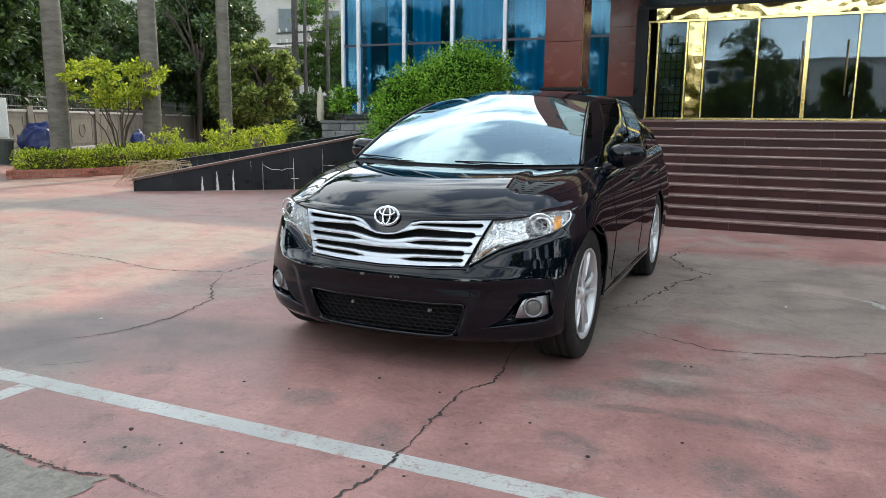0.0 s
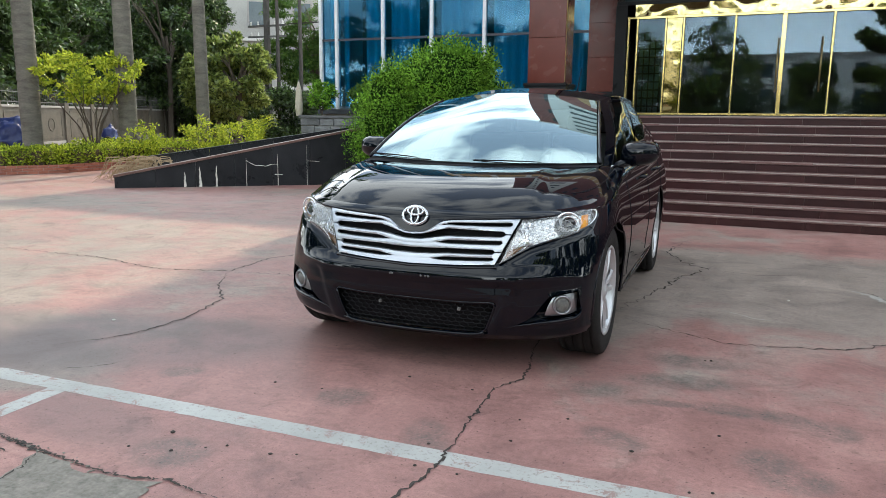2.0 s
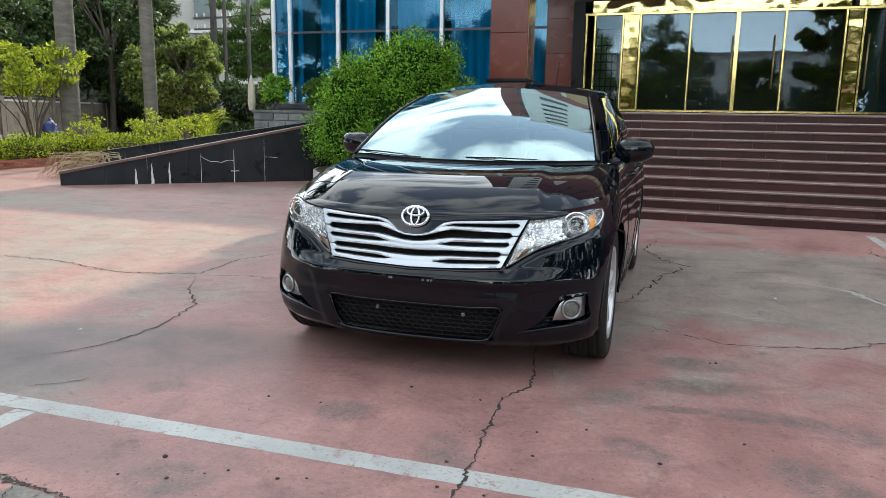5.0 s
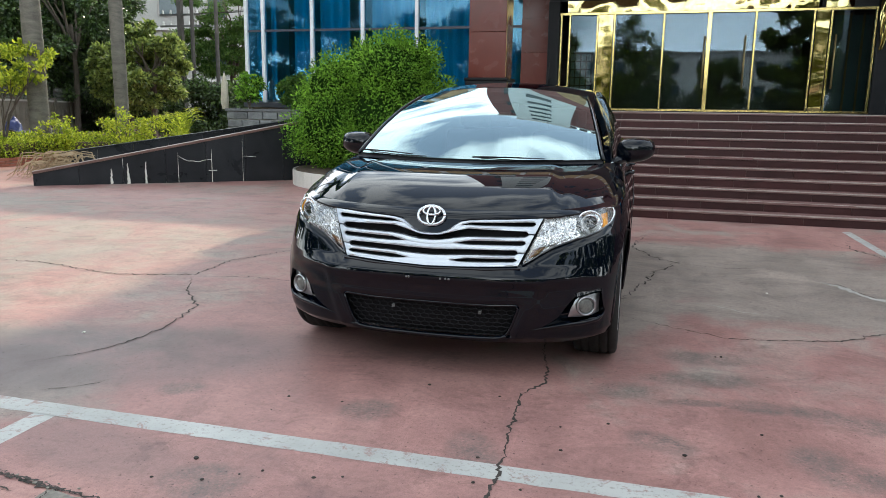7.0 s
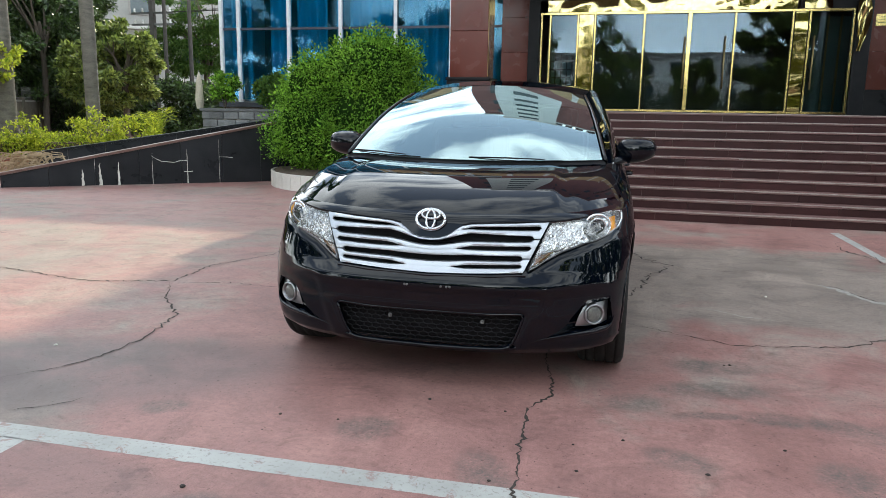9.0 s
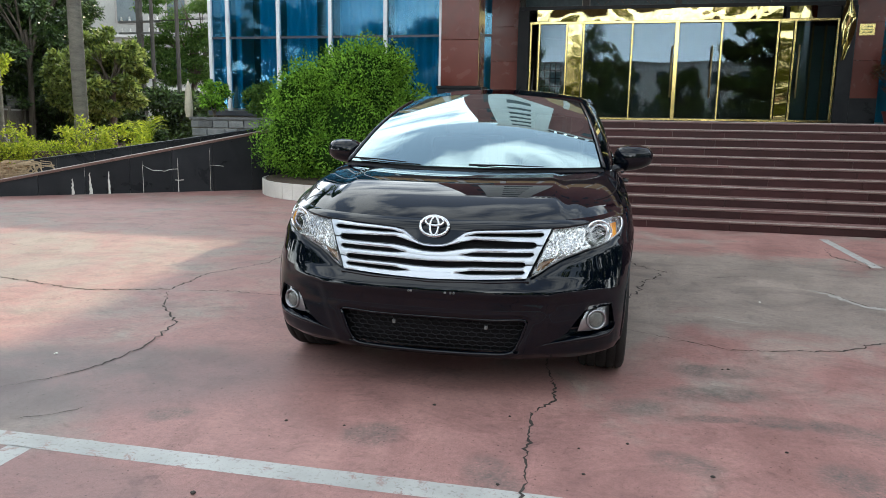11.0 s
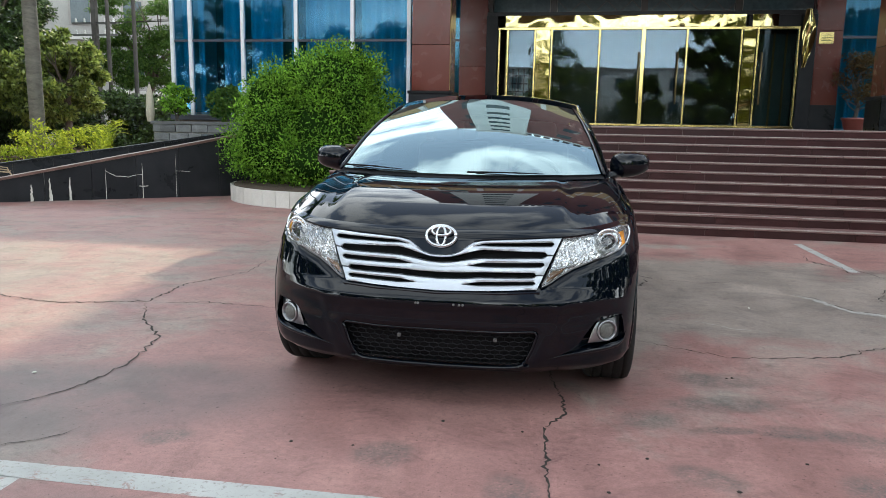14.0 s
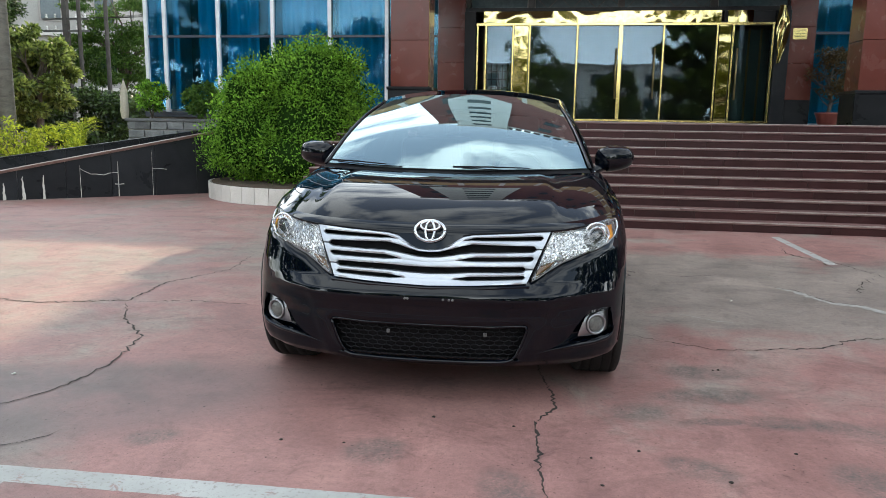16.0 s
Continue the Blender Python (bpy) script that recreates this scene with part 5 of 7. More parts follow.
def pocket():
    """The hollow that holds a fog lamp."""
    bm = bmesh.new()
    nu, nv = 36, 18
    T, B = resample(FOG_UP, nu), resample(FOG_DOWN, nu)
    g = []
    for j in range(nv + 1):
        f = j / nv
        row = []
        for i in range(nu + 1):
            u = i / nu
            x, z = T[i][0] * (1 - f) + B[i][0] * f, T[i][1] * (1 - f) + B[i][1] * f
            deep = 0.066 * ease(min(f / 0.10, (1 - f) / 0.10, (1 - u) / 0.05)) * ease(u / 0.45)
            row.append(bm.verts.new((x, front_y(x, z) + relief(x, z) + deep, z)))
        g.append(row)
    for j in range(nv):
        for i in range(nu):
            bm.faces.new((g[j][i], g[j + 1][i], g[j + 1][i + 1], g[j][i + 1]))
    return bm


def fog_blade():
    """A sharp shelf that grows out of the bumper and turns up round the fog lamp."""
    bm = bmesh.new()
    line = resample([(0.515, 0.276), (0.60, 0.296), (0.692, 0.310), (0.796, 0.319), (0.858, 0.331), (0.882, 0.352), (0.889, 0.385)], 36)
    prev = None
    for i, (x, z) in enumerate(line):
        k = min(1.0, i / 16) * min(1.0, (36 - i) / 5 + 0.15)
        y = front_y(x, z) + relief(x, z)
        cur = [bm.verts.new((x, y + o, z + h)) for o, h in ((0.012, -0.022 * k), (-0.006 * k, -0.010 * k), (-0.013 * k, 0.0), (-0.010 * k, 0.006 * k), (0.045 * k + 0.004, 0.014 * k))]
        if prev:
            for a in range(4):
                bm.faces.new((prev[a], cur[a], cur[a + 1], prev[a + 1]))
        prev = cur
    bmesh.ops.recalc_face_normals(bm, faces=bm.faces)
    return bm


# head lamps
def facet(x, z):
    """The depth of the lamp's bowl: small flat mirrors that all lean differently, round about a smooth cup for the projector."""
    r = math.hypot(x - 0.785, (z - 0.815) * 1.1)
    if r < 0.062:
        return -0.012 - 0.040 * (1 - (r / 0.062) ** 2)
    u, v = (x * 1.0 - z * 0.35) * 105, (z + x * 0.25) * 80
    iu, iv = math.floor(u), math.floor(v)
    rng = random.Random(iu * 131 + iv * 17)
    a, b = rng.uniform(-1, 1), rng.uniform(-0.2, 1)
    return -0.026 + 0.0028 * a * (u - iu - 0.5) - 0.0050 * b * (v - iv - 0.5)


def ring_on(x, z, r, off, thick, sgn, n=32):
    """A round moulding that stands in the lamp."""
    bm = bmesh.new()
    y = front_y(x, z)
    tilt = (front_y(x + 0.03, z) - front_y(x - 0.03, z)) / 0.06
    tube(bm, [(sgn * (x + r * math.cos(a)), y + 0.45 * tilt * r * math.cos(a) - off, z + r * math.sin(a)) for a in np.linspace(0, math.tau, n + 1)], thick, 8)
    return bm


for sgn in (1, -1):
    side = (lambda b: b) if sgn > 0 else flip
    lamp = part("headlight", side(ruled(HL_TOP, HL_LOW, 36, 14, -0.002, 0.012)), LENS, car, "clear moulded headlight lens", True)
    part("gasket", side(rim_tube(HEADLIGHT, -0.004, 0.0050)), GLOSS_BLACK, lamp)
    part("rim", side(rim_tube([(x * 0.985 + 0.0105, z * 0.985 + 0.0117) for x, z in HEADLIGHT], -0.006, 0.0052)), SILVER, lamp, "bright silver lamp border", True)
    part("housing", side(ruled(HL_TOP, HL_LOW, 150, 80, facet)), REFLECTOR, lamp, "faceted silver reflector")
    bm = ruled([(0.838, 0.854), (0.866, 0.858)], [(0.845, 0.790), (0.874, 0.800)], 6, 8, -0.002, 0.006)
    part("indicator", side(bm), AMBER, lamp, "amber indicator")
    bm = ruled([(0.515, 0.680), (0.588, 0.706)], [(0.496, 0.636), (0.548, 0.668)], 8, 6, -0.014, 0.004)
    part("side_marker", side(bm), MARKER, lamp, "smoky amber side marker")
    bm = bmesh.new()
    tube(bm, [(x, front_y(x, z) + 0.012, z) for x, z in ((0.512, 0.692), (0.57, 0.706), (0.635, 0.716))], [0.003, 0.006, 0.003], 8)
    part("divider", side(bm), SILVER, lamp, "silver bar across the lamp", True)
    part("projector_ring", ring_on(0.785, 0.815, 0.060, -0.010, 0.006, sgn), SILVER, lamp, "chrome projector ring", True)
    part("inner_ring", ring_on(0.785, 0.815, 0.038, -0.022, 0.0055, sgn), SILVER, lamp, "chrome inner ring", True)
    py = front_y(0.785, 0.815)
    bm = bmesh.new()
    bmesh.ops.create_uvsphere(bm, u_segments=24, v_segments=14, radius=0.034)
    bmesh.ops.scale(bm, vec=(1, 0.55, 1), verts=bm.verts)
    bmesh.ops.transform(bm, matrix=pose(sgn * 0.785, py + 0.030, 0.815), verts=bm.verts)
    part("projector_lens", bm, GLOSS_BLACK, lamp, "dark glass projector lens", True)
    # fog lamp deep in its pocket, with the blade below it
    part("fog_pocket", side(pocket()), PAINT, car, "glossy black fog lamp pocket", True)
    fog = part("fog_lamp", side(ruled([(0.722, 0.392), (0.744, 0.440), (0.80, 0.455), (0.856, 0.463)], [(0.708, 0.344), (0.76, 0.342), (0.82, 0.346), (0.856, 0.362)], 14, 10, -0.044, 0.010)), BEZEL, car, "silver fog lamp bezel", True)
    fx, fz = 0.792, 0.402
    fy = front_y(fx, fz) + 0.038
    bm = bmesh.new()
    lathe(bm, [(0.053, -0.02), (0.053, 0.008), (0.047, 0.016), (0.041, 0.008), (0.040, -0.004)], 28)
    bmesh.ops.transform(bm, matrix=pose(sgn * fx, fy - 0.004, fz, 90, 0, 24 * sgn), verts=bm.verts)
    part("ring", bm, BEZEL, fog, "chrome ring", True)
    bm = bmesh.new()
    bmesh.ops.create_uvsphere(bm, u_segments=20, v_segments=10, radius=0.041)
    bmesh.ops.scale(bm, vec=(1, 0.35, 1), verts=bm.verts)
    bmesh.ops.transform(bm, matrix=pose(sgn * fx, fy - 0.002, fz, 0, 0, 24 * sgn), verts=bm.verts)
    part("lens", bm, FOG_GLASS, fog, "frosted round lens", True)
    part("bumper_blade", side(fog_blade()), PAINT, car, "glossy black bumper blade", True)

# grille: three winged bars over a dark core
def bar_edges(k, ax):
    if k == 0:
        up = np.interp(ax, *TOP_EDGE)
        lo = np.interp(ax, [0, 0.05, 0.10, 0.15, 0.20, 0.56], [0.744, 0.747, 0.760, 0.775, 0.785, 0.776])
    elif k == 1:
        up = np.interp(ax, [0, 0.05, 0.10, 0.15, 0.20, 0.56], [0.722, 0.724, 0.732, 0.741, 0.747, 0.753])
        lo = np.interp(ax, [0, 0.10, 0.20, 0.56], [0.676, 0.678, 0.683, 0.686])
    else:
        up = np.interp(ax, [0, 0.10, 0.20, 0.56], [0.648, 0.651, 0.658, 0.664])
        lo = np.interp(ax, [0, 0.20, 0.46], [0.594, 0.599, 0.609])
    return float(up), float(lo)


def gap_close(ax, k):
    """How far the dark gap over or under a bar is open: it ends in a round nose short of the grille's side."""
    zc = (0.765, 0.674)[k]
    e = grille_half(zc) - (0.036, 0.040)[k]
    return math.sqrt(max(0.0, 1 - max(0.0, (ax - (e - 0.022)) / 0.022) ** 2)) if ax < e else 0.0


def bar_span(k, ax):
    """The top and foot of a bar, grown together with its neighbours at the sides."""
    up, lo = bar_edges(k, ax)
    if k > 0:
        above = bar_edges(k - 1, ax)[1]
        m, h = (above + up) / 2, (above - up) / 2
        up = m - max(0.0008, h * gap_close(ax, k - 1))
    if k < 2:
        below = bar_edges(k + 1, ax)[0]
        m, h = (below + lo) / 2, (lo - below) / 2
        lo = m + max(0.0008, h * gap_close(ax, k))
    return up, lo


def grille_bar(k):
    """A winged bar: two flat blades with a slot between them, one solid piece in the middle."""
    bm = bmesh.new()
    us = [1 - (1 - i / 70) ** 1.25 for i in range(71)]
    us = [-u for u in us[:0:-1]] + us
    zc = (0.805, 0.715, 0.630)[k]
    cols = []
    for u in us:
        am = abs(u) * grille_half(zc)
        up, lo = bar_span(k, am)
        up = bar_span(k, abs(u) * (grille_half(up) - 0.003))[0]
        lo = bar_span(k, abs(u) * (grille_half(lo) - 0.003))[1]
        up0, lo0 = bar_edges(k, am)
        h0 = up0 - lo0
        tip, end = 0.150 - 0.022 * k, grille_half(zc) - 0.020
        o = ease((am - tip) / 0.10) ** 0.55 * math.sqrt(max(0.0, min(1.0, (end - am) / 0.012)))
        mid = lo0 + h0 * (0.56 if k == 0 else 0.53)
        s1, s0 = mid + 0.15 * h0 * o, mid - 0.14 * h0 * o
        rows = [(up, 0.0), (up - 0.0025, 0.0070), ((up + s1) / 2, 0.0105), (s1 + 0.0022, 0.0098 - 0.0010 * o), (s1, 0.0098 - 0.0058 * o), (s0, 0.0098 - 0.0068 * o), (s0 - 0.0022, 0.0098 - 0.0013 * o), ((lo + s0) / 2, 0.0128), (lo + 0.003, 0.0110), (lo, 0.003)]
        col = []
        for z, off in rows:
            x = u * (grille_half(z) - 0.003)
            col.append(bm.verts.new((x, front_y(x, z) - off - 0.002, z)))
        cols.append((col, o))
    for (c0, o0), (c1, o1) in zip(cols, cols[1:]):
        for j in range(9):
            if j == 4 and (o0 > 0.02 or o1 > 0.02):
                continue
            bm.faces.new((c0[j], c0[j + 1], c1[j + 1], c1[j]))
    geom = bmesh.ops.extrude_face_region(bm, geom=bm.faces[:])
    for v in geom["geom"]:
        if isinstance(v, bmesh.types.BMVert):
            v.co.y += 0.011
    bmesh.ops.recalc_face_normals(bm, faces=bm.faces)
    return bm


grille = empty("grille", (0, 0, 0))
grille.parent = car
for k in range(3):
    bar = part("grille_bar", grille_bar(k), CHROME, grille, "satin silver winged grille bar", True)
    bar.data.set_sharp_from_angle(angle=radians(32))
bm = bmesh.new()
top = [(-x, z) for x, z in list(zip(*TOP_EDGE))[::-1]] + list(zip(*TOP_EDGE))[1:]
low = [(-0.47, 0.606), (-0.2, 0.596), (0, 0.592), (0.2, 0.596), (0.47, 0.606)]
part("core", ruled(top, low, 60, 10, -0.055), PLASTIC, grille, "matt black grille core")
for zz in (0.62, 0.675, 0.735, 0.79):
    bm = bmesh.new()
    hw = grille_half(zz) - 0.03
    tube(bm, [(x, front_y(x, zz) + 0.045, zz) for x in np.linspace(-hw, hw, 24)], 0.006, 5)
    part("core_slat", bm, PLASTIC, grille)
part("lower_trim", rim_tube([(-0.47, 0.598), (-0.3, 0.590), (0, 0.584), (0.3, 0.590), (0.47, 0.598)], 0.002, 0.006, False), PAINT, grille)

# oval badge of plain rings
badge = empty("badge", (0, 0, 0))
badge.parent = car


def oval(cx, cz, rx, rz, r, off):
    bm = bmesh.new()
    pts = []
    for i in range(49):
        a = math.tau * i / 48
        x, z = cx + rx * math.cos(a), cz + rz * math.sin(a)
        pts.append((x, front_y(x, z) - off, z))
    tube(bm, pts, r, 8)
    return bm


part("ring", oval(0, 0.842, 0.070, 0.046, 0.0088, 0.012), BRIGHT, badge, "chrome oval ring", True)
part("ring", oval(0, 0.842, 0.021, 0.043, 0.0072, 0.014), BRIGHT, badge, "chrome oval ring", True)
part("ring", oval(0, 0.865, 0.045, 0.020, 0.0068, 0.014), BRIGHT, badge, "chrome oval ring", True)

# lower intake with a honeycomb insert
intake = empty("intake", (0, 0, 0))
intake.parent = car
part("lip", rim_tube(INTAKE, -0.016, 0.008), PAINT, intake, "glossy black lip", True)
part("lower_lip", rim_tube([(-0.408, 0.247), (-0.385, 0.233), (-0.34, 0.225), (-0.2, 0.221), (0, 0.219), (0.2, 0.221), (0.34, 0.225), (0.385, 0.233), (0.408, 0.247)], -0.006, 0.0095, False, 12), PAINT, intake, "glossy rounded lower lip", True)
part("backing", ruled([(-0.50, 0.415), (0, 0.415), (0.50, 0.415)], [(-0.46, 0.23), (0, 0.23), (0.46, 0.23)], 30, 6, -0.075), PLASTIC, intake)
bm = bmesh.new()
for r in range(8):
    z = 0.240 + r * 0.0225
    hw = 0.415 + 0.05 * r / 7
    n = int(hw / 0.0225)
    line = []
    for c in range(-n, n + 1):
        x = c * 0.0225
        line.append((x, z + (0.0035 if (c + r) % 2 else -0.0035)))
        if (c + r) % 2 and r < 7:
            tube(bm, [(x, front_y(x, z) + 0.040, z + 0.003), (x, front_y(x, z) + 0.040, z + 0.0195)], 0.0034, 5)
    tube(bm, [(x, front_y(x, q) + 0.040, q) for x, q in line], 0.0034, 5)
part("honeycomb", bm, PLASTIC, intake, "black honeycomb insert")
for x in (-0.19, 0.272):
    part("sensor", boxed(x - 0.008, x + 0.008, front_y(x, 0.362) + 0.026, front_y(x, 0.362) + 0.05, 0.352, 0.370, 0.003), DASH, intake, "small grey parking sensor")
for x in (-0.100, -0.088, 0.079, 0.106, 0.122):
    bm = bmesh.new()
    lathe(bm, [(0.006, 0), (0.006, 0.004), (0.003, 0.006)], 10)
    bmesh.ops.transform(bm, matrix=pose(x, front_y(x, 0.538) + 0.001, 0.538, 90, 0, 0), verts=bm.verts)
    part("plate_screw", bm, DASH, car)
for s in (1, -1):
    part("bumper_seam", rim_tube([(s * 0.885, 0.80), (s * 0.905, 0.77), (s * 0.925, 0.74)], -0.001, 0.002, False), PLASTIC, car)
# lower apron and dark underside
part("apron", ruled([(-0.86, 0.215), (0, 0.19), (0.86, 0.215)], [(-0.80, 0.165), (0, 0.16), (0.80, 0.165)], 40, 3, lambda x, z: -0.05), PLASTIC, car, "black lower apron")
part("underside", boxed(-0.80, 0.80, 0.35, 4.5, 0.21, 0.30, 0.03), PLASTIC, car)


# cabin
def belt(a):
    y = 1.14 + a * 3.29
    return Vector((float(np.interp(a, [0, 0.08, 0.2, 0.6, 1], [0.815, 0.858, 0.872, 0.868, 0.80])), y, float(np.interp(a, [0, 0.1, 0.5, 1], [1.045, 1.048, 1.085, 1.13]))))


def rail(a):
    y = 2.06 + a * 2.08
    return Vector((float(np.interp(a, [0, 0.3, 0.6, 1], [0.618, 0.668, 0.672, 0.60])), y, float(np.interp(a, [0, 0.15, 0.35, 0.65, 1], [1.488, 1.530, 1.545, 1.525, 1.43]))))


def cab(a, b, off=0.0):
    p = belt(a).lerp(rail(a), b)
    p.x += 0.035 * math.sin(math.pi * b) + off
    return p


def ws_top(s):
    return Vector((0.618 * s, 2.06 - 0.08 * (1 - s * s), 1.488 + 0.062 * (1 - s * s)))


def grid_mesh(fn, nu, nv):
    bm = bmesh.new()
    g = [[bm.verts.new(fn(i / nu, j / nv)) for i in range(nu + 1)] for j in range(nv + 1)]
    for j in range(nv):
        for i in range(nu):
            bm.faces.new((g[j][i], g[j][i + 1], g[j + 1][i + 1], g[j + 1][i]))
    return bm


def ws_pt(u, v, off=0.0):
    s = -1 + 2 * u
    p = ws_base(s).lerp(ws_top(s), v)
    p.y -= 0.045 * math.sin(math.pi * v) * 0.45 + off * 0.4
    p.z += 0.045 * math.sin(math.pi * v) * 0.9 + off
    return p


def glass_pt(u, v):
    return ws_pt(0.012 + 0.976 * u, 0.01 + 0.975 * v, 0.003)


part("windscreen", grid_mesh(glass_pt, 40, 26), SCREEN, car, "curved windscreen mirroring the sky", True)


def roof_pt(u, v):
    s = -1 + 2 * u
    r = rail(v)
    f = 1 - s * s
    y0 = r.y - 0.08 * f * (1 - v)
    crown = float(np.interp(v, [0, 0.2, 1], [0.062, 0.066, 0.06]))
    return Vector((r.x * s, y0, r.z + crown * (1 - abs(s) ** 2.2)))


part("roof", grid_mesh(roof_pt, 30, 40), PAINT, car, "glossy black roof", True)
for s in (1, -1):
    rev = (lambda b: b) if s > 0 else flip
    WINS = [(0.055, 0.375, 0.05, 0.93), (0.405, 0.68, 0.06, 0.92), (0.70, 0.90, 0.10, 0.88)]

    def side_frame():
        bm = bmesh.new()
        nu, nv = 120, 36
        g = [[bm.verts.new(cab(i / nu, j / nv)) for i in range(nu + 1)] for j in range(nv + 1)]
        for j in range(nv):
            for i in range(nu):
                a, b = (i + 0.5) / nu, (j + 0.5) / nv
                if any(a0 + 0.05 * b * (1 if k == 0 else 0) < a < a1 - (0.06 * b if k == 2 else 0) and b0 < b < b1 for k, (a0, a1, b0, b1) in enumerate(WINS)):
                    continue
                bm.faces.new((g[j][i], g[j][i + 1], g[j + 1][i + 1], g[j + 1][i]))
        for v in [v for v in bm.verts if not v.link_faces]:
            bm.verts.remove(v)
        return bm

    part("side_frame", rev(side_frame()), PAINT, car, "", True)
    for k, (a0, a1, b0, b1) in enumerate(WINS):
        fn = lambda u, v, a0=a0, a1=a1, b0=b0, b1=b1, k=k: cab((a0 - 0.005 + 0.05 * (b0 + (b1 - b0) * v) * (k == 0)) * (1 - u) + (a1 + 0.005 - 0.06 * (b0 + (b1 - b0) * v) * (k == 2)) * u, (b0 - 0.015) * (1 - v) + (b1 + 0.015) * v, -0.006)
        part("side_window", rev(grid_mesh(fn, 12, 8)), SIDE_GLASS, car, "tinted side window", True)
    bm = bmesh.new()
    tube(bm, [cab(a, 0.035, 0.004) for a in np.linspace(0.045, 0.92, 40)], 0.0042, 6)
    part("belt_trim", rev(bm), BRIGHT, car, "chrome window trim", True)
    bm = bmesh.new()
    tube(bm, [cab(0.05 + 0.05 * b, b, 0.004) for b in np.linspace(0.03, 0.94, 16)] + [cab(a, 0.955, 0.004) for a in np.linspace(0.11, 0.86, 30)], 0.0018, 6)
    part("frame_trim", rev(bm), PLASTIC, car, "thin black window trim", True)
    bm = bmesh.new()
    tube(bm, [ws_pt(1.0, v, 0.004) for v in np.linspace(0, 1, 20)], 0.011, 8)
    part("a_pillar", rev(bm), PAINT, car, "", True)
    # sail panel between wing and windscreen
    def sail(u, v):
        p, q = ws_base(1), belt(0.10)
        e = Vector((side_x(1.24 + 0.35 * u, 1.04) - 0.030, 1.20 + 0.38 * u, shoulder_at(1.2 + 0.38 * u) - 0.004))
        return e.lerp(Vector((p.x, p.y, p.z - 0.005)).lerp(q, u), v)
    part("sail_panel", rev(grid_mesh(sail, 8, 6)), PAINT, car, "", True)
    # waist between the door tops and the glass
    def waist(u, v):
        y = 1.25 + 3.15 * u
        z = shoulder_at(y)
        return Vector((side_x(y, z) - 0.031, y, z - 0.001)).lerp(belt(u) + Vector((0, 0, 0.004)), v)
    part("waist", rev(grid_mesh(waist, 50, 3)), PAINT, car, "", True)
    # door gaps, crease, handles
    for y0 in (1.36, 2.42, 3.42):
        bm = bmesh.new()
        lean = 0.0 if y0 < 3 else 0.12
        tube(bm, [(side_x(y0, z) + 0.0006, y0 + lean * (z - 0.4), z) for z in np.linspace(0.36 if y0 < 3 else 0.75, 0.98, 14)], 0.0028, 5)
        part("door_gap", rev(bm), PLASTIC, car)
    bm = bmesh.new()
    tube(bm, [(side_x(y, 0.33) - 0.006, y, 0.30) for y in np.linspace(1.19, 2.98, 24)], [0.006 + 0.012 * min(1, i / 5, (23 - i) / 5) for i in range(24)], 8)
    part("sill", rev(bm), PAINT, car, "", True)
    for y0 in (2.18, 3.20):
        bm = bmesh.new()
        z0 = 0.945
        x0 = side_x(y0, z0)
        tube(bm, [(x0 - 0.006, y0 - 0.10, z0), (x0 + 0.028, y0 - 0.075, z0 + 0.002), (x0 + 0.032, y0, z0 + 0.004), (x0 + 0.028, y0 + 0.075, z0 + 0.002), (x0 - 0.006, y0 + 0.10, z0)], [0.010, 0.013, 0.014, 0.013, 0.010], 8)
        part("door_handle", rev(bm), PAINT, car, "black door handle", True)
    # wing mirror
    mir = empty("wing_mirror", (0, 0, 0))
    mir.parent = car
    bm = bmesh.new()
    bmesh.ops.create_uvsphere(bm, u_segments=28, v_segments=18, radius=1.0)
    for v in bm.verts:
        c = v.co
        x = math.copysign(abs(c.x) ** 0.75, c.x) * 0.125
        z = math.copysign(abs(c.z) ** 0.72, c.z) * 0.082
        y = c.y * (0.095 if c.y < 0 else 0.035)
        z *= 1.0 - 0.18 * (x / 0.125) * (1 if z < 0 else 0.35)
        v.co = (0.985 + x, 1.60 + y + 0.10 * (x + 0.1), 1.135 + z + 0.05 * x)
    part("shell", rev(bm), PAINT, mir, "glossy black mirror shell", True)
    bm = bmesh.new()
    tube(bm, [(0.985 - 0.10, 1.645, 1.13), (0.985 + 0.10, 1.665, 1.14)], [0.06, 0.055], 14)
    part("mirror_glass", rev(bm), BRIGHT, mir, "mirror glass")
    bm = bmesh.new()
    tube(bm, [(0.835, 1.50, 1.035), (0.87, 1.53, 1.065), (0.93, 1.58, 1.085)], [0.032, 0.028, 0.032], 10)
    part("stalk", rev(bm), PAINT, mir, "mirror stalk", True)

# back of the car
def tail(u, v):
    s = -1 + 2 * u
    a = roof_pt(u, 1.0)
    b = Vector((0.78 * s, 4.05 + 0.62 * (1 - abs(s) ** 3), 1.10))
    return a.lerp(b, v)


part("tailgate", grid_mesh(tail, 20, 10), PAINT, car, "", True)
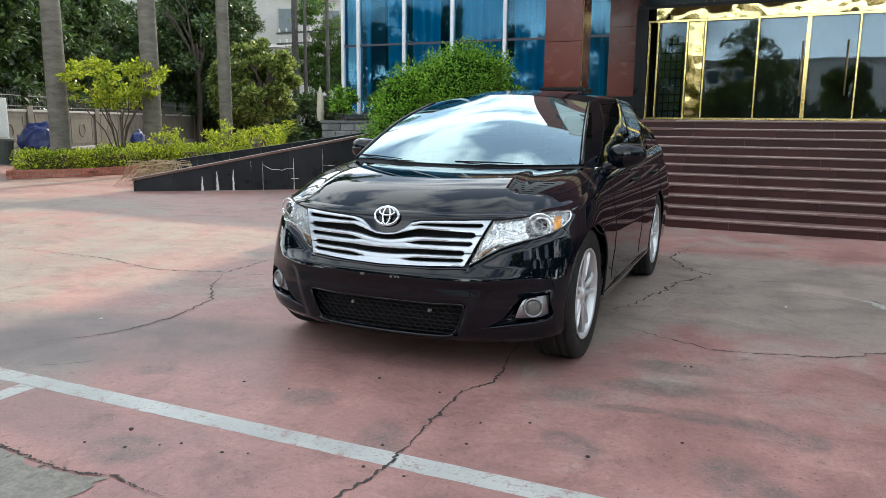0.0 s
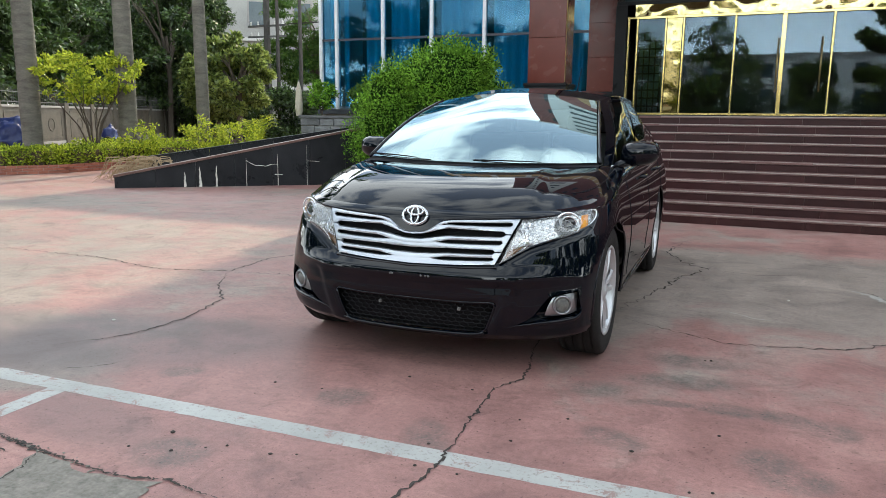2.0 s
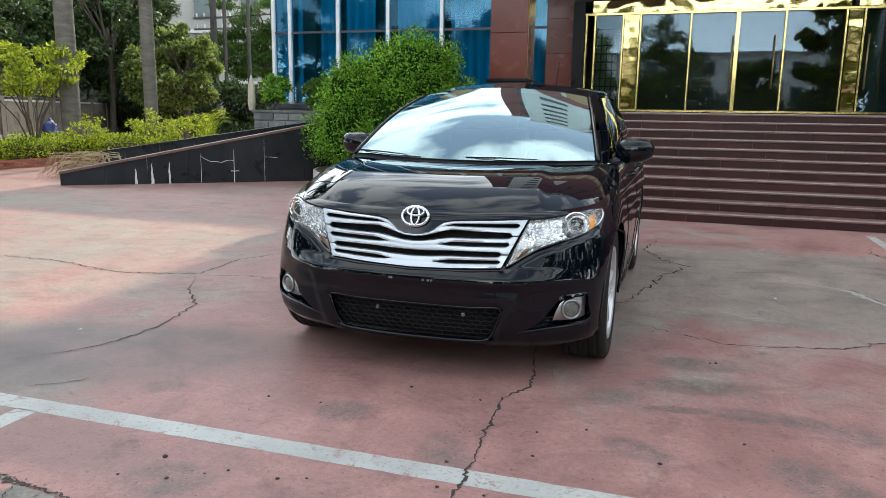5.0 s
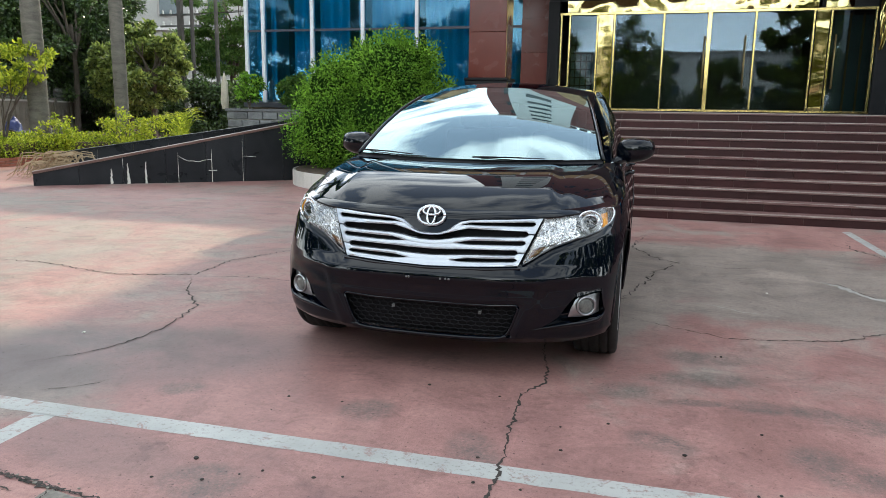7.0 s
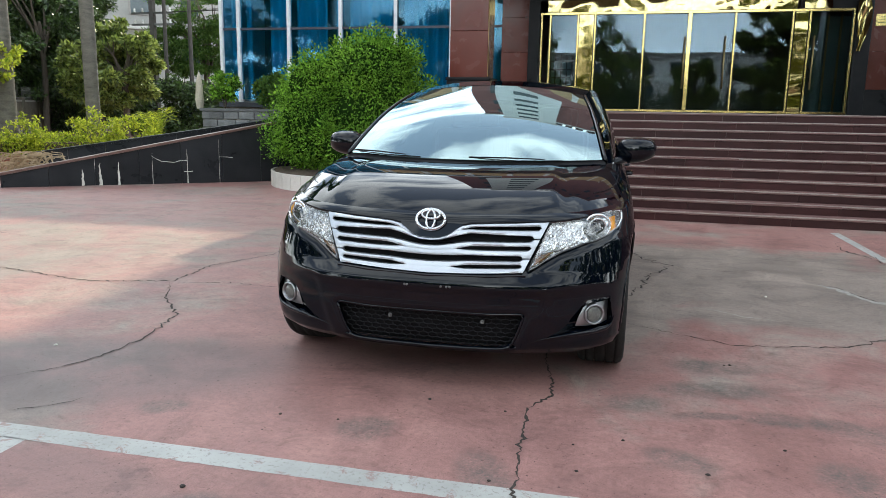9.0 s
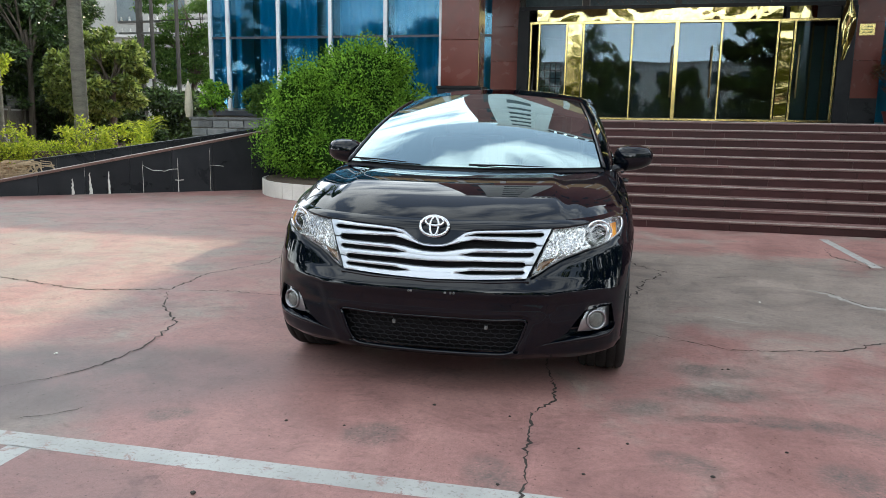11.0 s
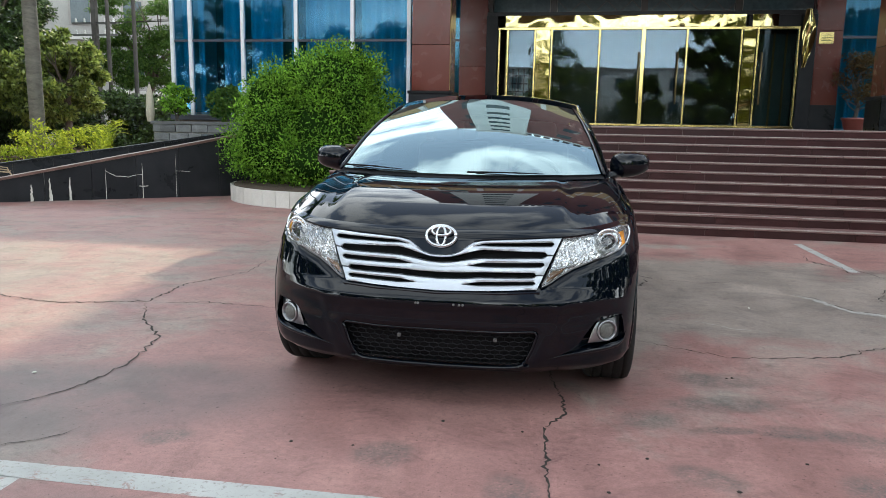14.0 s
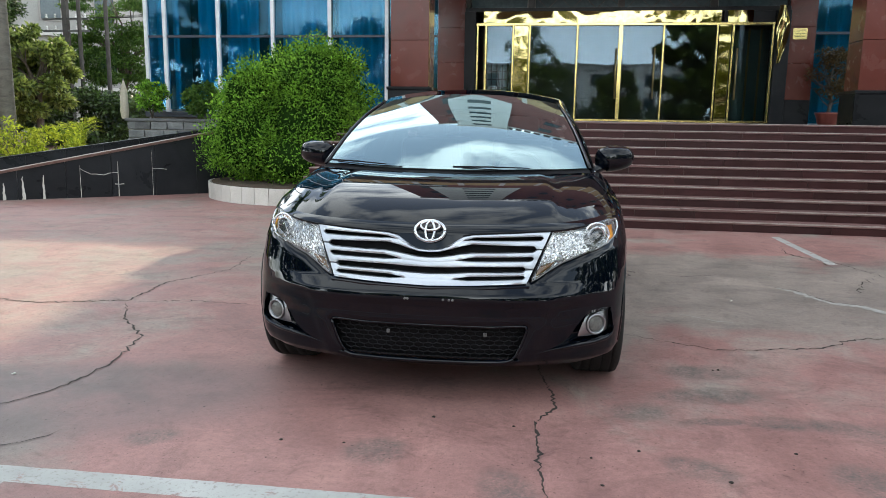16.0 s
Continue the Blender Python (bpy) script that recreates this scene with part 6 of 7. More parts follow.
# cowl, bonnet gap, wipers, aerial
bm = bmesh.new()
g0 = []
for i in range(31):
    s = -1 + i / 15
    b = ws_base(s)
    g0.append((bm.verts.new((b.x, b.y - 0.05, b.z - 0.018)), bm.verts.new((b.x, b.y + 0.03, b.z + 0.004))))
for a, b in zip(g0, g0[1:]):
    bm.faces.new((a[0], b[0], b[1], a[1]))
part("cowl", bm, PLASTIC, car, "black cowl panel")
lines_front = [(0.786, 0.8735), (0.711, 0.8605), (0.633, 0.8505), (0.568, 0.8465), (0.40, 0.8410), (0.20, 0.8310), (0.155, 0.8220)]
for sgn in (1, -1):
    part("bonnet_gap", rim_tube([(sgn * x, z) for x, z in lines_front], 0.002, 0.0034, False), PLASTIC, car)


def wiper(base, tip, lift):
    bm = bmesh.new()
    b, t = ws_pt(*base, 0.022), ws_pt(*tip, 0.020)
    mid = ws_pt((base[0] + tip[0]) / 2, (base[1] + tip[1]) / 2, 0.026)
    tube(bm, [b, mid, t], [0.006, 0.0045, 0.003], 6)
    w = part("wiper", bm, PLASTIC, car, "black wiper arm")
    bm = bmesh.new()
    l0, l1 = ws_pt(base[0] + (tip[0] - base[0]) * 0.12, base[1] + 0.008, 0.010), ws_pt(tip[0] + (tip[0] - base[0]) * 0.25, tip[1] + 0.004, 0.008)
    tube(bm, [l0, ws_pt((base[0] + 2 * tip[0]) / 3, tip[1] + 0.004, 0.008), l1], 0.0034, 5)
    part("blade", bm, PLASTIC, w)


wiper((0.02, 0.012), (0.25, 0.008), 0)
wiper((0.50, 0.004), (0.78, -0.004), 0)
bm = bmesh.new()
tube(bm, [(0.10, 3.75, 1.57), (0.10, 3.78, 1.60), (0.10, 3.98, 1.86)], [0.014, 0.006, 0.003], 6)
part("aerial", bm, PLASTIC, car, "short roof aerial")

# cabin inside
inner = empty("interior", (0, 0, 0))
inner.parent = car
part("dashboard", boxed(-0.74, 0.74, 1.32, 1.85, 0.86, 1.045, 0.04), DASH, inner, "grey dashboard")
# unseen panel added to keep bounced light from under the car
part("light_blocking_tray", boxed(-0.45, 0.45, 0.30, 4.45, 0.195, 0.207), PLASTIC, inner)
part("floor_pan", boxed(-0.78, 0.78, 1.2, 4.3, 0.30, 0.42, 0.02), PLASTIC, inner)
part("headlining", grid_mesh(lambda u, v: roof_pt(u, v) - Vector((0, 0, 0.035)), 12, 12), SEAT_CLOTH, inner)
for x in (-0.37, 0.37):
    for y0 in (2.35, 3.35):
        seat = part("seat", boxed(x - 0.25, x + 0.25, y0 - 0.30, y0 + 0.25, 0.48, 0.66, 0.05), SEAT_CLOTH, inner, "grey cloth seat")
        part("backrest", boxed(-0.24, 0.24, -0.07, 0.07, 0, 0.60, 0.05, pose(x, y0 + 0.25, 0.64, -14, 0, 0)), SEAT_CLOTH, seat)
        part("headrest", boxed(-0.13, 0.13, -0.05, 0.05, 0, 0.17, 0.04, pose(x, y0 + 0.42, 1.24, -10, 0, 0)), SEAT_CLOTH, seat)
bm = bmesh.new()
tube(bm, [(0.37 + 0.185 * math.cos(a), 1.98 + 0.06 * math.sin(a), 0.97 + 0.175 * math.sin(a)) for a in np.linspace(0, math.tau, 33)], 0.016, 8)
part("steering_wheel", bm, PLASTIC, inner, "black steering wheel")
part("rear_view_mirror", boxed(-0.12, 0.12, 2.02, 2.05, 1.37, 1.44, 0.01), PLASTIC, inner)


# wheels
def wheel_meshes():
    bm = bmesh.new()
    prof = [(0.262, -0.105), (0.30, -0.120), (0.345, -0.122), (0.366, -0.112)]
    for g in (-0.075, -0.028, 0.028, 0.075):
        prof += [(0.375, g - 0.016), (0.376, g - 0.006), (0.367, g - 0.004), (0.367, g + 0.004), (0.376, g + 0.006)]
    prof += [(0.374, 0.095), (0.366, 0.112), (0.345, 0.122), (0.30, 0.120), (0.262, 0.105)]
    lathe(bm, prof, 72)
    for f in [f for f in bm.faces if len(f.verts) > 10]:
        bm.faces.remove(f)
    bmesh.ops.recalc_face_normals(bm, faces=bm.faces)
    tyre = mesh_only("tyre", bm, RUBBER)
    tyre.shade_smooth()
    bm = bmesh.new()
    lathe(bm, [(0.264, 0.112), (0.258, 0.118), (0.246, 0.108), (0.240, 0.06), (0.236, -0.09), (0.262, -0.10)], 56)
    for f in [f for f in bm.faces if len(f.verts) > 10]:
        bm.faces.remove(f)
    rim = mesh_only("rim", bm, ALLOY)
    rim.shade_smooth()
    bm = bmesh.new()
    for s in (-1, 1):
        # a pair of tapering spokes that splay from the hub
        pts = [(0.045, 0.016 * s, 0.085), (0.11, 0.024 * s, 0.098), (0.18, 0.038 * s, 0.102), (0.246, 0.052 * s, 0.100)]
        prev = None
        for (r, o, h), w in zip(pts, (0.017, 0.015, 0.014, 0.017)):
            cur = [bm.verts.new((r, o - w, h - 0.012)), bm.verts.new((r, o - w * 0.5, h)), bm.verts.new((r, o + w * 0.5, h)), bm.verts.new((r, o + w, h - 0.012)), bm.verts.new((r, o, h - 0.04))]
            if prev:
                for i in range(5):
                    j = (i + 1) % 5
                    bm.faces.new((prev[i], prev[j], cur[j], cur[i]))
            prev = cur
    bmesh.ops.recalc_face_normals(bm, faces=bm.faces)
    spoke = mesh_only("spoke", bm, ALLOY)
    bm = bmesh.new()
    lathe(bm, [(0.085, 0.04), (0.082, 0.078), (0.066, 0.092), (0.036, 0.096), (0.034, 0.102), (0.02, 0.106)], 30)
    hub = mesh_only("hub", bm, ALLOY)
    hub.shade_smooth()
    bm = bmesh.new()
    lathe(bm, [(0.16, -0.02), (0.165, 0.0), (0.16, 0.02), (0.07, 0.03)], 40)
    disc = mesh_only("brake_disc", bm, IRON)
    return tyre, rim, spoke, hub, disc


TYRE, RIM, SPOKE, HUB, DISC = wheel_meshes()
for sx in (1, -1):
    for wy in (WY1, WY2):
        w = empty("wheel", (sx * (0.832 if wy < 2 else 0.840), wy, WZ + 0.004))
        w.rotation_euler = (0, radians(90 * sx), 0)
        w.parent = car
        for nm, me in (("tyre", TYRE), ("rim", RIM), ("hub", HUB), ("brake_disc", DISC)):
            shared(nm, me, w)
        for i in range(5):
            shared("spoke", SPOKE, w, (0, 0, 0), math.tau * (i + 0.3) / 5)
        # liner over the wheel and rolled arch edge
        bm = bmesh.new()
        prev = None
        for i in range(25):
            a = math.pi * (-0.08 + 1.16 * i / 24)
            cur = [bm.verts.new((sx * x, wy + (WR + 0.004) * math.cos(a), max(0.2, WZ + (WR + 0.004) * math.sin(a)))) for x in (0.50, 0.905 if wy > 2 or math.cos(a) > -0.35 else 0.875 - 0.19 * (-0.35 - math.cos(a)))]
            if prev:
                bm.faces.new((prev[0], prev[1], cur[1], cur[0]))
            prev = cur
        part("wheel_liner", bm, PLASTIC, car, "black wheel arch liner")
        part("liner_wall", boxed(min(sx * 0.48, sx * 0.50), max(sx * 0.48, sx * 0.50), wy - 0.45, wy + 0.45, 0.22, 0.85), PLASTIC, car)
        bm = bmesh.new()
        arc_pts = []
        for i in range(33):
            a = math.pi * (-0.07 + 1.14 * i / 32)
            y, z = wy + WR * math.cos(a), WZ + WR * math.sin(a)
            if z < 0.25:
                continue
            if wy < 2 and y < YS:
                lo_, hi_ = 0.6, 0.95
                for _ in range(30):
                    md = (lo_ + hi_) / 2
                    zz = z
                    k = min(md / width_at(zz), 0.9999)
                    th = math.asin(k ** (PE / 2))
                    c_ = math.cos(th) ** (2 / PE)
                    yy = skin_y(c_, zz)
                    lo_, hi_ = (md, hi_) if yy < y else (lo_, md)
                x = lo_
            else:
                x = side_x(y, z)
            arc_pts.append((sx * (x - 0.004), y, z))
        tube(bm, arc_pts, 0.009, 7)
        part("arch_edge", bm, PAINT, car, "", True)


# ---- garden to the west ----
kerb = empty("brick_kerb", (0, 0, 0), "low red brick kerb round the hedge bed", "kerb")
KP = [(-19.0, 14.0), (-15.55, 10.92), (-14.78, 12.2), (-14.70, 14.6), (-13.3, 16.4)]
brick = mesh_only("brick", boxed(0.004, 0.206, -0.05, 0.05, 0.003, 0.062, 0.004), BRICK)
bcount = 0
for (ax, ay), (bx, by) in zip(KP, KP[1:]):
    L = math.hypot(bx - ax, by - ay)
    a = math.atan2(by - ay, bx - ax)
    part("kerb_core", boxed(0, L, -0.045, 0.045, 0, 0.19, 0, pose(ax, ay, 0, 0, 0, math.degrees(a))), MORTAR, kerb)
    for row in range(3):
        s = -0.1 if row % 2 else 0.0
        while s < L:
            if bcount < 290:
                shared("brick", brick, kerb, (ax + math.cos(a) * s + 0.01 * math.sin(a), ay + math.sin(a) * s - 0.01 * math.cos(a), row * 0.066), a)
                bcount += 1
            s += 0.21
tagged(mesh_ob("bed", prism([(-19.0, 14.1), (-15.6, 11.05), (-14.85, 12.3), (-14.75, 14.6), (-13.4, 16.4), (-11.8, 15.0), (-9.3, 17.2), (-12.2, 18.6), (-16, 21), (-22, 22)], 0, 0.12), SOIL), "soil of the hedge bed", "soil", kind="structure")


def hedge(name, a, b, width, height, seed, count):
    e = empty(name, ((a[0] + b[0]) / 2, (a[1] + b[1]) / 2, 0.1), "low clipped yellow-green hedge", "hedge", "garden hedges")
    rng = random.Random(seed)
    L = math.hypot(b[0] - a[0], b[1] - a[1])
    lobes = []
    n = int(L / 0.28)
    for i in range(n + 1):
        f = i / n
        for o in (-0.25, 0.25):
            x = (a[0] + (b[0] - a[0]) * f) - e.location.x + rng.gauss(0, 0.03)
            y = (a[1] + (b[1] - a[1]) * f) - e.location.y + rng.gauss(0, 0.03)
            dx, dy = -(b[1] - a[1]) / L, (b[0] - a[0]) / L
            lobes.append(((x + dx * o * width, y + dy * o * width, height * 0.52), (0.25, 0.25, height * 0.52 * rng.uniform(0.92, 1.06))))
    leaf_cloud("foliage", lobes, count, 0.06, LEAF_HEDGE, e, seed, 0.35, -0.2, 0.55)
    # soil-brown box inside the hedge, in place of its inner shade
    bm = bmesh.new()
    w = width * 0.36
    box(bm, 0, L, -w, w, 0, height * 0.8, 0.05, pose(a[0] - e.location.x, a[1] - e.location.y, 0, 0, 0, math.degrees(math.atan2(b[1] - a[1], b[0] - a[0]))))
    part("shade_core", bm, SOIL, e)


hedge("hedge", (-15.75, 11.45), (-15.2, 12.4), 0.75, 0.50, 21, 6000)
hedge("hedge", (-15.15, 12.5), (-15.05, 14.9), 0.75, 0.50, 22, 11000)
hedge("hedge", (-17.6, 15.2), (-14.6, 17.4), 0.6, 0.55, 23, 9000)
hedge("hedge", (-14.6, 15.2), (-12.6, 16.6), 0.7, 0.5, 24, 6000)


def palm(x, y, r, h, seed):
    e = empty("palm", (x, y, 0), "tall royal palm with a smooth grey ringed trunk", "palm", "row of palms")
    rng = random.Random(seed)
    prof = [(r * 1.25, 0), (r * 1.12, 0.35)]
    z = 0.6
    while z < h:
        f = z / h
        rr = r * (1.02 + 0.10 * math.sin(f * 5) - 0.25 * f)
        prof += [(rr * 1.012, z), (rr, z + 0.03), (rr, z + 0.16), (rr * 1.012, z + 0.18)]
        z += 0.2
    bm = bmesh.new()
    lathe(bm, prof, 26, wob=0.006, rng=rng)
    part("trunk", bm, BARK_PALM, e, "smooth grey trunk with faint rings", True)
    bm = bmesh.new()
    lathe(bm, [(r * 0.8, h - 0.1), (r * 0.9, h + 0.3), (r * 0.5, h + 1.4)], 16)
    part("crownshaft", bm, LEAF_FERN, e, "green crownshaft", True)
    for i in range(13):
        a = math.tau * i / 13 + rng.uniform(-0.2, 0.2)
        up = rng.uniform(0.1, 1.2)
        bm = bmesh.new()
        spine = [(0.3 * q * math.cos(a) * 1.0, 0.3 * q * math.sin(a), h + 1.2 + up * 0.22 * q - 0.022 * q * q) for q in range(11)]
        tube(bm, spine, [0.05 - 0.004 * q for q in range(11)], 5)
        for q in range(1, 40):
            f = q / 4
            i0 = int(f)
            if i0 >= 10:
                break
            p = Vector(spine[i0]).lerp(Vector(spine[i0 + 1]), f - i0)
            for sgn in (-1, 1):
                d = Vector((-math.sin(a) * sgn, math.cos(a) * sgn, rng.uniform(-0.7, -0.1))) * 0.65
                fw = Vector((math.cos(a), math.sin(a), 0)) * 0.05
                bm.faces.new([bm.verts.new(p - fw), bm.verts.new(p + fw), bm.verts.new(p + d + Vector((math.cos(a), math.sin(a), 0)) * 0.2)])
        part("frond", bm, LEAF_FERN, e)
    return e


palm(-17.26, 13.53, 0.235, 9.5, 1)
palm(-15.77, 15.29, 0.225, 10.2, 2)
palm(-14.37, 16.65, 0.165, 10.0, 3)


def branchy(bm, base, rng, n, spread, height, r0):
    for i in range(n):
        a = math.tau * i / n + rng.uniform(-0.4, 0.4)
        s = spread * rng.uniform(0.5, 1.0)
        h = height * rng.uniform(0.7, 1.0)
        p1 = (base[0] + s * 0.25 * math.cos(a), base[1] + s * 0.25 * math.sin(a), base[2] + h * 0.45)
        p2 = (base[0] + s * 0.62 * math.cos(a + 0.2), base[1] + s * 0.62 * math.sin(a + 0.2), base[2] + h * 0.75)
        p3 = (base[0] + s * math.cos(a), base[1] + s * math.sin(a), base[2] + h)
        tube(bm, [base, p1, p2, p3], [r0, r0 * 0.75, r0 * 0.5, r0 * 0.2], 6)
        for k in range(2):
            b2 = a + rng.uniform(-1.0, 1.0)
            tube(bm, [p2, (p2[0] + 0.4 * s * math.cos(b2), p2[1] + 0.4 * s * math.sin(b2), p2[2] + 0.3 * h)], [r0 * 0.4, r0 * 0.12], 5)


shrub = empty("ornamental_tree", (-16.35, 14.65, 0.1), "small many-stemmed tree with lime yellow leaves", "tree")
rs = random.Random(31)
bm = bmesh.new()
branchy(bm, (0, 0, 0), rs, 11, 1.5, 2.3, 0.026)
part("branchwork", bm, BARK, shrub, "thin pale branching stems")
leaf_cloud("crown", clumps(rs, 120, (0.0, 0, 2.22), (1.52, 1.45, 0.68), 0.115, 0.5), 4200, 0.115, LEAF_LIME, shrub, 32, 0.95, 0.0, 0.5)


def low_shrub(x, y, z, r, h, material, seed, count, size, label):
    e = empty("shrub", (x, y, z), label, "shrub", "garden shrubs")
    rng = random.Random(seed)
    bm = bmesh.new()
    branchy(bm, (0, 0, 0), rng, 6, r * 0.8, h * 0.8, 0.015)
    part("branchwork", bm, BARK, e)
    leaf_cloud("foliage", clumps(rng, 44, (0, 0, h * 0.60), (r, r, h * 0.42), r * 0.16), count, size, material, e, seed, 0.9, -0.2, 0.45)


low_shrub(-14.9, 14.9, 0.1, 0.6, 1.0, LEAF_LIME, 41, 800, 0.085, "loose lime yellow shrub in the bed")
low_shrub(-13.4, 15.6, 0.1, 0.75, 1.25, LEAF_LIME, 42, 1300, 0.085, "loose lime yellow shrub in the bed")
low_shrub(-12.9, 16.3, 0.1, 0.65, 1.1, LEAF_LIME, 43, 1100, 0.085, "leafy light green shrub in the bed")
def young_palm(x, y, z, seed):
    """A young feather palm: arching fronds of many narrow leaflets from the ground."""
    e = empty("young_palm", (x, y, z), "young feathery light green palm in the bed", "palm")
    rng = random.Random(seed)
    for i in range(11):
        a = math.tau * i / 11 + rng.uniform(-0.3, 0.3)
        l, up = rng.uniform(0.45, 0.75), rng.uniform(0.7, 1.35)
        spine = [Vector((l * f * f * math.cos(a), l * f * f * math.sin(a), up * (1.5 * f - 0.55 * f * f * f))) for f in [q / 12 for q in range(13)]]
        bm = bmesh.new()
        tube(bm, spine, [0.012 - 0.0008 * q for q in range(13)], 5)
        for q in range(4, 13):
            for h in (0.0, 0.5):
                p = spine[q - 1].lerp(spine[q], h)
                d = (spine[q] - spine[q - 1]).normalized()
                for sgn in (-1, 1):
                    o = Vector((-math.sin(a) * sgn, math.cos(a) * sgn, rng.uniform(-0.3, 0.2))) * rng.uniform(0.16, 0.26) + d * 0.14
                    n = d.cross(o).normalized() * 0.004
                    bm.faces.new([bm.verts.new(p - d * 0.016), bm.verts.new(p + o * 0.5 - d * 0.012 + n), bm.verts.new(p + o), bm.verts.new(p + o * 0.5 + d * 0.016 + n)])
        part("frond", bm, LEAF_LIME, e)


young_palm(-12.9, 17.1, 0.1, 44)
low_shrub(-11.55, 18.35, 1.36, 0.42, 0.95, LEAF_BUSH, 45, 1300, 0.11, "leafy bright green shrub on the stone wall")
low_shrub(-10.2, 18.45, 1.30, 0.5, 1.0, LEAF_FERN, 46, 2600, 0.10, "dark green shrub on the stone wall")

fronds = empty("dry_fronds", (-11.7, 11.6, 0), "heap of dry brown palm fronds against the ramp wall", "dry fronds")
rf = random.Random(51)
for i in range(110):
    a = rf.uniform(-0.5, math.pi + 0.5)
    l = rf.uniform(0.35, 0.85)
    h = rf.uniform(0.25, 0.52)
    sx, sy = rf.gauss(0, 0.28), rf.gauss(0, 0.2)
    dx = -abs(math.cos(a)) if rf.random() < 0.7 else math.cos(a)
    bm = bmesh.new()
    tube(bm, [(sx, sy, h), (sx + dx * l * 0.5, sy + 0.3 * math.sin(a) * l, h * 0.95), (sx + dx * l, sy + 0.5 * math.sin(a) * l * rf.choice((-1, 1)), 0.02)], [0.013, 0.011, 0.004], 4)
    part("frond", bm, STRAW, fronds)

# boundary wall and railing
WA, WB = Vector((-21.2, 14.0)), Vector((-34.0, 40.0))
WL = (WB - WA).length
WD = (WB - WA).normalized()
wrot = math.degrees(math.atan2(WD.y, WD.x))
bwall = empty("wall_boundary", (0, 0, 0), "weathered cream garden wall with moulded panels", "wall", kind="structure")
part("wall_core", boxed(0, WL, -0.1, 0.1, 0, 1.55, 0, pose(WA.x, WA.y, 0, 0, 0, wrot)), WALL_CREAM, bwall)
part("cap", boxed(0, WL, -0.14, 0.14, 1.55, 1.63, 0.01, pose(WA.x, WA.y, 0, 0, 0, wrot)), CONCRETE, bwall)
part("plinth", boxed(0, WL, -0.13, 0.13, 0, 0.35, 0.01, pose(WA.x, WA.y, 0, 0, 0, wrot)), CONCRETE, bwall)
k = 0
s = 0.0
while s < WL:
    m0 = pose(WA.x + WD.x * s, WA.y + WD.y * s, 0, 0, 0, wrot)
    part("pillar", boxed(-0.17, 0.17, -0.17, 0.17, 0, 1.75, 0.012, m0), WALL_CREAM, bwall)
    bm = bmesh.new()
    for a, b, c, d in ((0.35, 0.40, 0.5, 1.4), (2.0, 2.05, 0.5, 1.4), (0.35, 2.05, 0.45, 0.5), (0.35, 2.05, 1.4, 1.45)):
        box(bm, a, b, -0.115, -0.09, c, d, 0.0, m0)
    ring = [(1.2 + 0.23 * math.cos(math.tau * i / 20), -0.10, 0.95 + 0.23 * math.sin(math.tau * i / 20)) for i in range(21)]
    tube(bm, [m0 @ Vector(p) for p in ring], 0.025, 6)
    part("moulding", bm, WALL_CREAM, bwall)
    if k < 9:
        part("rail", boxed(0.2, 2.2, -0.015, 0.015, 1.72, 1.75, 0, m0), IRON, bwall)
        part("rail", boxed(0.2, 2.2, -0.015, 0.015, 2.05, 2.08, 0, m0), IRON, bwall)
        spike = None
        for q in range(14):
            x = 0.27 + q * 0.145
            bm = bmesh.new()
            tube(bm, [(x, 0, 1.63), (x, 0, 2.15), (x, 0, 2.28)], [0.011, 0.011, 0.002], 5)
            bmesh.ops.transform(bm, matrix=m0, verts=bm.verts)
            part("picket", bm, IRON, bwall)
    s += 2.4
    k += 1
gate = tagged(mesh_ob("gate_pillar", boxed(-22.5, -21.3, 13.9, 14.9, 0, 1.95, 0.02), WALL_WHITE), "white rendered gate pillar", "pillar", kind="structure")

# covered bikes and bin by the wall
def tarp_heap(x, y, sx, sy, h, seed):
    e = empty("covered_bike", (x, y, 0), "parked bike under a crumpled blue tarpaulin", "tarpaulin", "covered bikes")
    bm = bmesh.new()
    bmesh.ops.create_icosphere(bm, subdivisions=4, radius=1.0)
    for v in bm.verts:
        d = v.co.copy()
        k = 1 + 0.16 * noise.noise(d * 2.3 + Vector((seed, 0, 0))) + 0.07 * noise.noise(d * 7 + Vector((0, seed, 0)))
        z = max(0.0, (d.z * 0.55 + 0.5) * h * k)
        v.co = (d.x * sx * k, d.y * sy * k, z)
    part("tarpaulin", bm, TARP, e, "", True)
    bm = bmesh.new()
    lathe(bm, [(0.26, -0.05), (0.28, 0.0), (0.26, 0.05)], 20)
    bmesh.ops.transform(bm, matrix=pose(0.2, -sy * 0.9, 0.28, 90, 0, 0), verts=bm.verts)
    part("wheel", bm, DARK_WOOD, e)


tarp_heap(-20.3, 15.2, 0.75, 0.5, 1.15, 1)
tarp_heap(-22.1, 20.5, 0.26, 0.3, 0.85, 2)
bin_ob = empty("bin", (-20.9, 14.3, 0), "dark green rubbish bin beside the wall", "bin")
bm = bmesh.new()
lathe(bm, [(0.30, 0), (0.36, 0.62), (0.38, 0.64), (0.38, 0.68)], 20)
part("body", bm, surface("bin_plastic", (0.04, 0.05, 0.045), (0.08, 0.09, 0.08), 5, 50, 0.6), bin_ob)
bm = bmesh.new()
lathe(bm, [(0.39, 0.682), (0.38, 0.74), (0.2, 0.79)], 20)
part("lid", bm, surface("bin_lid", (0.05, 0.06, 0.055), (0.1, 0.11, 0.1), 5, 50, 0.6), bin_ob)


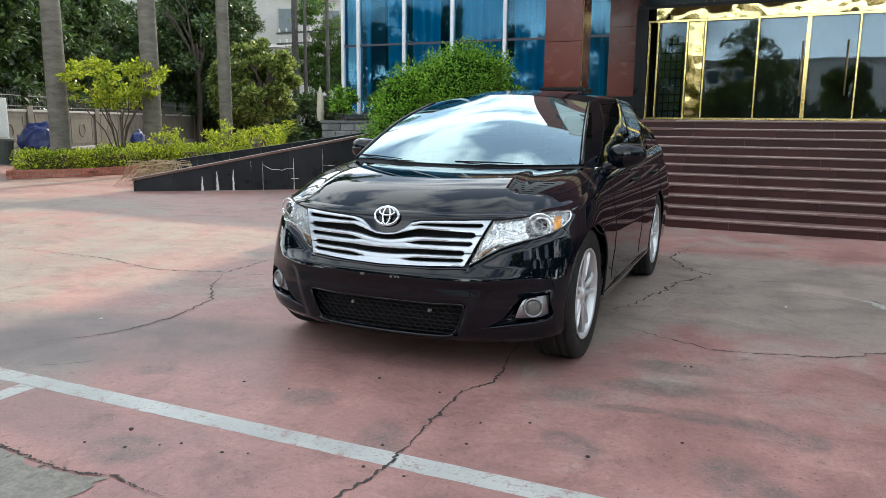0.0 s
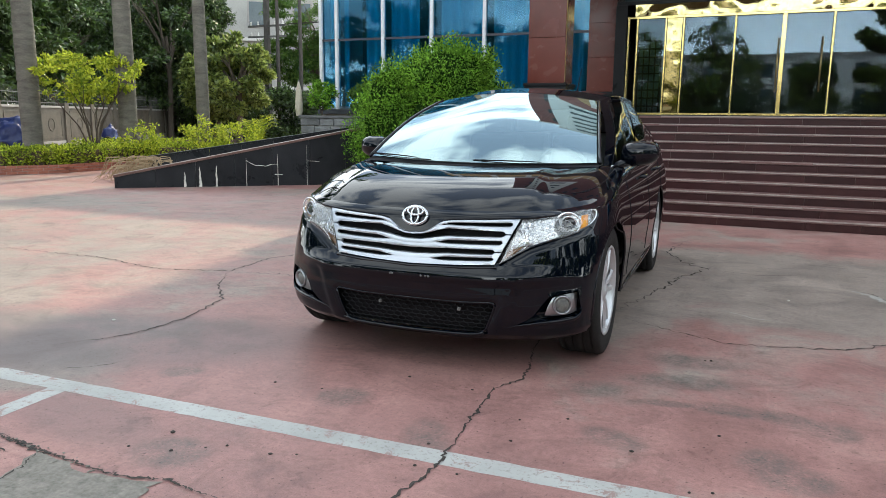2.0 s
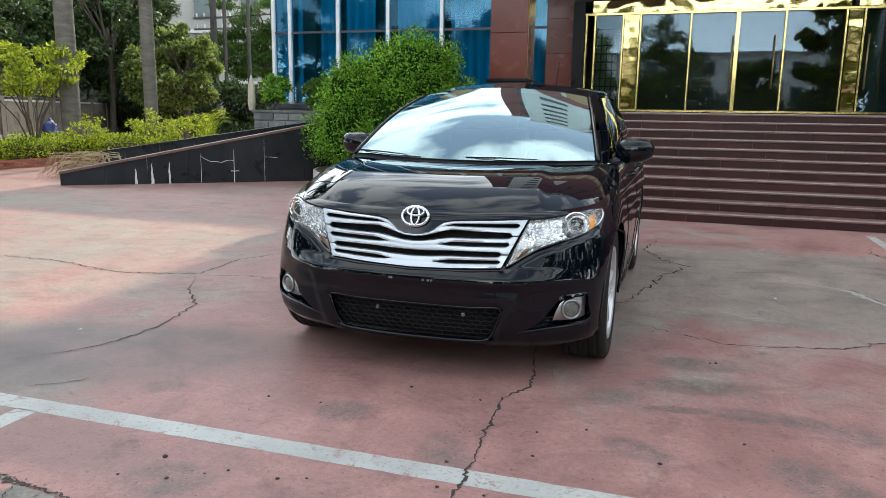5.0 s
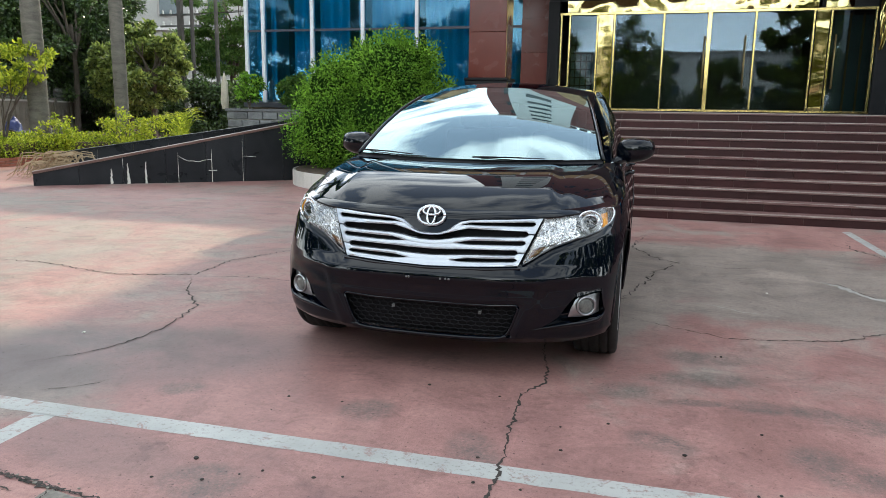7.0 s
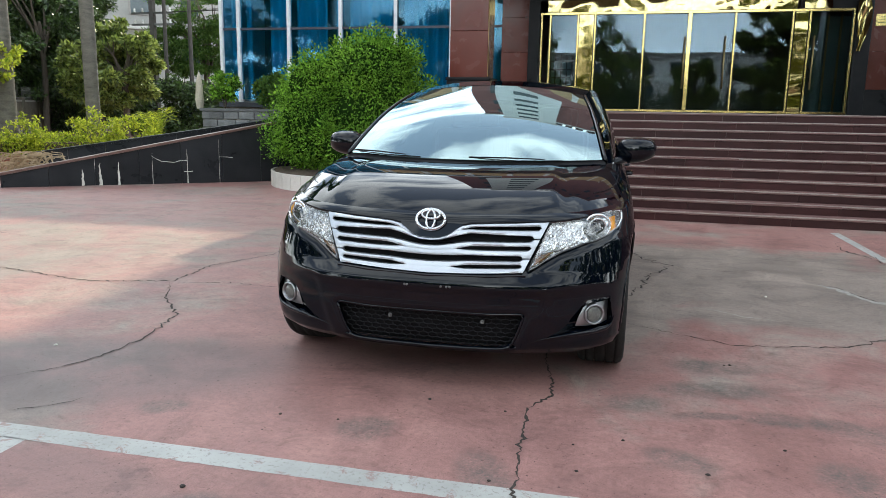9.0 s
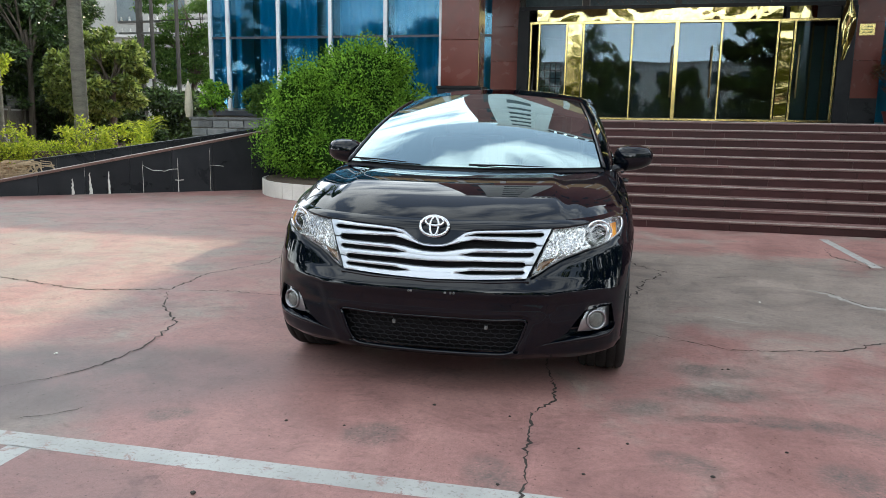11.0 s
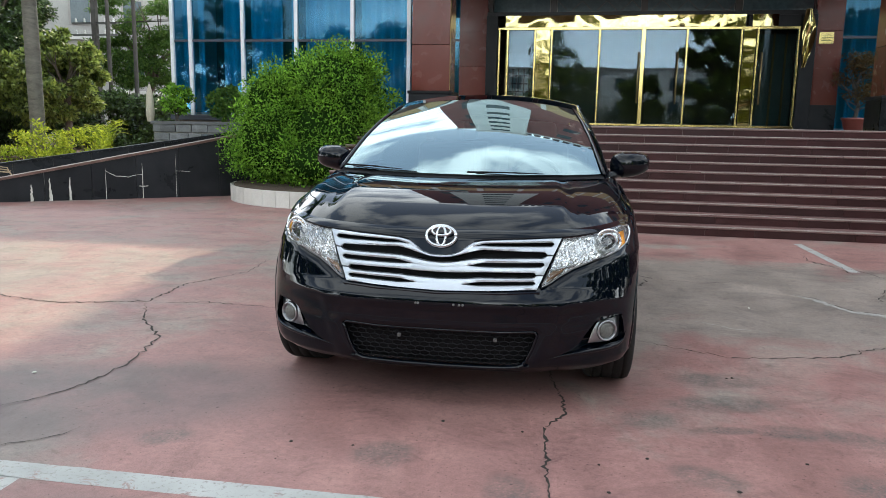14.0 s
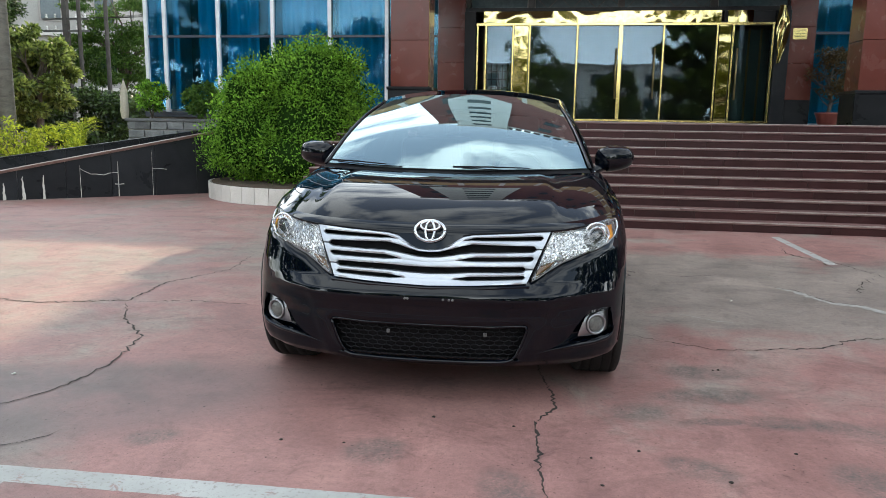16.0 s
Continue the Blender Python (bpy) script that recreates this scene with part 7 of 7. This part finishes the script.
def tree(x, y, h, cr, ch, material, seed, count, size, label, trunk=0.16, lobes=34, lobe=0.30):
    e = empty("tree", (x, y, 0), label, "tree", "trees behind the wall")
    rng = random.Random(seed)
    bm = bmesh.new()
    tube(bm, [(0, 0, 0), (0.1, 0.05, h * 0.35), (-0.05, 0.1, h * 0.6)], [trunk, trunk * 0.8, trunk * 0.5], 9)
    branchy(bm, (0.05, 0.05, h * 0.4), rng, 7, cr * 0.9, h * 0.5, trunk * 0.5)
    part("trunk", bm, BARK, e)
    leaf_cloud("crown", clumps(rng, lobes, (0, 0, h * 0.62), (cr, cr, ch), cr * lobe), count, size, material, e, seed, 0.9, 0.3, 0.48)
    return e


TREES = []
rtree = random.Random(17)
for row, (off, hh, rr) in enumerate(((2.6, 7.0, 2.5), (6.0, 9.5, 3.4), (10.5, 11.5, 4.2))):
    s = -3.0 + row * 1.2
    while s < 29 - row * 1.5:
        p = WA + WD * s + Vector((-WD.y, WD.x)) * (off + rtree.uniform(-0.5, 0.5))
        h = hh * rtree.uniform(0.85, 1.15)
        # sunlit trees get the paler leaves: the sunlight is in their colour
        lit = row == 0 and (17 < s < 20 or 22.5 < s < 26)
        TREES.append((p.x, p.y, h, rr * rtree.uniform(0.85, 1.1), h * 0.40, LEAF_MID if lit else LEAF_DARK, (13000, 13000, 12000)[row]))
        s += (3.3, 4.4, 6.0)[row] * rtree.uniform(0.85, 1.15)
TREES += [(-22.3, 28.2, 5.0, 1.55, 1.9, LEAF_MID, 13000), (-31.0, 34.5, 10.0, 3.0, 4.2, LEAF_DARK, 16000), (-34.0, 36.5, 11.0, 3.6, 4.6, LEAF_DARK, 15000),
          (-25.2, 30.2, 4.6, 1.6, 1.8, LEAF_MID, 11000), (-29.0, 31.0, 9.0, 2.8, 3.8, LEAF_DARK, 15000)]
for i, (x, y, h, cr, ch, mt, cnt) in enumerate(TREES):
    tree(x, y, h, cr, ch, mt, 100 + i, int(cnt * 1.7), 0.205, "broad-leaved tree with dark glossy foliage" if mt is LEAF_DARK else "leafy tree with olive green foliage, sunlight put into its colour", 0.16, 60, 0.20)
low = empty("creeper_bank", (-22.0, 33.5, 0), "dark bank of creeper and bushes by the lane", "shrub")
leaf_cloud("foliage", clumps(random.Random(61), 80, (-2.5, 0.5, 1.3), (7.0, 2.6, 1.5), 0.7), 30000, 0.2, LEAF_DARK, low, 62, 0.9)
under = empty("undergrowth", (WA.x, WA.y, 0), "dark dense undergrowth behind the garden wall", "shrub")
ru = random.Random(63)
ul = []
for q in range(64):
    pp = WD * (q * 0.48 - 1.0) + Vector((-WD.y, WD.x)) * ru.uniform(1.0, 2.2)
    ul.append(((pp.x, pp.y, ru.uniform(0.9, 3.0)), (0.8, 0.8, 0.75)))
leaf_cloud("foliage", ul, 48000, 0.16, LEAF_DARK, under, 64, 0.7)
flame = empty("feathery_tree", (-25.8, 40.0, 0), "tree with layered feathery green foliage", "tree")
rg = random.Random(71)
bm = bmesh.new()
tube(bm, [(0, 0, 0), (0.2, 0, 3.0), (0.5, 0.1, 6.0)], [0.20, 0.16, 0.12], 9)
branchy(bm, (0.3, 0, 3.2), rg, 10, 2.9, 4.6, 0.08)
part("trunk", bm, BARK, flame)
fl = []
for i in range(110):
    a, rr = rg.uniform(0, math.tau), 2.8 * math.sqrt(rg.random())
    fl.append(((0.3 + rr * math.cos(a), rr * math.sin(a), rg.uniform(3.3, 8.6)), (0.75, 0.75, 0.14)))
leaf_cloud("crown", fl, 36000, 0.17, LEAF_FERN, flame, 72, 0.95, 0.15, 0.3)


def utility_pole(x, y, r, h, label, square=False):
    e = empty("utility_pole", (x, y, 0), label, "utility pole", "utility poles")
    bm = bmesh.new()
    if square:
        tube(bm, [(0, 0, 0), (0, 0, h)], [r * 1.3, r * 0.8], 4)
    else:
        tube(bm, [(0, 0, 0), (0, 0, h)], [r * 1.15, r * 0.8], 14)
    part("shaft", bm, POLE, e)
    return e


p1 = utility_pole(-25.0, 35.3, 0.10, 12, "slim grey concrete pole with a white notice")
part("notice", boxed(-0.15, 0.15, -0.21, -0.195, 1.55, 1.95, 0.003), WALL_WHITE, p1, "white paper notice")
utility_pole(-23.9, 35.9, 0.105, 12, "slim grey concrete pole")
p3 = utility_pole(-26.5, 36.4, 0.17, 13, "square concrete utility pole with cross arms", True)
for z in (5.8, 6.4):
    part("cross_arm", boxed(-1.3, 1.3, -0.05, 0.05, z, z + 0.1), IRON, p3)
    for x in (-1.1, -0.6, 0.6, 1.1):
        bm = bmesh.new()
        lathe(bm, [(0.05, 0), (0.07, 0.05), (0.04, 0.1), (0.06, 0.15), (0.02, 0.22)], 8, (x, 0, z + 0.1))
        part("insulator", bm, WALL_WHITE, p3)
for i in range(4):
    bm = bmesh.new()
    x0 = -1.1 + 0.7 * i
    tube(bm, [(-26.5 + x0 + (20 * f), 36.4 - 2 * f, 6.5 - 3.2 * f * (1 - f) + 2.5 * f) for f in [q / 10 for q in range(11)]], 0.012, 4)
    tagged(mesh_ob("power_cable", bm, DARK_WOOD), "thin black overhead cable", "cable", "overhead cables")
umb = empty("folded_parasol", (-12.35, 18.4, 1.36), "folded cream parasol standing at the stone wall", "parasol")
bm = bmesh.new()
lathe(bm, [(0.08, 0.0), (0.115, 0.22), (0.085, 0.7), (0.02, 0.98)], 14, wob=0.08, rng=rg)
part("cloth", bm, surface("cream_cloth", (0.40, 0.36, 0.28), (0.55, 0.50, 0.40), 4, 40, 0.9), umb)
bm = bmesh.new()
tube(bm, [(0, 0, -0.02), (0, 0, 1.03)], 0.02, 8)
part("pole", bm, IRON, umb)


def far_house(name, x, y, rz, w, d, h, cols, rows, label, material=WALL_WHITE):
    e = empty(name, (x, y, 0), label, "house", "houses in the distance")
    e.rotation_euler = (0, 0, radians(rz))
    part("wall", boxed(-w / 2, w / 2, 0, d, 0, h), material, e)
    part("roof", boxed(-w / 2 - 0.4, w / 2 + 0.4, -0.4, d + 0.4, h, h + 0.4, 0.03), CONCRETE, e)
    dx, dz = w / cols, h / rows
    for j in range(rows):
        part("cornice", boxed(-w / 2 - 0.1, w / 2 + 0.1, -0.22, -0.004, (j + 1) * dz - 0.25, (j + 1) * dz - 0.02), WALL_WHITE, e)
        for i in range(cols):
            cx, cz = -w / 2 + (i + 0.5) * dx, j * dz + dz * 0.2
            win = part("window", boxed(cx - dx * 0.22, cx + dx * 0.22, -0.06, -0.004, cz, cz + dz * 0.55, 0.01), CONCRETE, e)
            part("pane", boxed(cx - dx * 0.18, cx + dx * 0.18, -0.075, -0.063, cz + 0.1, cz + dz * 0.55 - 0.1), FAR_GLASS, win)
    return e


far_house("house", -33, 47, 35, 26, 10, 14, 8, 4, "white rendered house with tall windows beyond the trees", HOUSE_WHITE)
# street side, seen only as reflections
far_house("house", -6, -62, 180, 44, 10, 9.0, 13, 3, "pale row of buildings across the street", WALL_WHITE)
far_house("house", 34, -58, 160, 24, 10, 9, 7, 3, "pale apartment block across the street", WALL_WHITE)
STREET = [(-11, -11, 5.0, 2.0, 1.7), (-3.5, -12, 4.2, 1.5, 1.4), (2.9, -12.5, 5.4, 1.5, 1.6), (7.4, -12, 8.2, 2.2, 3.2), (10.6, -12.5, 8.8, 2.4, 3.7), (-8, -15, 6.5, 2.2, 2.2), (-14, -14, 8, 3.2, 3.2), (17, -14, 8, 3.2, 3.2), (-9.5, -20, 8, 3.0, 3.0), (-2.5, -24, 9, 3.2, 3.4), (12, -25, 9, 3.4, 3.4), (-17, -23, 8, 3.0, 3.2), (20, -20, 8, 3.0, 3.2), (-16, -4.5, 7, 2.6, 2.8), (-20, 0.5, 7.5, 2.8, 3.0), (14.5, -6.5, 7.5, 2.8, 3.0), (17, -0.5, 8, 3.0, 3.4), (18.5, 6, 8, 3.0, 3.4), (22, 12, 9, 3.4, 3.8)]
for i, (x, y, h, cr, ch) in enumerate(STREET):
    beside = abs(x) > 13
    tree(x, y, h, cr * (1.25 if beside else 1.0), ch * (1.25 if beside else 1.0), LEAF_DARK if beside else LEAF_MID, 300 + i, 9500 if beside or (h > 8.1 and y > -13) else 4200, 0.30, "street tree with loose green foliage", 0.13, 44, 0.19)
# added out of view: hides bright low sky from the bumper's reflections
bank = empty("sky_blocking_hedge", (0, 0, 0), "unseen dark hedge added to keep low sky out of the car's reflections", "hedge")
rh = random.Random(91)
hl = []
for q in range(150):
    if q < 80:
        hl.append(((-24 + 48 * q / 79 + rh.gauss(0, 0.4), -17.5 + rh.gauss(0, 0.4), rh.uniform(0.7, 2.6)), (0.95, 0.95, 0.85)))
    else:
        hl.append(((14.0 + rh.gauss(0, 0.4), -12 + 27 * (q - 80) / 69, rh.uniform(0.6, 3.4)), (0.9, 0.9, 0.9)))
leaf_cloud("foliage", hl, 40000, 0.28, LEAF_DARK, bank, 92, 0.7)
